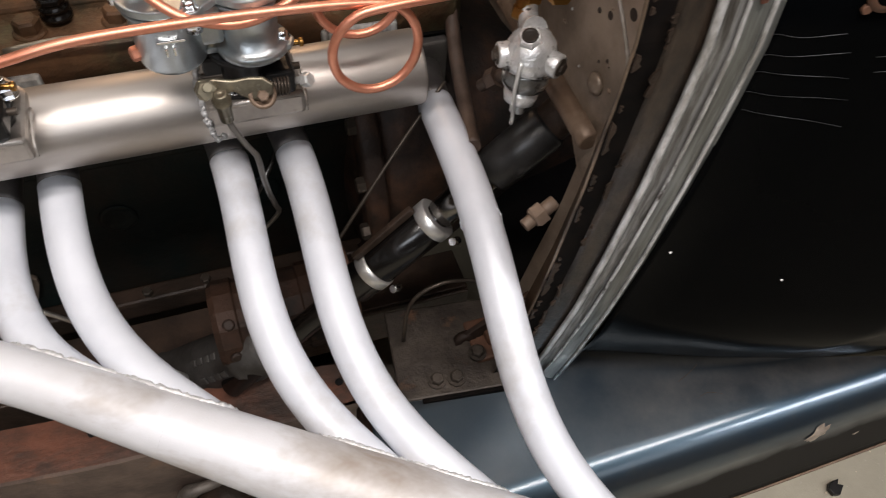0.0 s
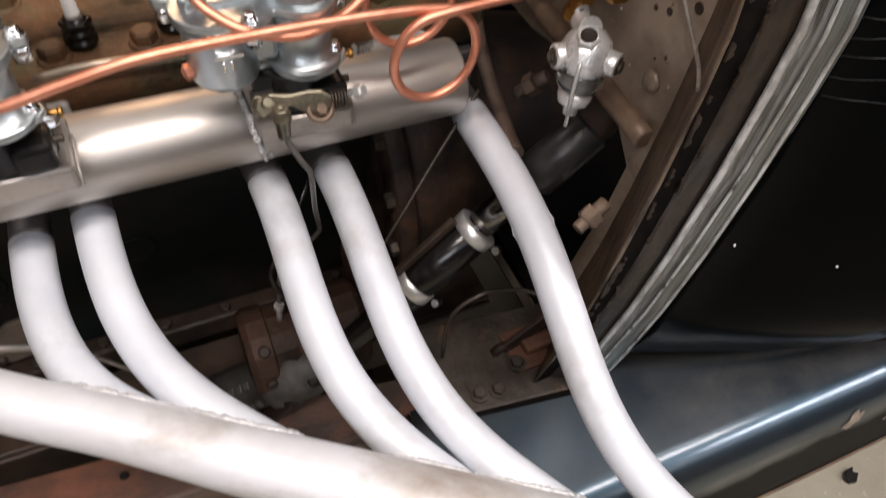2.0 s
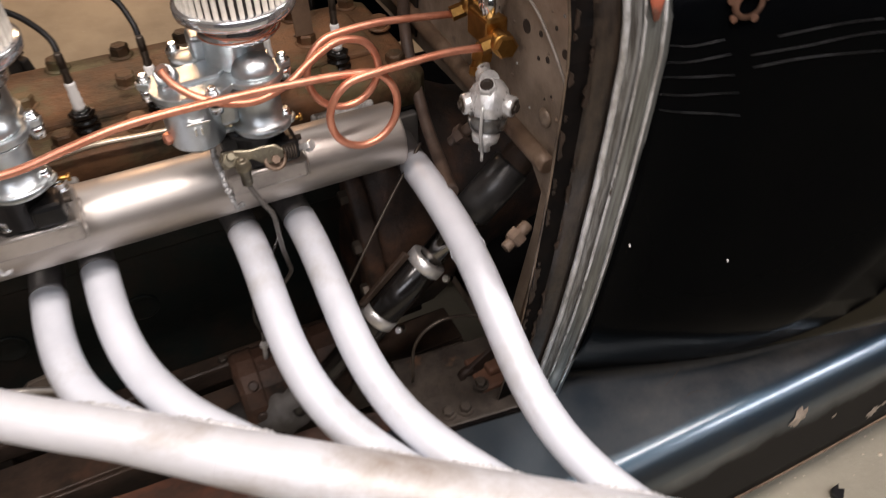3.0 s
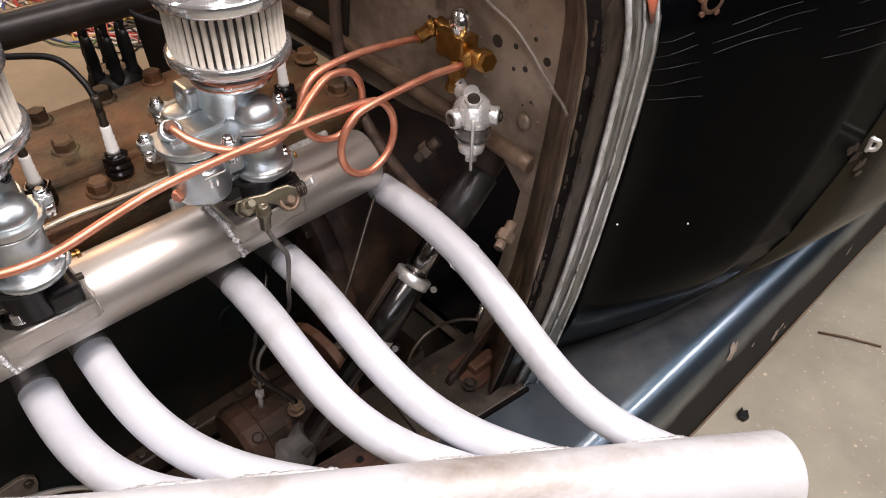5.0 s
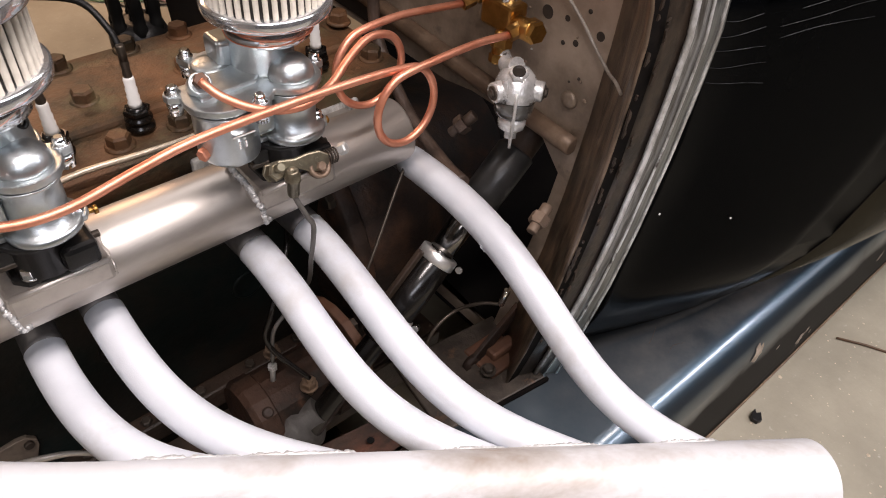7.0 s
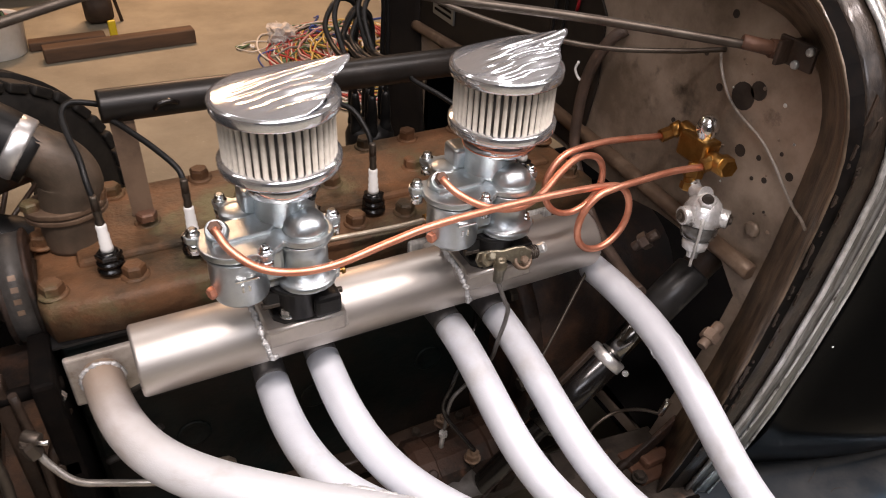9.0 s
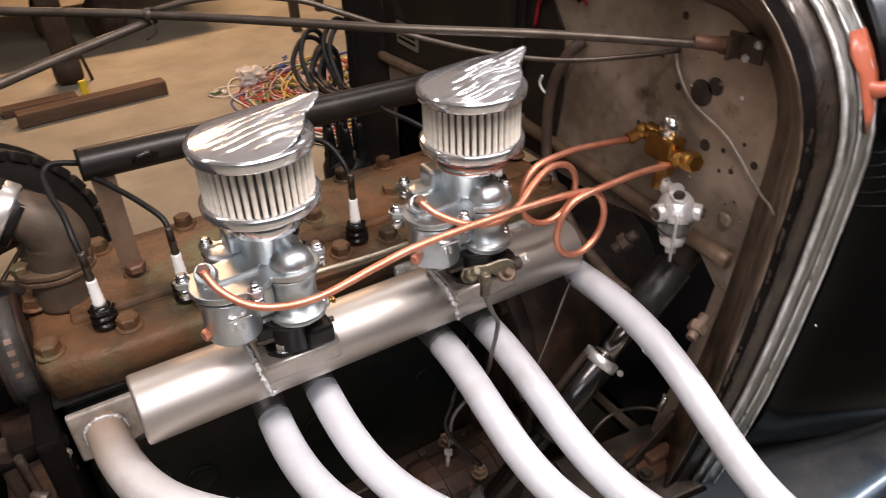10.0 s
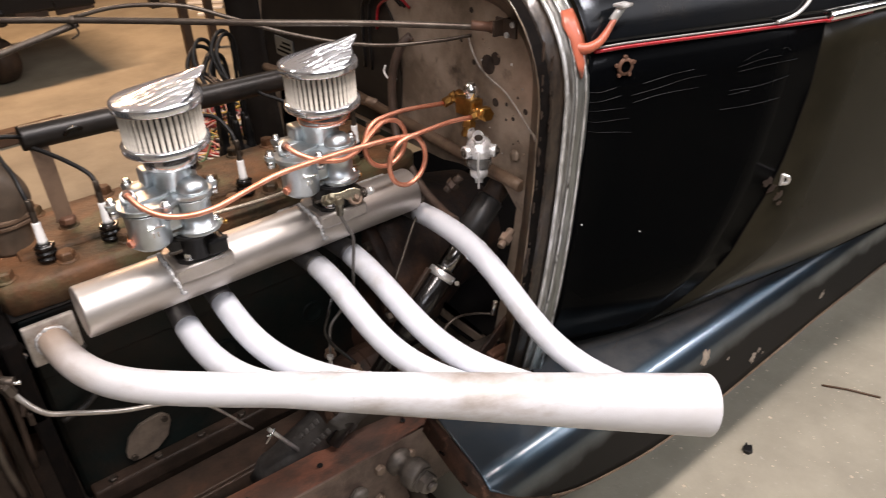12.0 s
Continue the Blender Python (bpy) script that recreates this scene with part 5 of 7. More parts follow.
part("port_flange", box((-0.366, 0.533, 0.634), (-0.306, 0.541, 0.692), 0.0022), FLANGESTEEL, header, "dirty tan-grey port flange")
part("weld_bead", weld([first[1] + 0.0185 * Vector((math.cos(a), -0.02, math.sin(a))) for a in [k * math.pi / 12 for k in range(25)]], 0.0022, 11), WELD, header)
for x in (-0.19, -0.14, -0.01, 0.045, 0.185):
    part("port_flange", box((x - 0.03, 0.536, 0.645), (x + 0.03, 0.548, 0.695), 0.002), DARKSTUB, header)
s6 = curve(TUBES[4])
part("tube_seam", weld([s6[13] + 0.0164 * (math.cos(a) * Vector((0.9, -0.35, 0.1)).normalized() + math.sin(a) * Vector((0.1, 0.45, 0.88)).normalized()) for a in [k * math.pi / 12 for k in range(25)]], 0.0008, 5), COATED, header)

# ---- intake log ----
LY, LZ, LR = 0.475, 0.722, 0.032
intake = thing("intake_manifold", "brushed bare steel log intake with two welded carburetor pads", "intake manifold", (-0.07, LY, LZ))
part("log_tube", lathe([(LR - 0.003, 0), (LR - 0.0008, 0.0008), (LR, 0.003), (LR, 0.467), (LR - 0.0008, 0.4692), (LR - 0.003, 0.47)], 56, along((-0.306, LY, LZ), (1, LY, LZ))), LOGSTEEL, intake)
for x in (-0.17, 0.015, 0.13):
    part("runner", box((x - 0.02, LY + 0.015, LZ - 0.03), (x + 0.02, 0.548, LZ - 0.002), 0.005), LOGSTEEL, intake)
    part("intake_flange", box((x - 0.035, 0.537, LZ - 0.04), (x + 0.035, 0.549, LZ + 0.002), 0.003), BARE, intake)
PADX = (-0.168, 0.023)
for n, px in enumerate(PADX):
    out = [(px - 0.036, 0.424), (px + 0.036, 0.424), (px + 0.036, 0.478), (px + 0.02, 0.5), (px - 0.02, 0.5), (px - 0.036, 0.478)]
    pad = part("carburetor_pad", extrude_outline(out, 0.738, 0.7585, 0.0034), PADSTEEL, intake)
    # added rod of brighter steel, shaped to give the pad's edge a highlight
    part("pad_edge", pipe([(px - 0.0335, 0.4262, 0.7562), (px + 0.0335, 0.4262, 0.7562)], 0.0027, 14), LOGSTEEL, pad, "rod added on the front edge for its highlight")
    pts = [(px - 0.037, 0.424, 0.744), (px - 0.0378, 0.436, 0.7545), (px - 0.038, 0.45, 0.7575), (px - 0.038, 0.464, 0.7585), (px - 0.036, 0.48, 0.757)]
    part("weld_bead", weld(spline(pts, 6), 0.0023, 20 + n), WELD, pad)
    part("weld_bead", weld(spline([(px - 0.0365, 0.424, 0.747), (px - 0.0355, 0.4235, 0.737), (px - 0.033, 0.4255, 0.727), (px - 0.028, 0.43, 0.724)], 5), 0.002, 31 + n), WELD, pad)
    pts = [(px + 0.0365, 0.428, 0.738), (px + 0.037, 0.432, 0.746), (px + 0.037, 0.446, 0.7515), (px + 0.037, 0.462, 0.754)]
    part("weld_bead", weld(pts, 0.0018, 25 + n), LOGSTEEL, pad)

# ---- carburetors and air filters ----
CX, CYY = PADX[0], 0.455
carb = thing("carburetor", "bright zinc single-barrel carburetor on a black throttle base", "carburetor", (CX, CYY, 0.757), "carburetors on the log")


def at(x, y, z):
    return (CX + x, CYY + y, z)


base = part("throttle_base", merge(
    extrude_outline([(CX - 0.018, 0.428), (CX + 0.022, 0.428), (CX + 0.03, 0.445), (CX + 0.024, 0.485), (CX - 0.012, 0.488), (CX - 0.026, 0.46), (CX - 0.026, 0.437)], 0.7575, 0.764, 0.0015),
    lathe([(0.021, 0.764), (0.021, 0.79), (0.026, 0.792), (0.026, 0.7965)], 28, Matrix.Translation((CX, CYY - 0.012, 0))),
    box((CX - 0.032, CYY - 0.02, 0.775), (CX - 0.012, CYY + 0.02, 0.792), 0.003),
    box((CX + 0.006, CYY - 0.038, 0.764), (CX + 0.03, CYY - 0.01, 0.784), 0.004)), BLACKCAST, carb, "black cast throttle base")
for x, y in ((-0.013, -0.021), (0.026, 0.012)):
    part("base_nut", merge(lathe([(0.008, 0.764), (0.008, 0.7655)], 14, Matrix.Translation(at(x, y, 0)[:2] + (0,))), hexhead(at(x, y, 0.7655), (0, 0, 1), 0.0115, 0.007, 15), rod(at(x, y, 0.77), at(x, y, 0.779), 0.0032, 8)), CHROME, base)
part("throttle_shaft", rod(at(-0.034, -0.018, 0.776), at(0.036, -0.018, 0.773), 0.0028, 10), ROD, base)
part("idle_screw", merge(rod(at(0.028, -0.012, 0.79), at(0.04, -0.014, 0.79), 0.002, 10), rod(at(0.038, -0.014, 0.79), at(0.041, -0.014, 0.79), 0.0034, 10)), BRASS, base, "brass idle screw")
barrel = part("barrel", merge(
    lathe([(0.0245, 0.797), (0.0248, 0.798), (0.0248, 0.8015), (0.0235, 0.8025), (0.0185, 0.8035), (0.0185, 0.832), (0.022, 0.8375), (0.022, 0.8395)], 32, Matrix.Translation((CX + 0.006, CYY - 0.019, 0))),
    extrude_outline([(CX + 0.01, 0.42), (CX + 0.03, 0.424), (CX + 0.034, 0.432), (CX + 0.03, 0.441), (CX + 0.012, 0.45)], 0.797, 0.8018, 0.0012),
    box(at(-0.03, -0.022, 0.797), at(-0.012, 0.005, 0.8018), 0.0012)), ZINC, carb)
bowl = part("float_bowl", merge(
    lathe([(0.012, 0.7935), (0.019, 0.7945), (0.0222, 0.7975), (0.0228, 0.80), (0.0228, 0.834), (0.0255, 0.8375), (0.0255, 0.8395)], 36, Matrix.Translation((CX - 0.047, CYY - 0.014, 0)) @ Matrix.Diagonal((1.0, 1.1, 1, 1))),
    box(at(-0.04, -0.026, 0.806), at(-0.012, 0.0, 0.836), 0.004)), ZINC, carb)
part("bowl_mark", box((-0.009, -0.001, -0.0009), (0.009, 0.001, 0.0009), 0.0003, 1, Matrix.Translation(at(-0.046, -0.0392, 0.824))), CHROME, bowl)
for dx in (-0.003, 0.002):
    part("bowl_mark", box((-0.0009, -0.001, -0.003), (0.0009, 0.001, 0.003), 0.0003, 1, Matrix.Translation(at(-0.047 + dx, -0.0391, 0.816))), CHROME, bowl)
part("drain_plug", hexhead(at(-0.068, -0.02, 0.806), (-1, -0.4, 0), 0.009, 0.006), COPPER, bowl, "copper drain plug")
# the cover: a lobed lid with bolt ears


def lobes(circles, z0, z1, bevel, mid=-0.022):
    ring_ = []
    for k in range(72):
        a = 2 * math.pi * k / 72
        d = Vector((math.cos(a), math.sin(a)))
        best = 0.0
        for cx_, cy_, r in circles:
            c = Vector((cx_ - mid, cy_))
            b_ = d.dot(c)
            q = b_ * b_ - c.dot(c) + r * r
            if q > 0:
                best = max(best, b_ + math.sqrt(q))
        ring_.append((CX + mid + d.x * best, CYY + d.y * best))
    return extrude_outline(ring_, z0, z1, bevel)


LID = ((-0.047, -0.013, 0.0275), (0.007, -0.0185, 0.0235), (0.0, 0.01, 0.027), (-0.03, 0.026, 0.02), (0.033, -0.012, 0.0068), (-0.03, -0.0395, 0.0068), (-0.0745, 0.004, 0.0075), (-0.044, 0.046, 0.0075), (-0.03, -0.02, 0.02))
cover_part = part("bowl_cover", merge(
    lobes(LID, 0.8405, 0.8462, 0.001),
    lathe([(0.0205, 0.845), (0.0203, 0.848), (0.0185, 0.853), (0.0145, 0.8572), (0.0085, 0.8598), (0.002, 0.861)], 32, Matrix.Translation((CX + 0.008, CYY - 0.0185, 0)) @ Matrix.Diagonal((0.88, 0.88, 1, 1))),
    lathe([(0.0145, 0.845), (0.0143, 0.8485), (0.0135, 0.8495), (0.008, 0.8505), (0.002, 0.851)], 28, Matrix.Translation((CX - 0.036, CYY + 0.022, 0))),
    extrude_outline([(CX - 0.064, 0.436), (CX - 0.02, 0.438), (CX + 0.0, 0.455), (CX - 0.02, 0.468), (CX - 0.062, 0.462)], 0.845, 0.849, 0.0012),
    box(at(-0.033, 0.012, 0.845), at(-0.014, 0.036, 0.868), 0.004, 3),
    box(at(-0.002, -0.016, 0.845), at(0.001, 0.004, 0.852), 0.001, 1)), ZINC, carb)
for x, y in ((0.033, -0.012), (-0.03, -0.0395), (-0.0745, 0.004), (-0.044, 0.046)):
    part("cover_screw", merge(lathe([(0.0055, 0.83), (0.0062, 0.84)], 14, Matrix.Translation(at(x, y, 0)[:2] + (0,))), lathe([(0.0058, 0.8462), (0.0058, 0.847), (0.0042, 0.8474), (0.0042, 0.851), (0.0025, 0.8525)], 12, Matrix.Translation(at(x, y, 0)[:2] + (0,)))), CHROME, cover_part)
part("flange_screw", lathe([(0.0056, 0.8018), (0.0056, 0.8026), (0.0042, 0.803), (0.0042, 0.807), (0.0025, 0.8085)], 12, Matrix.Translation(at(0.026, -0.022, 0)[:2] + (0,))), CHROME, barrel)
part("air_horn", lathe([(0.0246, 0.8455), (0.0242, 0.85), (0.0236, 0.867), (0.0255, 0.8705), (0.0258, 0.876)], 40, Matrix.Translation((CX, CYY + 0.007, 0))), ZINC, carb)
part("vent_hole", lathe([(0.0022, 0), (0.0038, 0.0), (0.0038, 0.003), (0.0022, 0.003), (0.0022, 0.001)], 14, along(at(0.0165, -0.0105, 0.8685), at(0.045, -0.06, 0.872)), False), BLACKCAST, carb)
part("inlet_fitting", lathe([(0.0095, -0.008), (0.0085, 0.002), (0.0078, 0.0035), (0.0062, 0.0035), (0.0062, 0.002)], 24, along(at(-0.0585, -0.008, 0.8535), at(-0.0615, -0.02, 0.865))), ZINC, carb)
part("inlet_nut", hexhead(at(-0.0593, -0.011, 0.8575), (-0.15, -0.7, 0.6), 0.0098, 0.007), RUST, carb, "dark inlet fitting")

airf = thing("air_filter", "round pleated air filter with a chrome fluted scoop lid", "air filter", (CX, CYY, 0.872), "air filters on the carburetors")
FC = (CX, CYY + 0.006)
TF = Matrix.Translation((*FC, 0))
part("neck_clamp", lathe([(0.0285, 0.8725), (0.0298, 0.8735), (0.0298, 0.8825), (0.0288, 0.884), (0.0288, 0.8905)], 40, TF), RINGCHROME, airf)
part("base_ring", lathe([(0.032, 0.8885), (0.0455, 0.8925), (0.0473, 0.894), (0.0477, 0.896), (0.0478, 0.9012), (0.0466, 0.9025), (0.0415, 0.903)], 56, TF), RINGCHROME, airf)
NP = 42
# near-black core: the shade deep between the pleats, put into colour
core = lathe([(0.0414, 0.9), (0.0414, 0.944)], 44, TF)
part("filter_gauze", core, PLEATSHADE, airf, "dark core, painted shade between the pleats")
pl = bmesh.new()
w = 0.0019
secs = [[pl.verts.new((r, t, z - 0.923)) for r, t in ((0.0405, -w), (0.0429, -w * 0.95), (0.0439, -w * 0.5), (0.0439, w * 0.5), (0.0429, w * 0.95), (0.0405, w))] for z in (0.902, 0.944)]
for i in range(5):
    pl.faces.new((secs[0][i], secs[0][i + 1], secs[1][i + 1], secs[1][i])).smooth = True
pl.faces.new(secs[0])
pl.faces.new(secs[1][::-1])
pleat_me = bpy.data.meshes.new("pleat")
pl.to_mesh(pleat_me)
pl.free()
pleat_me.materials.append(PLEAT)
for k in range(NP):
    ob = new("pleat", pleat_me)
    ob.parent = airf
    ob.matrix_local = Matrix.Translation(Vector((*FC, 0.923)) - airf.location) @ pose(0, 0, 0, 0, 0, 360 * k / NP)
part("lid_ring", lathe([(0.041, 0.9405), (0.0472, 0.9408), (0.0482, 0.9415), (0.0486, 0.943), (0.0488, 0.9490), (0.0482, 0.9505), (0.041, 0.9515)], 56, TF), RINGCHROME, airf)
# scoop: fluted shell rising to an open mouth at the rear
sc = bmesh.new()
grid = []
NU, NV = 36, 72
SR = 0.0468
for i in range(NU + 1):
    u = i / NU
    row = []
    for j in range(NV + 1):
        v = -1 + 2 * j / NV
        chord = math.sqrt(max(0.0, SR * SR - (SR * v) ** 2))
        beak = math.exp(-((v - 0.12) / 0.26) ** 2)
        x0, x1 = -chord, chord * 0.90 + 0.019 * beak
        prof = (1 - v * v) ** 0.75
        rise = (0.0105 * (1 - (1 - u) ** 1.7) + 0.002 * u ** 4) * prof + 0.006 * beak * u ** 2.2
        near = max(0.0, 1 - ((v + 0.28) / 0.62) ** 4)
        fade = min(1, max(0, u - 0.12) * 2.2) * near
        lane = v * 4.6 + 0.55 * (1 - u) ** 2
        flute = 0.0026 * fade * (abs(math.sin(lane * math.pi)) - 0.6) + 0.0004 * fade * math.sin(v * 31 + u * 9)
        flute -= 0.0035 * u ** 2 * math.exp(-((v + 0.12) / 0.08) ** 2)
        row.append(sc.verts.new((FC[0] + x0 + (x1 - x0) * u, FC[1] + SR * v, 0.9498 + rise + flute)))
    grid.append(row)
for a_, b_ in zip(grid, grid[1:]):
    for i in range(NV):
        sc.faces.new((a_[i], a_[i + 1], b_[i + 1], b_[i])).smooth = True
bmesh.ops.remove_doubles(sc, verts=sc.verts, dist=0.00005)
bmesh.ops.solidify(sc, geom=sc.faces[:], thickness=0.0012)
part("scoop_lid", sc, LIDCHROME, airf, "chrome scoop lid with flutes")
part("lid_screen", box((FC[0] + 0.028, FC[1] - 0.03, 0.95), (FC[0] + 0.030, FC[1] + 0.03, 0.957), 0.0005, 1), BLACKCAST, airf)
STEP = PADX[1] - PADX[0]
copy_thing(carb, Matrix.Translation(carb.location + Vector((STEP, 0, 0))))
copy_thing(airf, Matrix.Translation(airf.location + Vector((STEP + 0.008, 0, -0.004))))

WX = PADX[1] + 0.008
wrap = thing("copper_wire_wrap", "bare copper wire wound round the rear filter clamp", "wire", (WX, FC[1], 0.876))
for k, (r_, z_, tx, ty) in enumerate(((0.0312, 0.8735, 0.06, 0.05), (0.0318, 0.8765, -0.09, 0.03), (0.0315, 0.8795, 0.04, -0.1), (0.0335, 0.878, 0.14, 0.08))[1:]):
    part("strand", pipe([(WX + r_ * math.cos(a), FC[1] + r_ * math.sin(a), z_ + r_ * (tx * math.cos(a) + ty * math.sin(a)) + 0.0006 * math.sin(3 * a + k)) for a in [2 * math.pi * j / 40 for j in range(41)]], 0.0007, 6), COPPER, wrap)
part("tail", pipe(spline([(WX + 0.031, FC[1] - 0.006, 0.881), (WX + 0.038, FC[1] - 0.004, 0.888), (WX + 0.043, FC[1] - 0.001, 0.897)], 5), 0.0009, 6), COPPER, wrap)

# throttle linkage on the rear carburetor
link = thing("throttle_linkage", "zinc-plated throttle lever with a hanging grey rod", "throttle linkage", (0.01, 0.41, 0.78))
part("lever", extrude_outline([(-0.017, -0.007), (-0.006, -0.0065), (0.006, -0.001), (0.016, -0.0065), (0.025, -0.0075), (0.032, -0.003), (0.033, 0.004), (0.026, 0.0085), (0.017, 0.0085), (0.006, 0.0065), (-0.006, 0.0075), (-0.017, 0.0065), (-0.02, 0.0)], 0, 0.0042, 0.0012, pose(0.003, 0.405, 0.789, 66, 0, -14)), LEVER, link, "greasy zinc throttle lever")
part("pivot_nut", merge(hexhead((-0.009, 0.405, 0.79), (0.1, -0.8, 0.6), 0.013, 0.008), rod((-0.009, 0.41, 0.788), (-0.0075, 0.394, 0.801), 0.0034, 10)), LEVER, link)
part("pivot_boss", merge(lathe([(0.0085, 0), (0.0095, 0.002), (0.0095, 0.007), (0.007, 0.008), (0.0066, 0.005), (0.003, 0.005)], 20, along((0.026, 0.401, 0.782), (0.0265, 0.392, 0.7885))), hexhead((0.0262, 0.398, 0.784), (0.05, -0.8, 0.6), 0.0075, 0.007)), BARRUST, link, "rusty pivot boss")
part("return_spring", merge(*[pipe([(0.036 + 0.0022 * j + 0.0006 * math.sin(k * math.pi / 5), 0.404 + 0.006 * math.cos(k * math.pi / 5), 0.784 + 0.006 * math.sin(k * math.pi / 5)) for k in range(11)], 0.0008, 6) for j in range(5)]), ROD, link)
part("end_nut", merge(hexhead((0.058, 0.416, 0.776), (0.6, -0.6, 0.5), 0.009, 0.007), rod((0.05, 0.424, 0.77), (0.0605, 0.412, 0.781), 0.0026, 10)), BARE, link)
part("swivel", lathe([(0.003, 0), (0.0046, 0.001), (0.005, 0.016), (0.0062, 0.0165), (0.0064, 0.021), (0.0048, 0.0225), (0.0048, 0.026), (0.003, 0.0272), (0.0016, 0.0255)], 16, along((0.0, 0.394, 0.771), (-0.001, 0.39, 0.80))), LEVER, link, "yellow zinc cable swivel")
part("rod", pipe(spline([(0.0, 0.394, 0.772), (0.003, 0.393, 0.762), (0.0095, 0.3925, 0.745), (0.0145, 0.393, 0.733), (0.016, 0.398, 0.71), (0.0185, 0.409, 0.677), (0.0225, 0.42, 0.647), (0.024, 0.432, 0.622), (0.006, 0.44, 0.592), (-0.012, 0.44, 0.573), (-0.018, 0.44, 0.53)], 6), 0.0022, 8), GREYROD, link)
part("rod_nut", merge(hexhead((-0.019, 0.44, 0.525), (0, 0, -1), 0.009, 0.006), rod((-0.019, 0.44, 0.522), (-0.021, 0.44, 0.5), 0.003, 8)), BARE, link)

# ---- copper lines, brass tee and fuel filter on the firewall ----
INA, INB = (PADX[0] - 0.061, 0.4385, 0.861), (PADX[1] - 0.061, 0.4385, 0.861)
upper_end, lower_end = (0.212, 0.446, 0.85), (0.21, 0.385, 0.847)
lineb = thing("copper_fuel_line", "bright copper fuel line with a coil, to the rear carburetor", "fuel line", (0.1, 0.43, 0.83), "copper lines")
ptsb = [INB, (-0.03, 0.424, 0.853), (-0.01, 0.41, 0.843), (0.02, 0.405, 0.837), (0.05, 0.413, 0.84), (0.075, 0.424, 0.849), (0.10, 0.432, 0.856)]
ptsb += [(0.105 + 0.031 * math.cos(math.pi / 2 - 2 * math.pi * k / 12), 0.432 + 0.001 * k, 0.824 + 0.033 * math.sin(math.pi / 2 - 2 * math.pi * k / 12)) for k in range(1, 13)] + [(0.14, 0.446, 0.8575), (0.17, 0.446, 0.855), upper_end]
part("line", pipe(spline(ptsb, 6), 0.0033, 10), COPPER, lineb)
linea = thing("copper_fuel_line", "bright copper fuel line with a coil, to the front carburetor", "fuel line", (0.0, 0.39, 0.83), "copper lines")
ptsa = [INA, (-0.222, 0.422, 0.85), (-0.205, 0.405, 0.84), (-0.18, 0.395, 0.836), (-0.15, 0.39, 0.838), (-0.11, 0.387, 0.848), (-0.07, 0.386, 0.855), (0.0, 0.388, 0.855), (0.06, 0.39, 0.852), (0.10, 0.391, 0.848)]
ptsa += [(0.104 + 0.030 * math.cos(math.pi / 2 - 2 * math.pi * k / 12), 0.391 - 0.0006 * k, 0.815 + 0.033 * math.sin(math.pi / 2 - 2 * math.pi * k / 12)) for k in range(1, 13)] + [(0.138, 0.3845, 0.8495), (0.175, 0.385, 0.85), lower_end]
part("line", pipe(spline(ptsa, 6), 0.0033, 10), COPPER, linea)
for th, p, q in ((lineb, upper_end, (0.227, 0.444, 0.854)), (linea, lower_end, (0.226, 0.382, 0.852))):
    part("flare_nut", hexhead(p, Vector(q) - Vector(p), 0.0115, 0.015), BRASS, th)

tee = thing("brass_tee", "brass fuel tee fittings with a bright plug on the firewall", "pipe fitting", (0.225, 0.41, 0.85))
part("elbow", merge(rod((0.226, 0.445, 0.853), (0.232, 0.44, 0.86), 0.008, 12), rod((0.232, 0.44, 0.86), (0.232, 0.42, 0.857), 0.008, 12)), BRASS, tee)
part("tee_block", merge(box((0.219, 0.393, 0.838), (0.24, 0.43, 0.864), 0.003), rod((0.23, 0.40, 0.845), (0.222, 0.368, 0.853), 0.0095, 14), hexhead((0.226, 0.378, 0.851), (-0.2, -1, 0.1), 0.018, 0.014)), BRASS, tee)
part("nipple", merge(rod((0.222, 0.402, 0.84), (0.213, 0.396, 0.815), 0.0075, 14), hexhead((0.22, 0.401, 0.834), (-0.3, -0.2, -1), 0.017, 0.009), hexhead((0.215, 0.397, 0.822), (-0.3, -0.2, -1), 0.016, 0.008)), BRASS, tee)
part("plug_cap", lathe([(0.008, 0), (0.0095, 0.004), (0.0095, 0.014), (0.011, 0.017), (0.0115, 0.023), (0.008, 0.031), (0.003, 0.034)], 18, along((0.23, 0.406, 0.852), (0.233, 0.412, 0.9))), CHROME, tee, "bright plug cap")

filt = thing("fuel_filter", "pale cast alloy fuel filter with a wire bail", "fuel filter", (0.205, 0.38, 0.79))
MF = along((0.2125, 0.371, 0.818), (0.2, 0.358, 0.75)) @ Matrix.Diagonal((0.92, 0.92, 0.9, 1))
FCEN = MF @ Vector((0, 0, 0.014))
PORTS = ((-0.95, 0.15, 0.0), (0.55, -0.85, 0.0))
filter_head = part("filter_head", merge(
    lathe([(0.006, -0.007), (0.0105, -0.005), (0.0165, 0.001), (0.0198, 0.008), (0.0215, 0.016), (0.0218, 0.0235), (0.0205, 0.0245), (0.0205, 0.0265), (0.019, 0.027)], 32, MF),
    *[lathe([(0.0105, 0.0), (0.0092, 0.019), (0.009, 0.0235), (0.0082, 0.0245), (0.0058, 0.0245), (0.0058, 0.022)], 18, along(FCEN, FCEN + Vector(d))) for d in PORTS],
    shade(lathe([(0.011, 0.0), (0.0085, 0.015), (0.0085, 0.021), (0.0074, 0.022)], 6, along(FCEN, FCEN + Vector((-0.3, -0.3, 0.9)))), False),
    box((-0.004, -0.022, -0.002), (0.004, 0.022, 0.012), 0.003, 2, MF @ Matrix.Translation((0, 0, 0.006)) @ pose(0, 0, 0, 0, 0, 35))), ALLOY, filt)
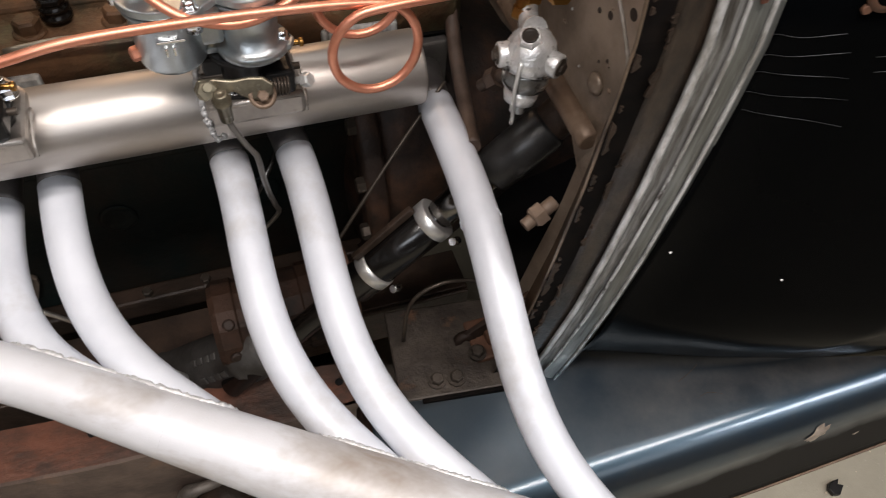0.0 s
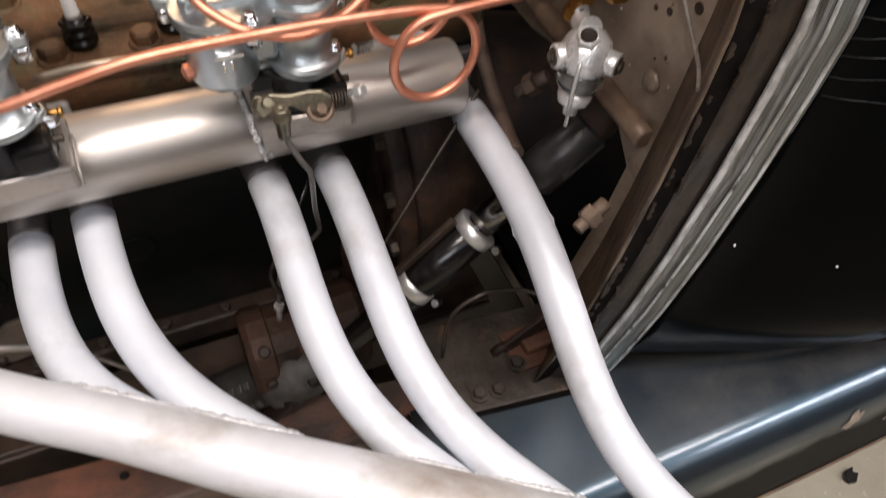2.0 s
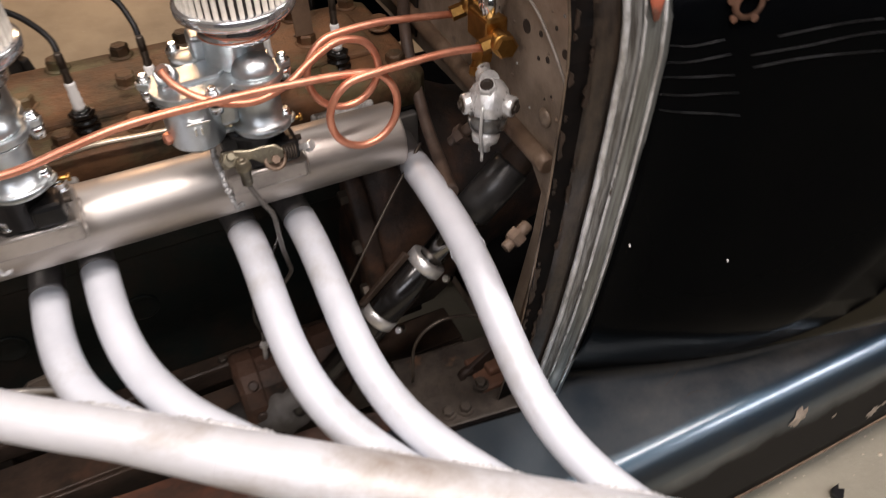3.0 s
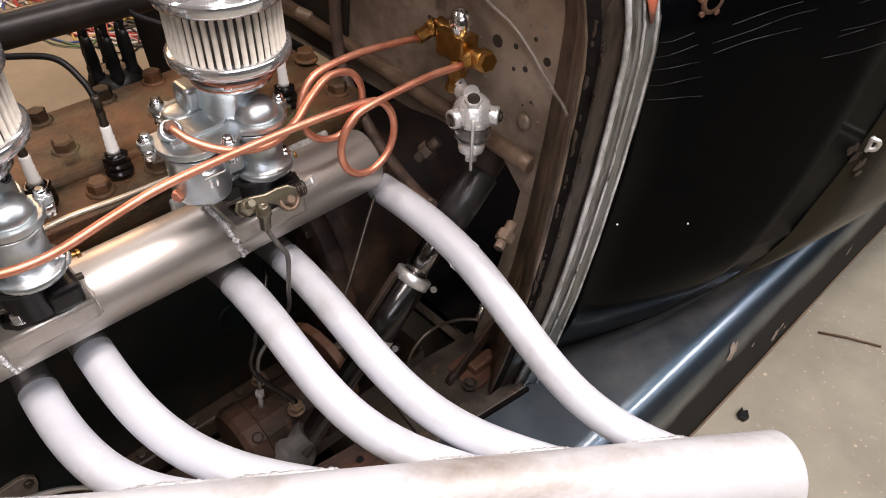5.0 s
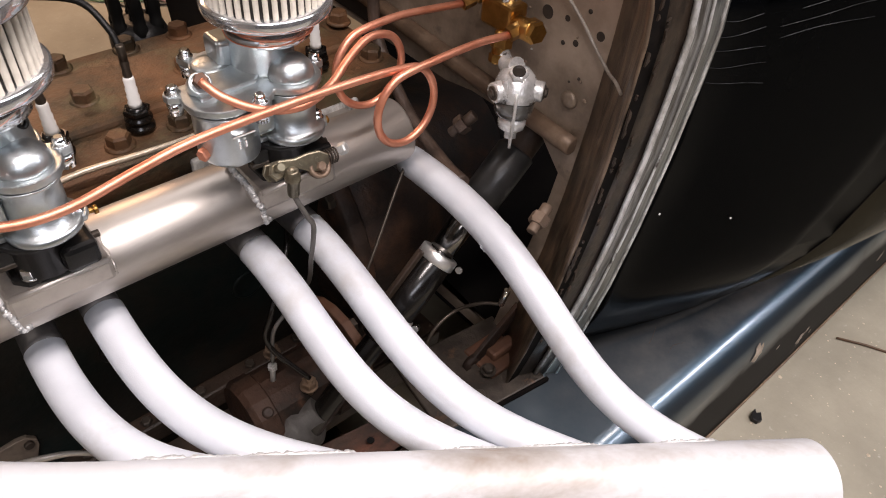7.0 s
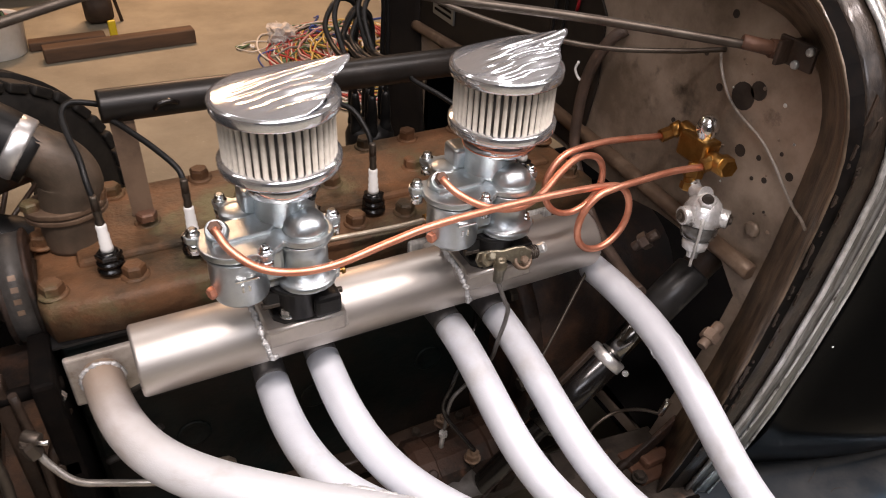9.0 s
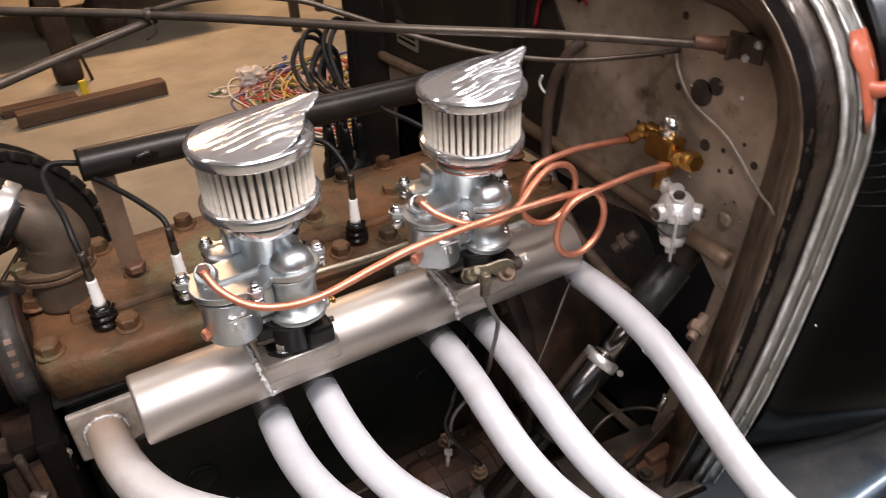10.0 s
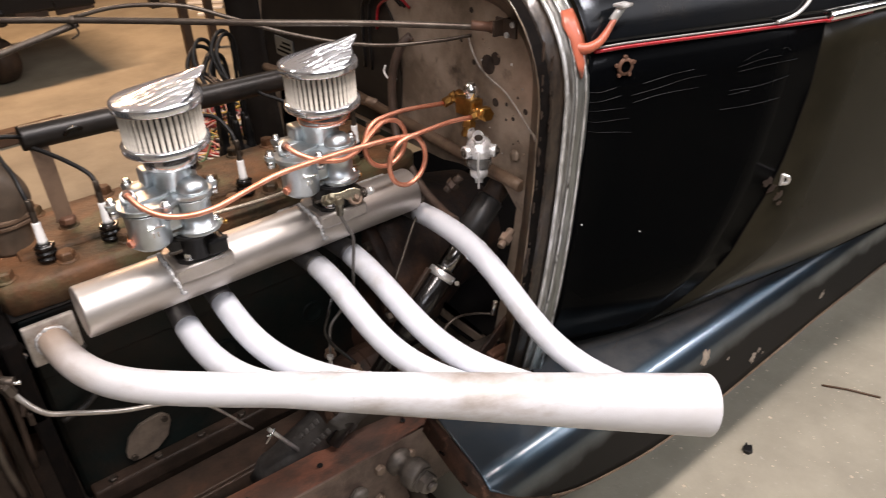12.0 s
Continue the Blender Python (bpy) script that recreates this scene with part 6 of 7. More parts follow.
part("elbow", pipe(spline([(0.219, 0.40, 0.828), (0.216, 0.392, 0.82), (0.213, 0.382, 0.818), (0.212, 0.372, 0.822)], 5), [0.0062 + 0.0002 * k for k in range(16)], 14), ALLOY, filt, "pale cast elbow")
for d in PORTS:
    v = Vector(d).normalized()
    part("port_plug", merge(rod(FCEN + v * 0.0215, FCEN + v * 0.0255, 0.0066, 16), hexhead(FCEN + v * 0.0255, v, 0.0075, 0.0022)), ROD, filter_head, "dark slotted port plug")
v = Vector((-0.3, -0.3, 0.9)).normalized()
part("cap_screw", lathe([(0.0058, 0), (0.0058, 0.0008), (0.0045, 0.0012), (0.0035, 0.0004)], 14, along(FCEN + v * 0.022, FCEN + v)), GREASE, filter_head)
part("glass_bowl", lathe([(0.0185, 0.026), (0.0192, 0.03), (0.0188, 0.036), (0.0165, 0.042), (0.013, 0.045)], 28, MF), SEDIMENT, filt, "clear glass sediment bowl")
part("bowl_cup", lathe([(0.0135, 0.0435), (0.0138, 0.049), (0.0125, 0.055), (0.008, 0.058), (0.0062, 0.06), (0.006, 0.065)], 24, MF), ALLOY, filt, "pale cup nut")
bail_out = Vector((-0.70, -0.71, 0.0))
part("wire_bail", pipe(spline([MF @ Vector((0, 0, h_)) + bail_out * o_ for h_, o_ in ((0.010, 0.0195), (0.014, 0.0215), (0.03, 0.0205), (0.05, 0.0145), (0.063, 0.008), (0.072, 0.0065))], 5), 0.0015, 8), BARE, filt)

# ---- steering column ----
column = thing("steering_column", "satin black steering column with two bright hose clamps", "steering column", (0.1, 0.392, 0.56))
CA, CB = Vector((0.1, 0.392, 0.562)), Vector((0.156, 0.392, 0.615))
cd = (CB - CA).normalized()


def col(s):
    return CA + cd * s


part("outer_tube", rod(col(-0.03), col(0.077), 0.0195, 28, 0.002), BLACKTUBE, column)
part("inner_tube", rod(col(-0.22), col(0.16), 0.0125, 24), BLACKTUBE, column)
part("polished_shaft", rod(col(0.084), col(0.148), 0.0138, 24), DARKCHROME, column, "dark polished shaft")
part("upper_collar", rod(col(0.145), col(0.212), 0.0205, 28, 0.003), COLLAR, column, "grey-black collar")
part("upper_tube", rod(col(0.20), col(0.32), 0.0175, 24), GREASE, column)
for s in (0.0, 0.077):
    cl = part("hose_clamp", lathe([(0.0195, 0), (0.0208, 0.001), (0.0208, 0.0115), (0.0195, 0.0125)], 32, along(col(s - 0.007), col(s + 1))), CLAMP, column, "bright steel clamp")
    part("clamp_screw", rod(col(s) + Vector((0.012, -0.02, -0.012)), col(s) + Vector((0.02, -0.014, -0.02)), 0.004, 10), CHROME, cl)
part("side_bracket", box((-0.04, -0.003, -0.004), (0.035, 0.003, 0.004), 0.001, 1, Matrix.Translation(col(0.04) + Vector((-0.018, 0.004, 0.018))) @ cd.to_track_quat("X", "Z").to_matrix().to_4x4()), GREASE, column, "dirty side bracket")
part("horn_wire", pipe(spline([(0.07, 0.42, 0.575), (0.11, 0.435, 0.625), (0.15, 0.455, 0.665), (0.19, 0.475, 0.70)], 5), 0.0018, 8), ROD, column)
BOX_A, BOX_B = col(-0.145) + Vector((0, 0.010, 0)), col(-0.37) + Vector((0, 0.085, 0))
steering_box = part("steering_box", lathe([(0.017, -0.02), (0.02, -0.004), (0.027, 0.0), (0.031, 0.005), (0.031, 0.03), (0.034, 0.033), (0.034, 0.042), (0.031, 0.045), (0.031, 0.17), (0.033, 0.173), (0.033, 0.2)], 30, along(BOX_A, BOX_B)), CASTGREY, column, "grey-brown cast steering box")
bd = (BOX_B - BOX_A).normalized()
up_ = Vector((-0.35, -0.62, 0.70))
up_ = (up_ - bd * up_.dot(bd)).normalized()
side_ = bd.cross(up_)
for row_ in (-0.35, 0.35):
    for k in range(4):
        q = BOX_A + bd * (0.055 + 0.011 * k + 0.004 * (row_ > 0)) + (up_ * math.cos(row_) + side_ * math.sin(row_)) * 0.0312
        m = Matrix.Translation(q) @ Matrix((bd, side_ * math.cos(row_) - up_ * math.sin(row_), up_ * math.cos(row_) + side_ * math.sin(row_))).transposed().to_4x4()
        part("casting_mark", box((-0.0035, -0.004, -0.001), (0.0035, 0.004, 0.0012), 0.0006, 1, m), CASTGREY, steering_box)

# fittings and cables near the firewall
for p, d, lab in (((0.222, 0.323, 0.684), (-0.75, -0.2, -0.35), "tan pipe fitting on the firewall leg"), ((0.222, 0.437, 0.728), (-0.5, 0.35, -0.6), "brown pipe fitting beside the column")):
    th = thing("pipe_fitting", lab, "pipe fitting", p)
    v = Vector(d).normalized()
    part("body", hexhead(p, v, 0.017, 0.011), TAN if "leg" in lab else CABLEBROWN, th)
    part("end", rod(Vector(p) + v * 0.010, Vector(p) + v * 0.020, 0.0055, 12), TAN if "leg" in lab else CABLEBROWN, th)
    part("shank", rod(Vector(p) - v * 0.012, Vector(p), 0.006, 12), TAN if "leg" in lab else CABLEBROWN, th)
cable = thing("speedometer_cable", "brown sheathed cable hanging down the firewall", "cable", (0.23, 0.57, 0.85))
part("sheath", pipe(spline([(0.248, 0.565, 0.915), (0.236, 0.575, 0.90), (0.23, 0.592, 0.86), (0.23, 0.60, 0.81), (0.228, 0.59, 0.75), (0.215, 0.52, 0.70), (0.2, 0.44, 0.685), (0.19, 0.40, 0.69)], 6), 0.0068, 12), CABLEBROWN, cable)
hook = thing("white_wire", "short white hooked wire", "wire", (0.235, 0.6, 0.87))
part("wire", pipe(spline([(0.24, 0.60, 0.842), (0.236, 0.614, 0.84), (0.233, 0.622, 0.85), (0.234, 0.619, 0.861)], 5), 0.0016, 8), PORCELAIN, hook)
gw = thing("ground_wire", "thin grey wire hanging on the firewall", "wire", (0.245, 0.36, 0.87))
part("wire", pipe(spline([(0.245, 0.429, 0.938), (0.245, 0.423, 0.924), (0.245, 0.409, 0.906), (0.245, 0.391, 0.894), (0.245, 0.359, 0.882), (0.245, 0.337, 0.867), (0.245, 0.32, 0.852), (0.24, 0.30, 0.842), (0.229, 0.285, 0.845), (0.217, 0.27, 0.846)], 6), 0.0014, 8), WIREGREY, gw)
lw = thing("loom_wires", "black and red wires through the firewall", "wiring", (0.24, 0.6, 1.0))
for k, (mt, dy) in enumerate(((RED, 0.0), (BLACKCAST, 0.012), (BLACKCAST, 0.022))):
    part("wire", pipe(spline([(0.248, 0.565 + dy, 0.955), (0.235, 0.57 + dy, 0.97), (0.236, 0.60 + dy, 0.965), (0.243, 0.64 + dy * 2, 0.945), (0.244, 0.65 + dy * 2, 0.91 if k == 0 else 0.84)], 5), 0.0022, 8), mt, lw)

# hood stay rods
stay = thing("hood_stay_rod", "long dull steel hood stay rod", "stay rod", (0.238, 0.358, 0.967))
part("rod", pipe(spline([(0.24, 0.357, 0.966), (0.228, 0.361, 0.967), (0.1, 0.437, 0.982), (-0.018, 0.507, 0.992), (-0.19, 0.64, 1.003), (-0.40, 0.75, 1.02), (-0.62, 0.87, 1.04)], 6), 0.004, 10), ROD, stay)
part("rod_nut", merge(hexhead((0.224, 0.363, 0.968), (1, -0.5, -0.1), 0.014, 0.012), rod((0.204, 0.376, 0.972), (0.226, 0.361, 0.968), 0.0062, 10)), RUST, stay)
part("wire_tie", merge(lathe([(0.0052, -0.003), (0.0062, 0.0), (0.0052, 0.003)], 12, along((-0.19, 0.64, 1.003), (-0.40, 0.76, 1.02)), False), pipe(spline([(-0.19, 0.637, 1.0), (-0.188, 0.636, 0.988), (-0.196, 0.64, 0.982)], 4), 0.0012, 6)), ROD, stay)
thin = thing("stay_cable", "thin rusty sagging cable tied to the stay rod", "cable", (0.247, 0.428, 0.941))
part("rod", pipe(spline([(0.249, 0.428, 0.941), (0.211, 0.446, 0.938), (0.149, 0.476, 0.938), (0.089, 0.505, 0.948), (0.027, 0.535, 0.967), (-0.032, 0.564, 0.992), (-0.072, 0.583, 1.008), (-0.117, 0.605, 1.014), (-0.152, 0.622, 1.013), (-0.187, 0.639, 1.006)], 6), 0.0026, 8), ROD, thin)
low_rod = thing("front_stay_rod", "dull steel stay rod sloping down to the front", "stay rod", (-0.19, 0.645, 0.995))
part("rod", pipe(spline([(-0.185, 0.645, 0.997), (-0.30, 0.60, 0.985), (-0.45, 0.55, 0.962), (-0.60, 0.50, 0.935)], 6), 0.0042, 8), ROD, low_rod)

# ---- ignition: loom tube, plugs, leads, distributor ----
loom = thing("plug_wire_loom", "black tube spark plug wire loom on brackets", "wire loom", (-0.07, 0.665, 0.868))
part("loom_tube", lathe([(0.012, 0.003), (0.0155, 0.0), (0.016, 0.003), (0.016, 0.45), (0.0155, 0.452)], 24, along((-0.283, 0.665, 0.871), (0.17, 0.665, 0.862))), LOOMTUBE, loom)
for x in (-0.266, 0.128):
    bmx = merge(box((x - 0.011, 0.648, 0.757), (x + 0.011, 0.652, 0.76), 0.0008, 1), sheet([[(x - 0.010, 0.646, 0.76), (x + 0.010, 0.646, 0.76)], [(x - 0.0105, 0.652, 0.80), (x + 0.0105, 0.652, 0.80)], [(x - 0.011, 0.66, 0.856), (x + 0.011, 0.66, 0.856)]], 0.003, False))
    part("bracket", bmx, BARRUST, loom, "rusty tan flat bracket")
part("bracket_bolt", hexhead((-0.264, 0.641, 0.757), (0, 0, 1), 0.018, 0.008), RUST, loom)
part("hook", pipe(spline([(-0.235, 0.649, 0.868), (-0.232, 0.644, 0.874), (-0.222, 0.644, 0.876), (-0.214, 0.649, 0.871)], 4), 0.0025, 8), BLACKTUBE, loom)
PLUGX = [-0.306, -0.229, -0.113, -0.042, 0.072, 0.145]
plug = thing("spark_plug", "white porcelain spark plug in the rusty head", "spark plug", (PLUGX[0], 0.583, 0.746), "spark plugs")
TP = Matrix.Translation((PLUGX[0], 0.583, 0))
part("base", lathe([(0.0128, 0.746), (0.0128, 0.749), (0.0102, 0.750), (0.0102, 0.753), (0.0122, 0.754), (0.0122, 0.7565), (0.0098, 0.7575), (0.0098, 0.760), (0.0108, 0.761), (0.0085, 0.7665), (0.0064, 0.768)], 24, TP), BLACKTUBE, plug, "black steel base")
part("hexagon", shade(lathe([(0.0118, 0.7605), (0.0122, 0.7612), (0.0122, 0.7645), (0.0112, 0.7655)], 6, TP), False), BLACKTUBE, plug)
part("insulator", lathe([(0.0058, 0.7675), (0.0058, 0.772), (0.0051, 0.773), (0.0055, 0.778), (0.0048, 0.779), (0.0052, 0.785), (0.0045, 0.786), (0.0049, 0.794), (0.0042, 0.7965)], 20, TP), PORCELAIN, plug, "white ribbed insulator")
part("terminal", lathe([(0.0036, 0.7955), (0.0042, 0.798), (0.0034, 0.803), (0.004, 0.809), (0.003, 0.816)], 14, TP), ROD, plug)
for x in PLUGX[1:]:
    copy_thing(plug, Matrix.Translation((x, 0.583, 0.746)))
LEADS = [
    [(0, 0.0, 0), (-0.002, 0.008, 0.018), (-0.003, 0.022, 0.033), (-0.007, 0.039, 0.044), (-0.0085, 0.058, 0.055), (-0.003, 0.066, 0.0608), (0.008, 0.068, 0.0605), (0.03, 0.068, 0.054)],
    [(0, 0, 0), (-0.002, 0.008, 0.014), (-0.018, 0.028, 0.028), (-0.036, 0.05, 0.038), (-0.046, 0.062, 0.044), (-0.036, 0.067, 0.05)],
    [(0, 0, 0), (-0.002, 0.01, 0.016), (-0.02, 0.03, 0.03), (-0.05, 0.055, 0.04), (-0.036, 0.067, 0.048)],
    [(0, 0, 0), (-0.002, 0.01, 0.018), (-0.014, 0.028, 0.036), (-0.05, 0.052, 0.038), (-0.058, 0.058, 0.043), (-0.045, 0.067, 0.048)],
    [(0, 0, 0), (-0.002, 0.01, 0.016), (-0.02, 0.03, 0.03), (-0.04, 0.055, 0.04), (-0.03, 0.067, 0.048)],
    [(0, 0, 0), (0.0, 0.01, 0.018), (-0.004, 0.03, 0.034), (-0.01, 0.055, 0.04), (-0.006, 0.067, 0.046)],
]
for x, offs in zip(PLUGX, LEADS):
    th = thing("plug_lead", "black spark plug lead into the loom tube", "ignition lead", (x, 0.583, 0.816), "plug leads")
    lead = part("lead", pipe(spline([(x + a, 0.583 + b * 1.2, 0.818 + c) for a, b, c in offs], 6), 0.0029, 10), RUBBER, th)
    part("lead_end", lathe([(0.0037, 0.806), (0.0037, 0.824), (0.003, 0.826)], 12, Matrix.Translation((x, 0.583, 0))), ROD, lead)
DX, DYY = 0.07, 0.87
dist = thing("distributor", "black distributor cap with a bundle of plug wires", "distributor", (DX, DYY, 0.60))
part("cap", lathe([(0.034, 0.648), (0.036, 0.653), (0.036, 0.682), (0.031, 0.695), (0.016, 0.70)], 28, Matrix.Translation((DX, DYY, 0))), BLACKCAST, dist)
part("housing", lathe([(0.018, 0.46), (0.026, 0.58), (0.033, 0.60), (0.034, 0.647)], 24, Matrix.Translation((DX, DYY, 0))), GREASE, dist)
rnd = random.Random(6)
for k in range(7):
    a = k * 2 * math.pi / 6 + 0.3
    rr = 0.025 if k < 6 else 0.0
    px, py = DX + rr * math.cos(a), DYY + rr * math.sin(a)
    boot = part("boot", lathe([(0.0075, 0.683), (0.0085, 0.695), (0.0085, 0.70), (0.0072, 0.703), (0.0072, 0.715), (0.008, 0.718), (0.006, 0.745), (0.0045, 0.752)], 14, Matrix.Translation((px, py, 0))), RUBBER, dist)
    top, side = 0.865 + rnd.uniform(0, 0.045), rnd.uniform(0.035, 0.065)
    part("wire", pipe(spline([(px, py, 0.748), (px + rnd.uniform(-0.004, 0.004), py, 0.80), (px + rnd.uniform(-0.004, 0.01), py - 0.004, top - 0.02), (px - side * 0.4, py - 0.02, top), (px - side * 0.9, py - 0.05, top - 0.018), (px - side, py - 0.09, 0.85), (px - side - 0.005, 0.74, 0.853), (px - side - 0.01, 0.676, 0.868)], 6), 0.0034, 8), RUBBER, boot)
tube = thing("vacuum_pipe", "thin dull steel pipe behind the carburetors", "pipe", (-0.05, 0.53, 0.76))
part("pipe", pipe(spline([(-0.15, 0.535, 0.752), (-0.109, 0.534, 0.756), (-0.06, 0.534, 0.753), (-0.011, 0.534, 0.752), (0.05, 0.532, 0.757)], 4), 0.0028, 10), mat("bright tan steel", (0.62, 0.55, 0.45), 0.35, 0.8, (0.5, 0.43, 0.34), 40), tube)
part("union", hexhead((-0.005, 0.534, 0.752), (1, 0, 0.05), 0.011, 0.012), BRASS, tube)

# ---- things across the garage floor ----
wheel = thing("wheel_assembly", "black treaded tyre on the car's far front wheel", "wheel", (-0.54, 1.43, 0.0))
MW = pose(-0.54, 1.43, 0.318, 90, 0, 36) @ Matrix.Diagonal((0.87, 0.87, 1.0, 1))
part("tyre", lathe([(0.20, -0.07), (0.26, -0.085), (0.32, -0.082), (0.352, -0.06), (0.358, -0.03), (0.36, 0.0), (0.358, 0.03), (0.352, 0.06), (0.32, 0.082), (0.26, 0.085), (0.20, 0.07)], 64, MW, False), TREAD, wheel)
for r_off in (-0.02, 0.0, 0.02):
    part("tread_rib", lathe([(0.352, r_off - 0.006), (0.37, r_off - 0.005), (0.37, r_off + 0.005), (0.352, r_off + 0.006)], 64, MW, False), TREAD, wheel)
part("rim", lathe([(0.188, -0.05), (0.205, -0.07), (0.212, -0.04), (0.212, 0.04), (0.205, 0.07), (0.188, 0.05), (0.188, -0.05)], 48, MW, False), RAILRUST, wheel, "brown steel rim")
part("hub", lathe([(0.03, -0.05), (0.05, -0.04), (0.05, 0.03), (0.035, 0.05)], 24, MW), RAILRUST, wheel)
for k in range(12):
    a = 2 * math.pi * k / 12
    part("spoke", rod(MW @ Vector((0.04 * math.cos(a), 0.04 * math.sin(a), 0.03)), MW @ Vector((0.195 * math.cos(a + 0.3), 0.195 * math.sin(a + 0.3), 0.0)), 0.005, 8), RAILRUST, wheel)
tb = box((0.335, -0.0235, 0.030), (0.3585, 0.0235, 0.081), 0.005, 2)
tread_me = bpy.data.meshes.new("tread_block")
tb.to_mesh(tread_me)
tb.free()
tread_me.materials.append(TREAD)
for k in range(38):
    for side in (0, 1):
        ob = new("tread_block", tread_me)
        ob.parent = wheel
        a = 2 * math.pi * (k + 0.5 * side) / 38
        m = MW @ pose(0, 0, 0, 0, 0, math.degrees(a)) @ pose(0, 0, 0, 180 * side, 0, 0)
        ob.matrix_local = Matrix.Translation(-wheel.location) @ m


def plank(x, y, l, w, h, turn, label):
    m = pose(x, y, 0, 0, 0, turn)
    return solid("timber", box((-l / 2, -w / 2, 0.0), (l / 2, w / 2, h), 0.006, 2, m), WOOD, label, "timber")


plank(-0.10, 3.215, 0.6, 0.07, 0.06, 4, "dirty dark timber beam on the floor")
plank(-0.30, 3.36, 0.3, 0.07, 0.035, 2, "short dirty board on the floor")
castor = thing("hoist_leg", "dark brown hoist leg standing on the floor", "hoist", (-0.12, 3.6, 0.0))
part("leg", merge(box((-0.19, 3.57, 0.1), (-0.09, 3.65, 0.9), 0.01), rod((-0.055, 3.60, 0.0), (-0.13, 3.6, 0.5), 0.008, 10)), CASTORBROWN, castor)
part("castor_wheel", rod((-0.205, 3.61, 0.07), (-0.085, 3.61, 0.07), 0.07, 28, 0.02), CASTORBROWN, castor)
cart = thing("shop_cart", "dark steel shop cart on brown castors, ragged underneath", "cart", (0.14, 4.2, 0.0))
part("body", merge(box((-1.3, 4.06, 0.36), (0.46, 4.9, 0.7), 0.01), box((0.2, 4.08, 0.345), (0.67, 4.9, 0.62), 0.01), box((-0.3, 4.05, 0.31), (0.22, 4.7, 0.4), 0.02, 2)), BLACKCAST, cart, "black steel underside")
for x, y, l, t in ((0.34, 4.07, 0.16, 4), (0.56, 4.1, 0.2, -3), (0.12, 4.06, 0.12, 8)):
    part("bracket", box((-l / 2, -0.01, -0.03), (l / 2, 0.01, 0.012), 0.004, 1, pose(x, y, 0.352, 0, t, 0)), RAILRUST, cart, "brown underside bracket")
for x, y, t in ((0.135, 4.2, 24), (-0.12, 4.4, -12)):
    wheel_ = part("castor", lathe([(0.03, -0.055), (0.07, -0.066), (0.1, -0.062), (0.113, -0.045), (0.118, -0.02), (0.118, 0.02), (0.113, 0.045), (0.1, 0.062), (0.07, 0.066), (0.03, 0.055)], 32, pose(x, y, 0.118, 90, 0, 90 + t)), CASTORBROWN, cart, "brown rubber castor")
    part("fork", merge(box((-0.06, -0.012, 0.0), (0.06, 0.012, 0.2), 0.006, 2, pose(x, y, 0.14, -14, 0, t)), box((-0.05, -0.05, 0), (0.05, 0.05, 0.02), 0.004, 1, pose(x, y, 0.3, 0, 0, t))), RAILRUST, wheel_)
solid("yellow_clip", box((-0.016, -0.008, 0), (0.016, 0.008, 0.085), 0.005, 2, pose(-0.115, 3.36, 0, 0, 0, 10)), mat("yellow plastic", (0.8, 0.6, 0.03), 0.4), "bright yellow plastic clip on the floor", "clip")
bin_ = thing("white_bin", "white plastic bin with wire scraps", "bin", (-0.56, 3.35, 0.0))
part("tub", lathe([(0.10, 0.0), (0.105, 0.004), (0.12, 0.14), (0.125, 0.143), (0.12, 0.146), (0.112, 0.14), (0.095, 0.01)], 32, Matrix.Translation((-0.56, 3.35, 0.0))), PORCELAIN, bin_)
rnd = random.Random(12)
WIRES = [mat("wire " + n, c, 0.4) for n, c in (("red", (0.42, 0.06, 0.055)), ("white", (0.75, 0.72, 0.68)), ("green", (0.12, 0.2, 0.1)), ("grey", (0.3, 0.28, 0.26)), ("yellow", (0.6, 0.42, 0.1)), ("pink", (0.55, 0.3, 0.28)), ("blue", (0.06, 0.1, 0.35)), ("black", (0.015, 0.015, 0.015)))]


def tangle(name, cx_, cy_, rx, ry, h, count, label, zb=0.0):
    th = thing(name, label, "wiring", (cx_, cy_, zb))
    for k in range(count):
        pts = []
        a, r = rnd.uniform(0, 6.28), rnd.uniform(0.2, 0.9)
        ox, oy, small = rnd.uniform(-0.6, 0.6), rnd.uniform(-0.6, 0.6), rnd.uniform(0.15, 0.6)
        for j in range(rnd.randint(6, 12)):
            a += rnd.uniform(0.5, 1.5) * (1 if k % 2 else -1)
            r = min(1.0, max(0.1, r + rnd.uniform(-0.25, 0.25)))
            ux, uy = (r * math.cos(a), r * math.sin(a)) if k % 4 == 0 else (ox + small * r * math.cos(a), oy + small * r * math.sin(a))
            ox, oy = ox + rnd.uniform(-0.15, 0.15), oy + rnd.uniform(-0.15, 0.15)
            d = min(1.0, math.hypot(ux, uy))
            pts.append((cx_ + rx * ux, cy_ + ry * uy, zb + 0.006 + h * (1 - d) * rnd.uniform(0.1, 1.0)))
        wi = k % len(WIRES) if k % 3 else (1, 0, 4, 2)[k // 3 % 4]
        part("wire", pipe(spline(pts, 5), rnd.uniform(0.0028, 0.005), 6, False), WIRES[wi], th)
    return th


tangle("wire_pile", 0.8, 2.8, 0.36, 0.48, 0.16, 110, "tangled pile of coloured wires on the floor")
tangle("loose_wire", 0.42, 3.05, 0.10, 0.08, 0.01, 3, "thin loose wire coil on the floor")
tangle("bin_wires", -0.56, 3.35, 0.1, 0.1, 0.1, 14, "wire scraps in the bin", 0.12)
bag = bmesh.new()
bmesh.ops.create_icosphere(bag, subdivisions=3, radius=0.07)
rnd = random.Random(8)
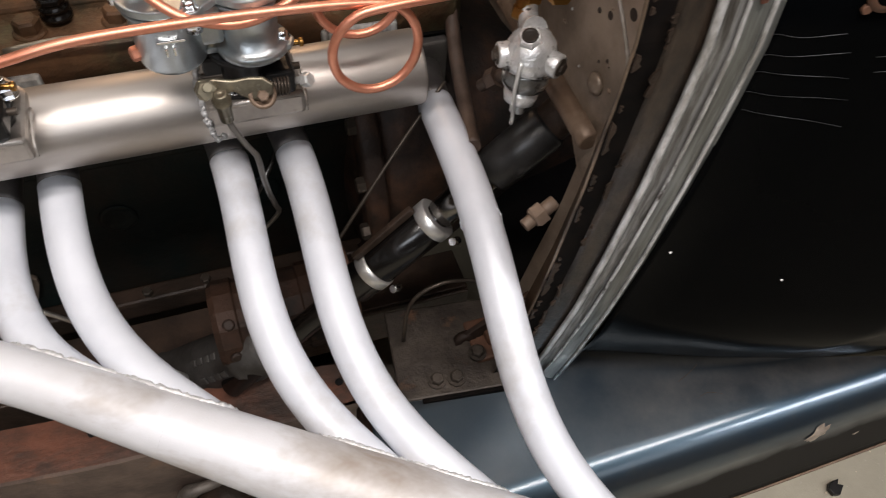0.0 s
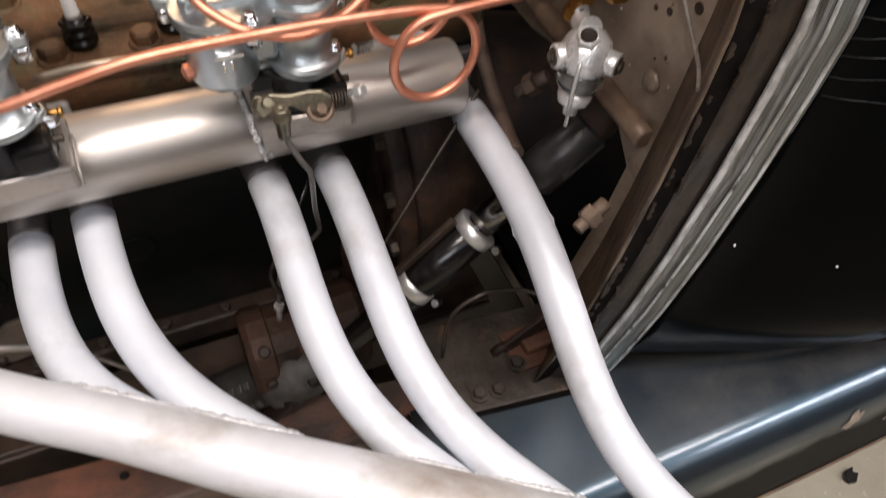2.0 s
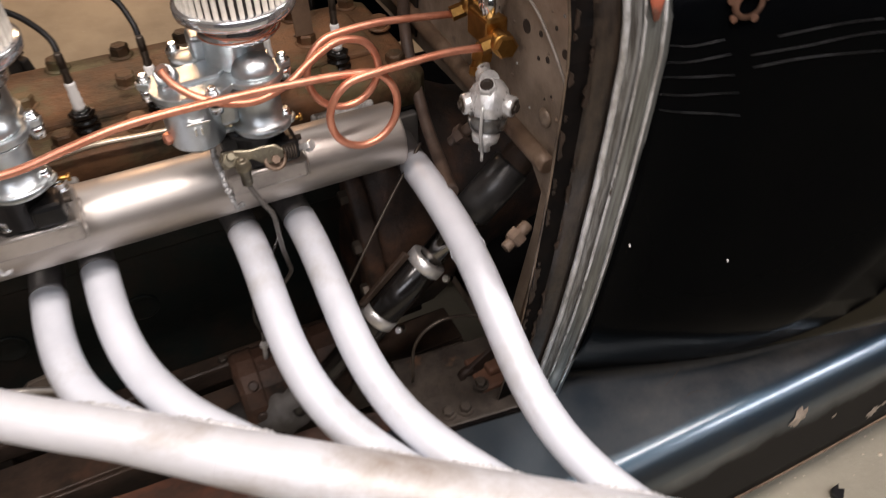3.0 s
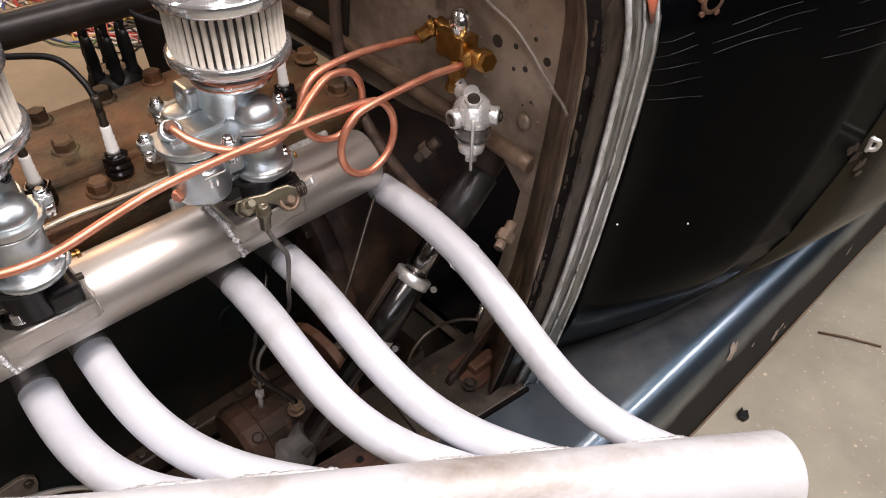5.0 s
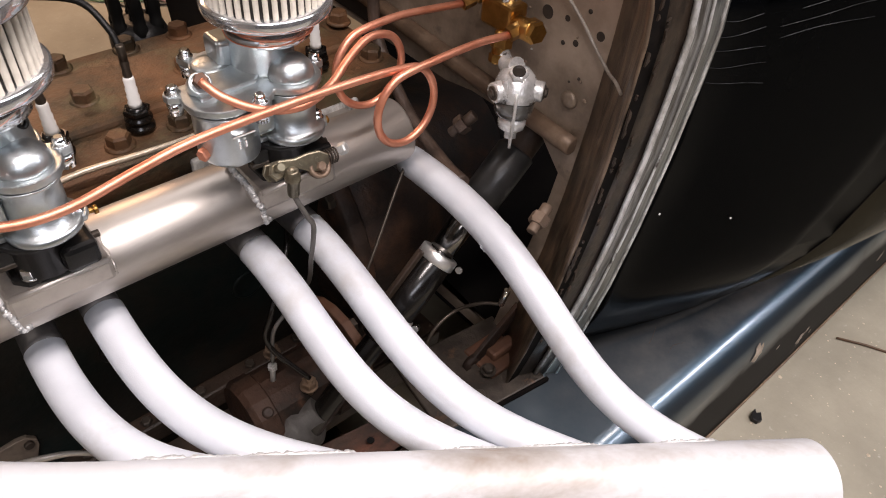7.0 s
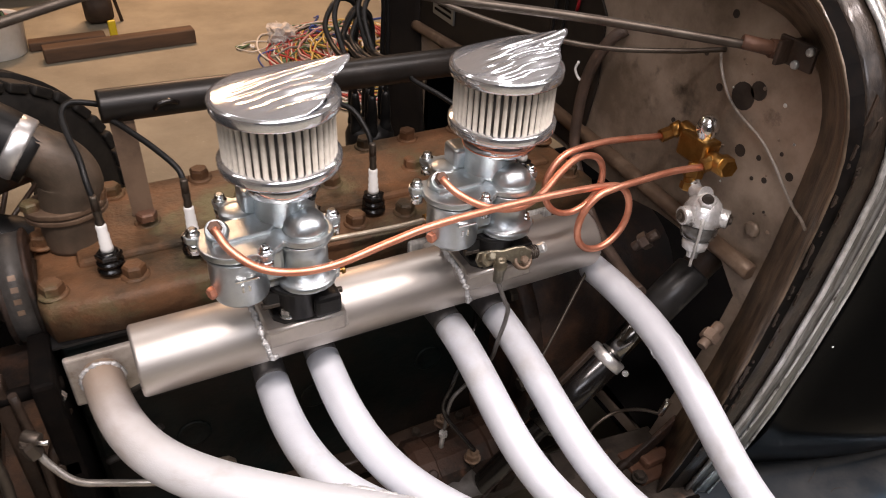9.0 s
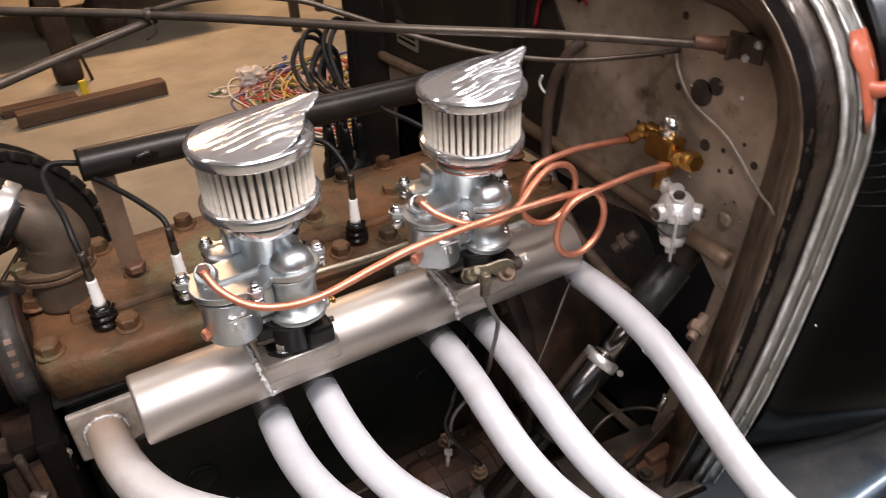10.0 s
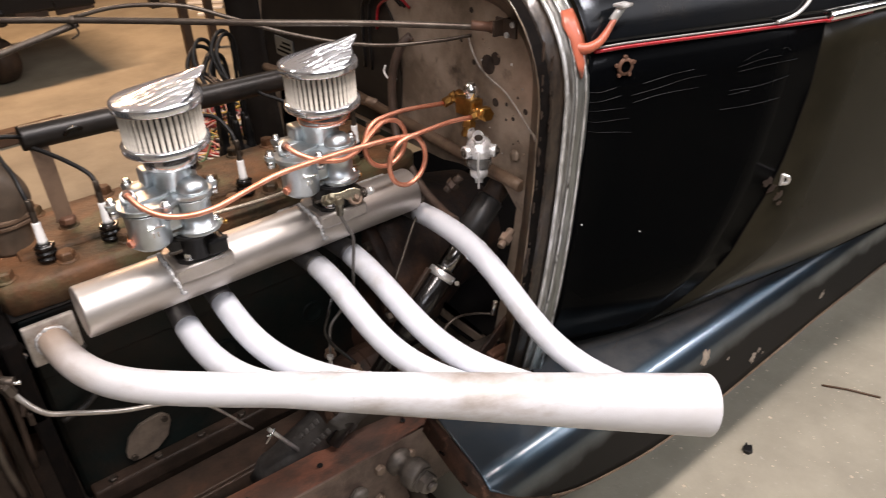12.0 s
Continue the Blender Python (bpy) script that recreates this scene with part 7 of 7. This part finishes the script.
for v in bag.verts:
    v.co *= rnd.uniform(0.75, 1.15)
    v.co.z = max(v.co.z * 0.8, -0.03)
bmesh.ops.translate(bag, verts=bag.verts, vec=(0.55, 3.1, 0.031))
solid("plastic_bag", bag, mat("crumpled clear plastic", (0.7, 0.66, 0.62), 0.25, 0.0, (0.5, 0.46, 0.42), 60), "crumpled pale plastic bag beside the wires", "bag", at=(0.55, 3.1, 0))
solid("plastic_disc", lathe([(0.035, 0.0), (0.04, 0.004), (0.038, 0.02), (0.03, 0.026), (0.012, 0.026), (0.01, 0.022)], 24, Matrix.Translation((0.86, 2.9, 0.13))), PORCELAIN, "white plastic disc lying on the wire pile", "disc", at=(0.86, 2.9, 0.13))
for x, y in ((0.985, 3.70), (1.24, 3.99)):
    solid("bench_leg", box((x, y, 0.0), (x + 0.045, y + 0.045, 1.3), 0.004), CASTORBROWN, "dark brown bench leg on the far side", "bench", at=(x, y, 0))
bench = thing("workbench", "dark workbench across the garage", "bench", (2.2, 5.6, 0.0))
part("top", box((1.3, 5.3, 0.84), (3.3, 6.1, 0.90), 0.006), WOOD, bench)
for x, y in ((1.35, 5.35), (3.2, 5.35), (1.35, 6.0), (3.2, 6.0)):
    part("leg", box((x, y, 0.0), (x + 0.07, y + 0.07, 0.84), 0.004), BLACKCAST, bench)
for y, l in ((5.24, 0.26), (5.06, 0.24), (4.88, 0.12)):
    solid("white_board", box((-l / 2, -0.035, 0.0), (l / 2, 0.035, 0.02), 0.003, 1, pose(1.72 - 0.4 * (5.24 - y), y, 0, 0, 0, -30)), PORCELAIN, "white board lying under the workbench", "board", at=(1.72 - 0.4 * (5.24 - y), y, 0))
# litter on the near floor
solid("dark_scrap", extrude_outline([(-0.02, -0.012), (-0.004, -0.02), (0.022, -0.006), (0.01, 0.004), (0.024, 0.014), (-0.008, 0.016), (-0.02, 0.006)], 0.001, 0.012, 0.002, pose(0.786, 0.159, 0, 0, 0, 10) @ Matrix.Diagonal((0.62, 0.6, 0.9, 1))), BLACKCAST, "black crumpled scrap on the floor", "scrap")
solid("twig", pipe([(1.10, 0.158, 0.003), (1.13, 0.11, 0.004), (1.16, 0.05, 0.003)], 0.0026, 6), WOOD, "thin dark stick on the floor", "stick")
rnd = random.Random(21)
gr = bmesh.new()
for k in range(1300):
    x, y, r = rnd.uniform(0.55, 2.2), rnd.uniform(-1.0, 0.32), rnd.uniform(0.0008, 0.0022) * rnd.choice((1, 1, 1, 1, 2.2))
    vs = [gr.verts.new((x + r * math.cos(a + k), y + r * math.sin(a + k), 0.0006)) for a in (0, 1.3, 2.5, 3.8, 5.0)]
    tp = gr.verts.new((x, y, r * 0.6))
    for i in range(5):
        gr.faces.new((vs[i], vs[(i + 1) % 5], tp))
solid("floor_grit", gr, PLASTIC, "pale grit scattered on the floor", "grit", kind="stuff")
